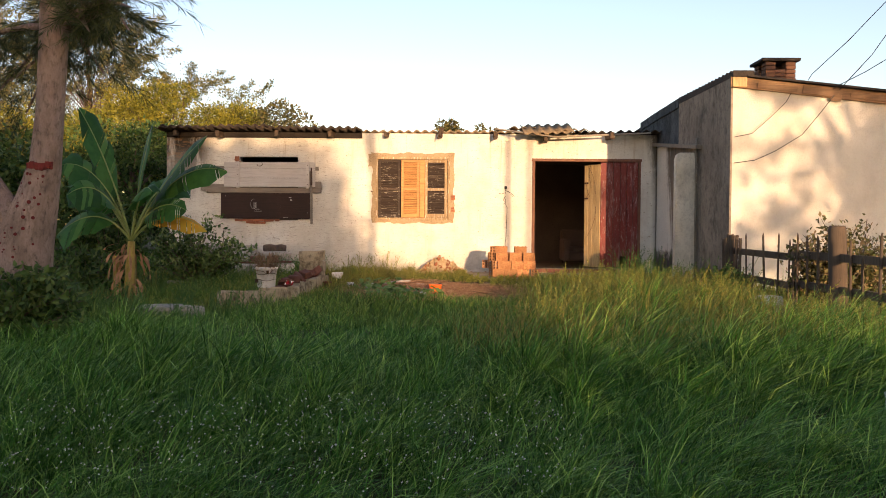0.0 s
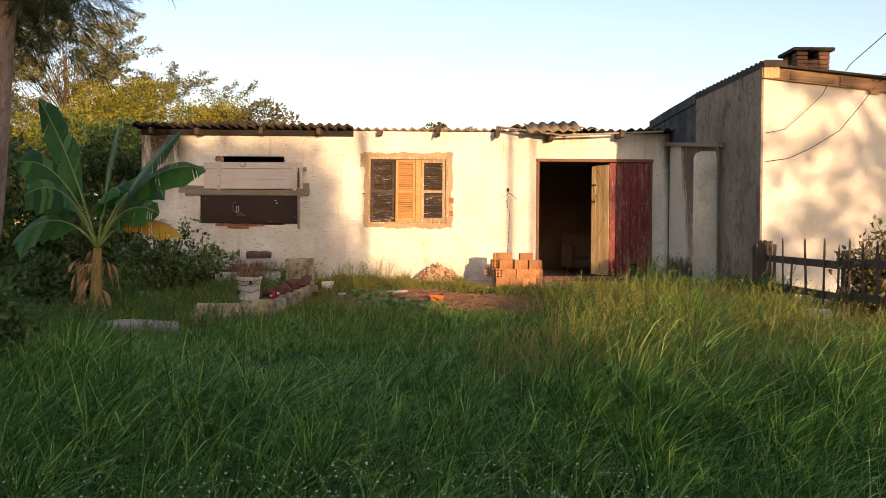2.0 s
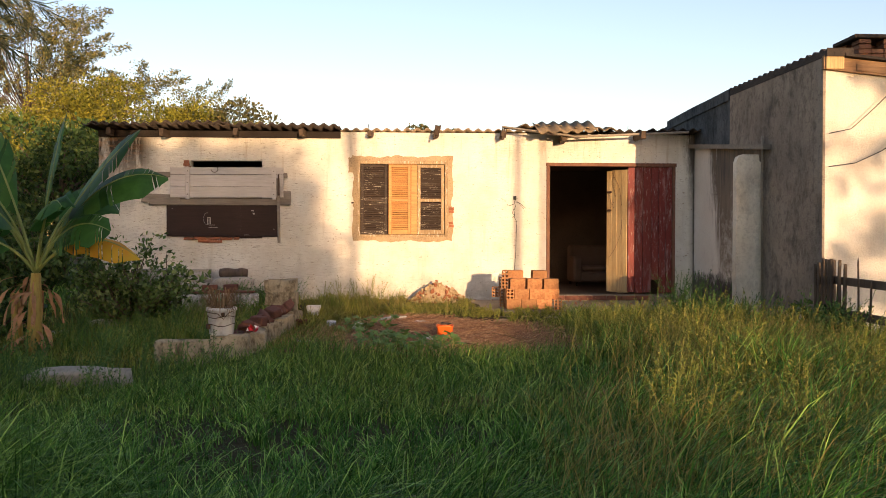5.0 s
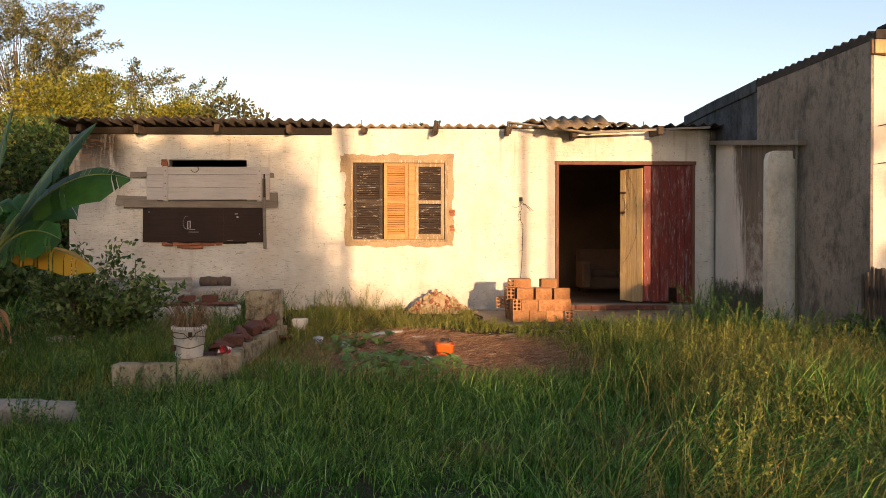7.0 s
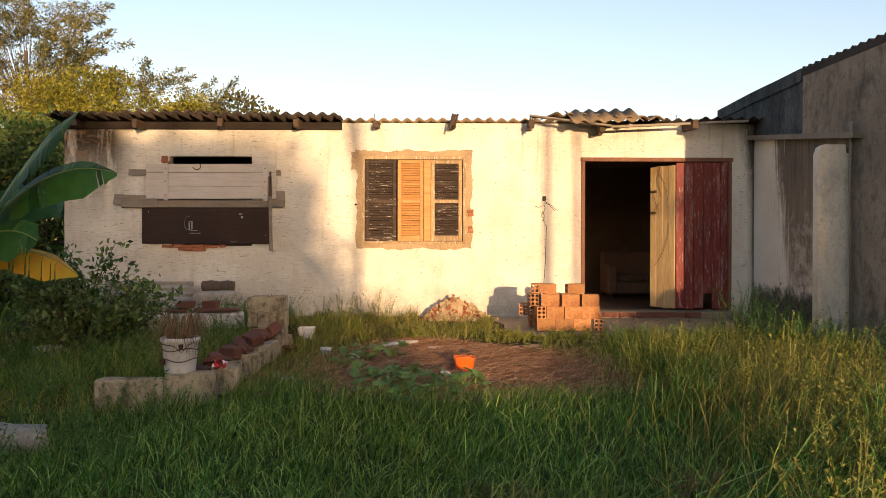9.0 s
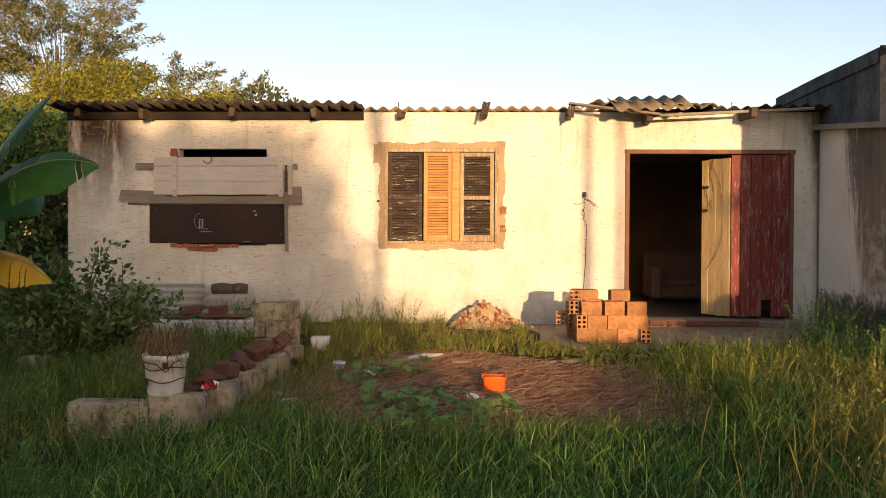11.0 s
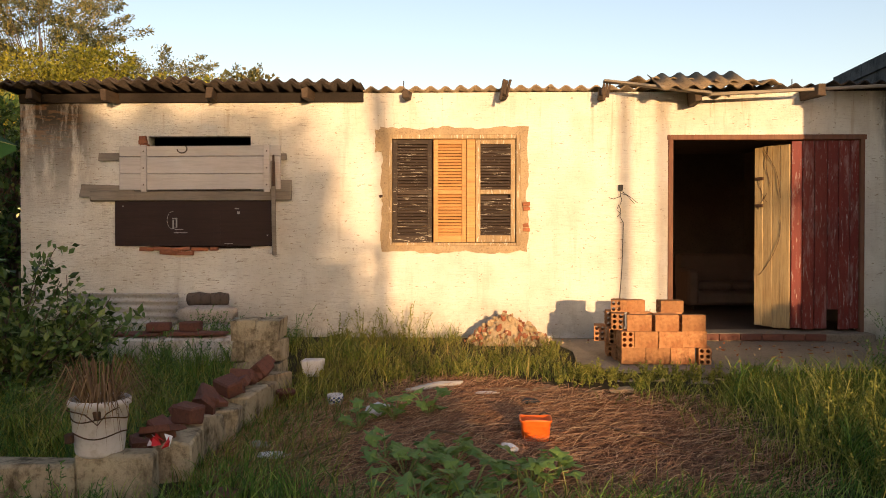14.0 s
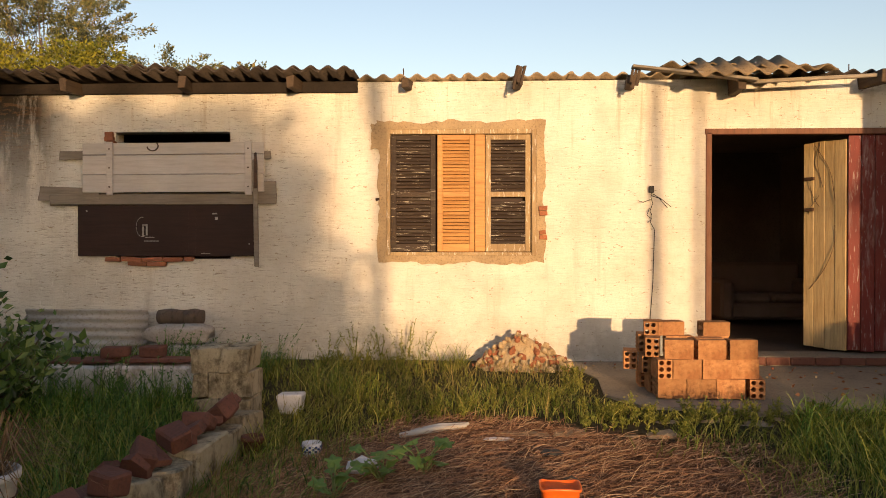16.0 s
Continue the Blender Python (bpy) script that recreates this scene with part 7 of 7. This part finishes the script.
hb = hollow_brick_mesh()
rnd = random.Random(33)
SZ = 0.668
layout = [(0.815, 15.06, 0, 0), (1.045, 15.06, 0, 1), (1.28, 15.065, 0, -2), (0.82, 15.19, 0, 2), (1.06, 15.19, 0, 0), (1.29, 15.2, 0, 0), (0.75, 15.36, 0, 88), (0.72, 15.62, 0, 86), (1.0, 15.36, 0, 2), (1.24, 15.36, 0, -2),
          (0.755, 15.11, 1, 91), (0.935, 15.06, 1, 1), (1.168, 15.065, 1, 0), (1.40, 15.10, 1, 3), (0.94, 15.2, 1, 0), (1.18, 15.2, 1, 1), (1.40, 15.23, 1, 0), (0.70, 15.38, 1, 87), (0.60, 15.62, 1, 82), (1.0, 15.36, 1, 0), (1.26, 15.38, 1, 2),
          (0.885, 15.08, 2, -6), (1.135, 15.07, 2, 2), (1.385, 15.09, 2, 4), (0.72, 15.26, 2, 78), (1.16, 15.22, 2, 2), (0.70, 15.52, 2, 84), (0.95, 15.36, 2, 3), (1.24, 15.36, 2, 0)]
for x, y, lvl, rz in layout:
    ob = new("hollow_brick", hb)
    ob.matrix_world = pose(x + rnd.uniform(-0.004, 0.004), y, SZ + lvl * (BH + 0.001), 0, 0, rz + rnd.uniform(-1.5, 1.5))
    tagged(ob, "orange hollow clay brick in the stack by the door", "brick", "hollow bricks")
for x, y, z, rx, rz in ((0.76, 15.45, SZ + 3 * (BH + 0.001) + BW / 2, 90, 80), (1.25, 15.38, SZ + 3 * (BH + 0.001) + BW / 2, 90, 4), (0.88, 15.42, SZ + 3 * (BH + 0.001) + BW / 2, 90, 8)):
    ob = new("hollow_brick", hb)
    ob.matrix_world = pose(x, y, z - 0.001, 0, 0, rz) @ pose(0, BH / 2, 0, rx, 0, 0)
    tagged(ob, "orange hollow clay brick lying flat on the stack", "brick", "hollow bricks")
ob = new("hollow_brick", hb)
ob.matrix_world = pose(1.51, 15.12, SZ - 0.002, 0, 0, 80)
tagged(ob, "loose hollow clay brick on the concrete beside the stack", "brick", "hollow bricks")

# rubble heap
heap = thing("rubble_heap", (-0.28, 16.55, 0.66), "heap of broken brick and plaster against the wall", "rubble")
bits = []
for i in range(6):
    bm = bmesh.new()
    bmesh.ops.create_icosphere(bm, subdivisions=1, radius=1.0)
    r = random.Random(200 + i)
    for v in bm.verts:
        v.co = Vector((v.co.x * r.uniform(0.7, 1.3), v.co.y * r.uniform(0.6, 1.1), v.co.z * r.uniform(0.4, 0.9))) * 0.029
    me = bpy.data.meshes.new("fragment")
    bm.to_mesh(me)
    bm.free()
    me.materials.append(M_RUBBLE if i % 3 else M_REDBRICK)
    bits.append(me)
rnd = random.Random(55)
for k in range(290):
    u, a = math.sqrt(rnd.random()), rnd.uniform(0, 2 * math.pi)
    x, y = 0.52 * u * math.cos(a), 0.34 * u * math.sin(a)
    ob = new("fragment", rnd.choice(bits))
    ob.parent = heap
    ob.location = (x - 0.05 * (1 - u), min(y, 0.30), max(0.0, 0.37 * (1 - u) ** 0.9 + rnd.uniform(-0.03, 0.02)))
    ob.rotation_euler = (rnd.uniform(0, 6), rnd.uniform(0, 6), rnd.uniform(0, 6))
    s = rnd.uniform(0.5, 1.5)
    ob.scale = (s, s, s)
bm = bmesh.new()
lathe(bm, [(0.50, -0.03), (0.34, 0.10), (0.16, 0.25), (0.03, 0.33)], 18, (-0.30, 16.55, 0.66))
for v in bm.verts:
    v.co.y = min(16.55 + (v.co.y - 16.55) * 0.65, 16.88)
part("core", bm, M_RUBBLE, heap)
rnd = random.Random(56)
for k in range(26):
    if k < 9:
        x, y, z = rnd.uniform(0.1, 0.65), rnd.uniform(16.3, 16.8), 0.69
    else:
        x, y = rnd.uniform(1.9, 3.9), rnd.uniform(15.3, 16.5)
        z = 0.66 + 0.012 * (y - 14.7)
    ob = new("brick_crumb", bits[k % 6])
    ob.matrix_world = pose(x, y, z + 0.008, rnd.uniform(0, 90), 0, rnd.uniform(0, 360))
    ob.scale = (0.6, 0.6, 0.4)
    tagged(ob, "small crumb of brick lying on the concrete", "rubble", "crumbs")

# ---- fence ----
fence = thing("picket_fence", (4.25, 10.3, 0.5), "rough dark fence of uneven sticks on two rails", "fence")
rnd = random.Random(66)


def fence_x(y):
    return 4.22 + 0.04 * (12.4 - y)


for z in (1.27, 0.90):
    for y0, y1 in ((12.38, 10.3), (10.32, 7.2)):
        bm = bmesh.new()
        box(bm, -0.022, 0.022, 0, 1, -0.045, 0.045, 0)
        p0, p1 = Vector((fence_x(y0), y0, z)), Vector((fence_x(y1), y1, z - 0.04))
        d = p1 - p0
        m = Matrix.Translation(p0) @ d.to_track_quat("Y", "Z").to_matrix().to_4x4() @ Matrix.Diagonal((1, d.length, 1, 1))
        bmesh.ops.transform(bm, matrix=m, verts=bm.verts)
        part("rail", bm, M_FENCE, fence)
spots = [12.42, 12.36, 12.29, 12.22, 12.14, 12.06, 11.99, 11.92, 11.84, 11.54, 11.36, 10.93, 10.55, 10.24, 10.12, 10.0, 9.72, 9.45, 8.75, 8.5, 8.2, 7.95, 7.6, 7.3]
for k, y in enumerate(spots):
    h = rnd.uniform(1.44, 1.53) if k < 9 else rnd.choice((1.30, 1.46, 1.50, 1.54))
    w = rnd.uniform(0.016, 0.026) if k < 9 else rnd.uniform(0.012, 0.020)
    x = fence_x(y) - 0.05
    z0 = flat_z(x, y) - 0.05
    bm = bmesh.new()
    lx, ly = rnd.uniform(-0.03, 0.03), rnd.uniform(-0.03, 0.03)
    tube(bm, [(x, y, z0), (x + lx * 0.5, y + ly * 0.5, (z0 + h) / 2), (x + lx, y + ly, h - 0.05), (x + lx, y + ly, h)], [w, w, w * 0.9, w * (0.85 if k < 9 else 0.25)], 6)
    part("stick", bm, M_FENCE, fence)
for y, h, r in ((12.3, 1.50, 0.06), (10.28, 1.40, 0.045)):
    x = fence_x(y) + 0.06
    bm = bmesh.new()
    tube(bm, [(x, y, 0.3), (x, y, 1.0), (x, y, h)], [r, r * 0.95, r * 0.9], 9)
    part("post", bm, M_FENCE, fence)
bm = bmesh.new()
tube(bm, [(4.36, 9.12, 0.25), (4.36, 9.12, 0.9), (4.34, 9.13, 1.58), (4.34, 9.13, 1.62)], [0.105, 0.10, 0.095, 0.08], 12)
part("post", bm, M_FENCE, fence, "thick weathered post")
bm = bmesh.new()
lathe(bm, [(0.19, 0.0), (0.20, 0.02), (0.17, 0.24), (0.15, 0.26), (0.01, 0.262)], 24, (4.02, 10.25, flat_z(4.02, 10.25)))
single("upturned_basin", bm, M_PLASTIC, "pale plastic basin upturned in the grass by the fence", "basin", at=(4.02, 10.25, flat_z(4.02, 10.25)))
stone("white_sack", (2.84, 4.95, 0.42), 0.15, 0.12, 0.14, M_PLASTIC, "crumpled white plastic sack half buried in the grass", "sack", 103)
lily = thing("white_lily", (3.74, 11.9, 0.5), "white lily flower at the foot of the grey wall", "flower")
bm = bmesh.new()
tube(bm, [(3.74, 11.9, 0.45), (3.73, 11.88, 0.8)], 0.008, 5)
part("stem", bm, M_RIB, lily)
for k in range(6):
    a = k * math.pi / 3
    bm = bmesh.new()
    c = Vector((3.73, 11.88, 0.80))
    d, s = Vector((math.cos(a), -0.5, math.sin(a))), Vector((-math.sin(a), 0, math.cos(a)))
    v = [bm.verts.new(p) for p in (c, c + d * 0.06 + s * 0.022, c + d * 0.12, c + d * 0.06 - s * 0.022)]
    bm.faces.new(v)
    part("petal", bm, M_PETAL, lily)

# ---- the garden behind the walker, whose shade lies over yard and wall ----
for i, (x, top) in enumerate(((4.35, 6.9), (2.75, 7.0), (-0.1, 7.0), (-3.5, 6.9), (-7.2, 6.9))):
    tree("shade_tree", (x, -24.0 - 0.5 * (i % 2), -0.3), top, 0.2, 52, 1.1, 330, 0.24, M_LEAF, M_DARKBARK, "leafy garden tree behind the walker", 131 + i, (1.5 if i == 0 else 2.2, 1.4, 1), 0.28, lean=(1.6 if i == 0 else 0, 0))
tree("shade_tree", (11.85, -10.0, -0.28), 8.5, 0.20, 36, 0.60, 300, 0.20, M_LEAF, M_DARKBARK, "open-crowned garden tree behind the walker", 136, (2.1, 1.4, 1), 0.30)
for x, y, r, h in ((4.7, -10.0, 0.09, 6.5), (5.64, -2.0, 0.085, 7.0), (6.08, -2.0, 0.06, 7.0)):
    tree("slender_tree", (x, y, flat_z(x, y)), h + 3.5, r, 6, 0.5, 200, 0.22, M_LEAF, M_DARKBARK, "slender garden tree behind the walker", int(x * 10), (1.0, 1.0, 1), 0.86, bow=0.0)
for x, r, h in ((2.33, 0.045, 3.1), (2.66, 0.055, 3.4)):
    tree("sapling", (x, -2.0, flat_z(x, -2.0)), h, r, 5, 0.22, 420, 0.09, M_LEAF, M_DARKBARK, "thin garden sapling behind the walker", int(x * 100), (0.22, 0.2, 1), 0.82, bow=0.0)
V, T, off = [], [], 0
rng = np.random.default_rng(140)
for x in np.arange(-9, 18, 0.7):
    c = (x, -9.6 + rng.uniform(-0.4, 0.4), rng.uniform(0.45, 0.72) + 0.52 * min(1.0, max(0.0, (7.3 - x) / 0.9)))
    v, t = crown([c, (c[0] + 0.3, c[1], c[2] + 0.65)], [0.85, 0.62 + 0.12 * rng.uniform(-1, 1)], 420, 0.16, rng)
    V.append(v)
    T.append(t + off)
    off += len(v)
tagged(raw_mesh("hedge", np.concatenate(V), [], np.concatenate(T), M_LEAF), "thick dark garden hedge behind the walker", "hedge", kind="stuff")

# ---- brick faces of the front wall, washed over ----
brickwork = thing("wall_front_bricks", (0, WY, ZB), "lime-washed brick courses of the front wall", "bricks", kind="structure")
rng = np.random.default_rng(150)
shapes = []
for i in range(5):
    r = random.Random(300 + i)
    bm = bmesh.new()
    box(bm, -0.118, 0.118, -0.006, 0.014, -0.031, 0.031, 0.0, None, 0.0025, r)
    me = bpy.data.meshes.new("brick")
    bm.to_mesh(me)
    bm.free()
    me.materials.append(M_WALL)
    shapes.append(me)
keep_out = [(DOOR[0] - 0.06, DOOR[1] + 0.06, 0.3, DOOR[3] + 0.06), (WIN[0] - 0.02, WIN[1] + 0.02, WIN[2] - 0.02, WIN[3] + 0.02), (HOLE[0] - 0.01, HOLE[1] + 0.01, HOLE[2] - 0.05, HOLE[3] + 0.01)]
V, Q, off, lvl, z = [], [], 0, 0, ZB + 0.07
count = 0
while z < ZT - 0.03:
    x = X0 + 0.125 + 0.125 * (lvl % 2)
    while x < X1 - 0.12:
        cx, cz, cy = x + rng.uniform(-0.014, 0.014), z + rng.uniform(-0.006, 0.006), WY + rng.uniform(0.0045, 0.0098)
        if not any(a < cx + 0.118 and cx - 0.118 < b and c < cz + 0.03 and cz - 0.03 < d for a, b, c, d in keep_out):
            if 0.2 < cx < 1.6 and count < 300 and cz > 0.7:
                ob = new("brick", shapes[count % 5])
                ob.parent = brickwork
                ob.location = Vector((cx, cy, cz)) - place_of(brickwork)
                count += 1
            else:
                dx, dz = 0.118 + rng.uniform(-0.004, 0.004), 0.031 + rng.uniform(-0.003, 0.003)
                j = rng.uniform(-0.0025, 0.0025, (8, 3))
                c = np.array([(sx * dx, sy, sz * dz) for sy in (-0.006, 0.014) for sx, sz in ((-1, -1), (1, -1), (1, 1), (-1, 1))]) + j + [cx, cy, cz]
                V.append(c)
                Q += [[off, off + 1, off + 2, off + 3], [off, off + 4, off + 5, off + 1], [off + 1, off + 5, off + 6, off + 2], [off + 2, off + 6, off + 7, off + 3], [off + 3, off + 7, off + 4, off]]
                off += 8
        x += 0.25
    z += 0.074
    lvl += 1
tagged(raw_mesh("brick_courses", np.concatenate(V), Q, [], M_WALL, brickwork), kind="stuff")
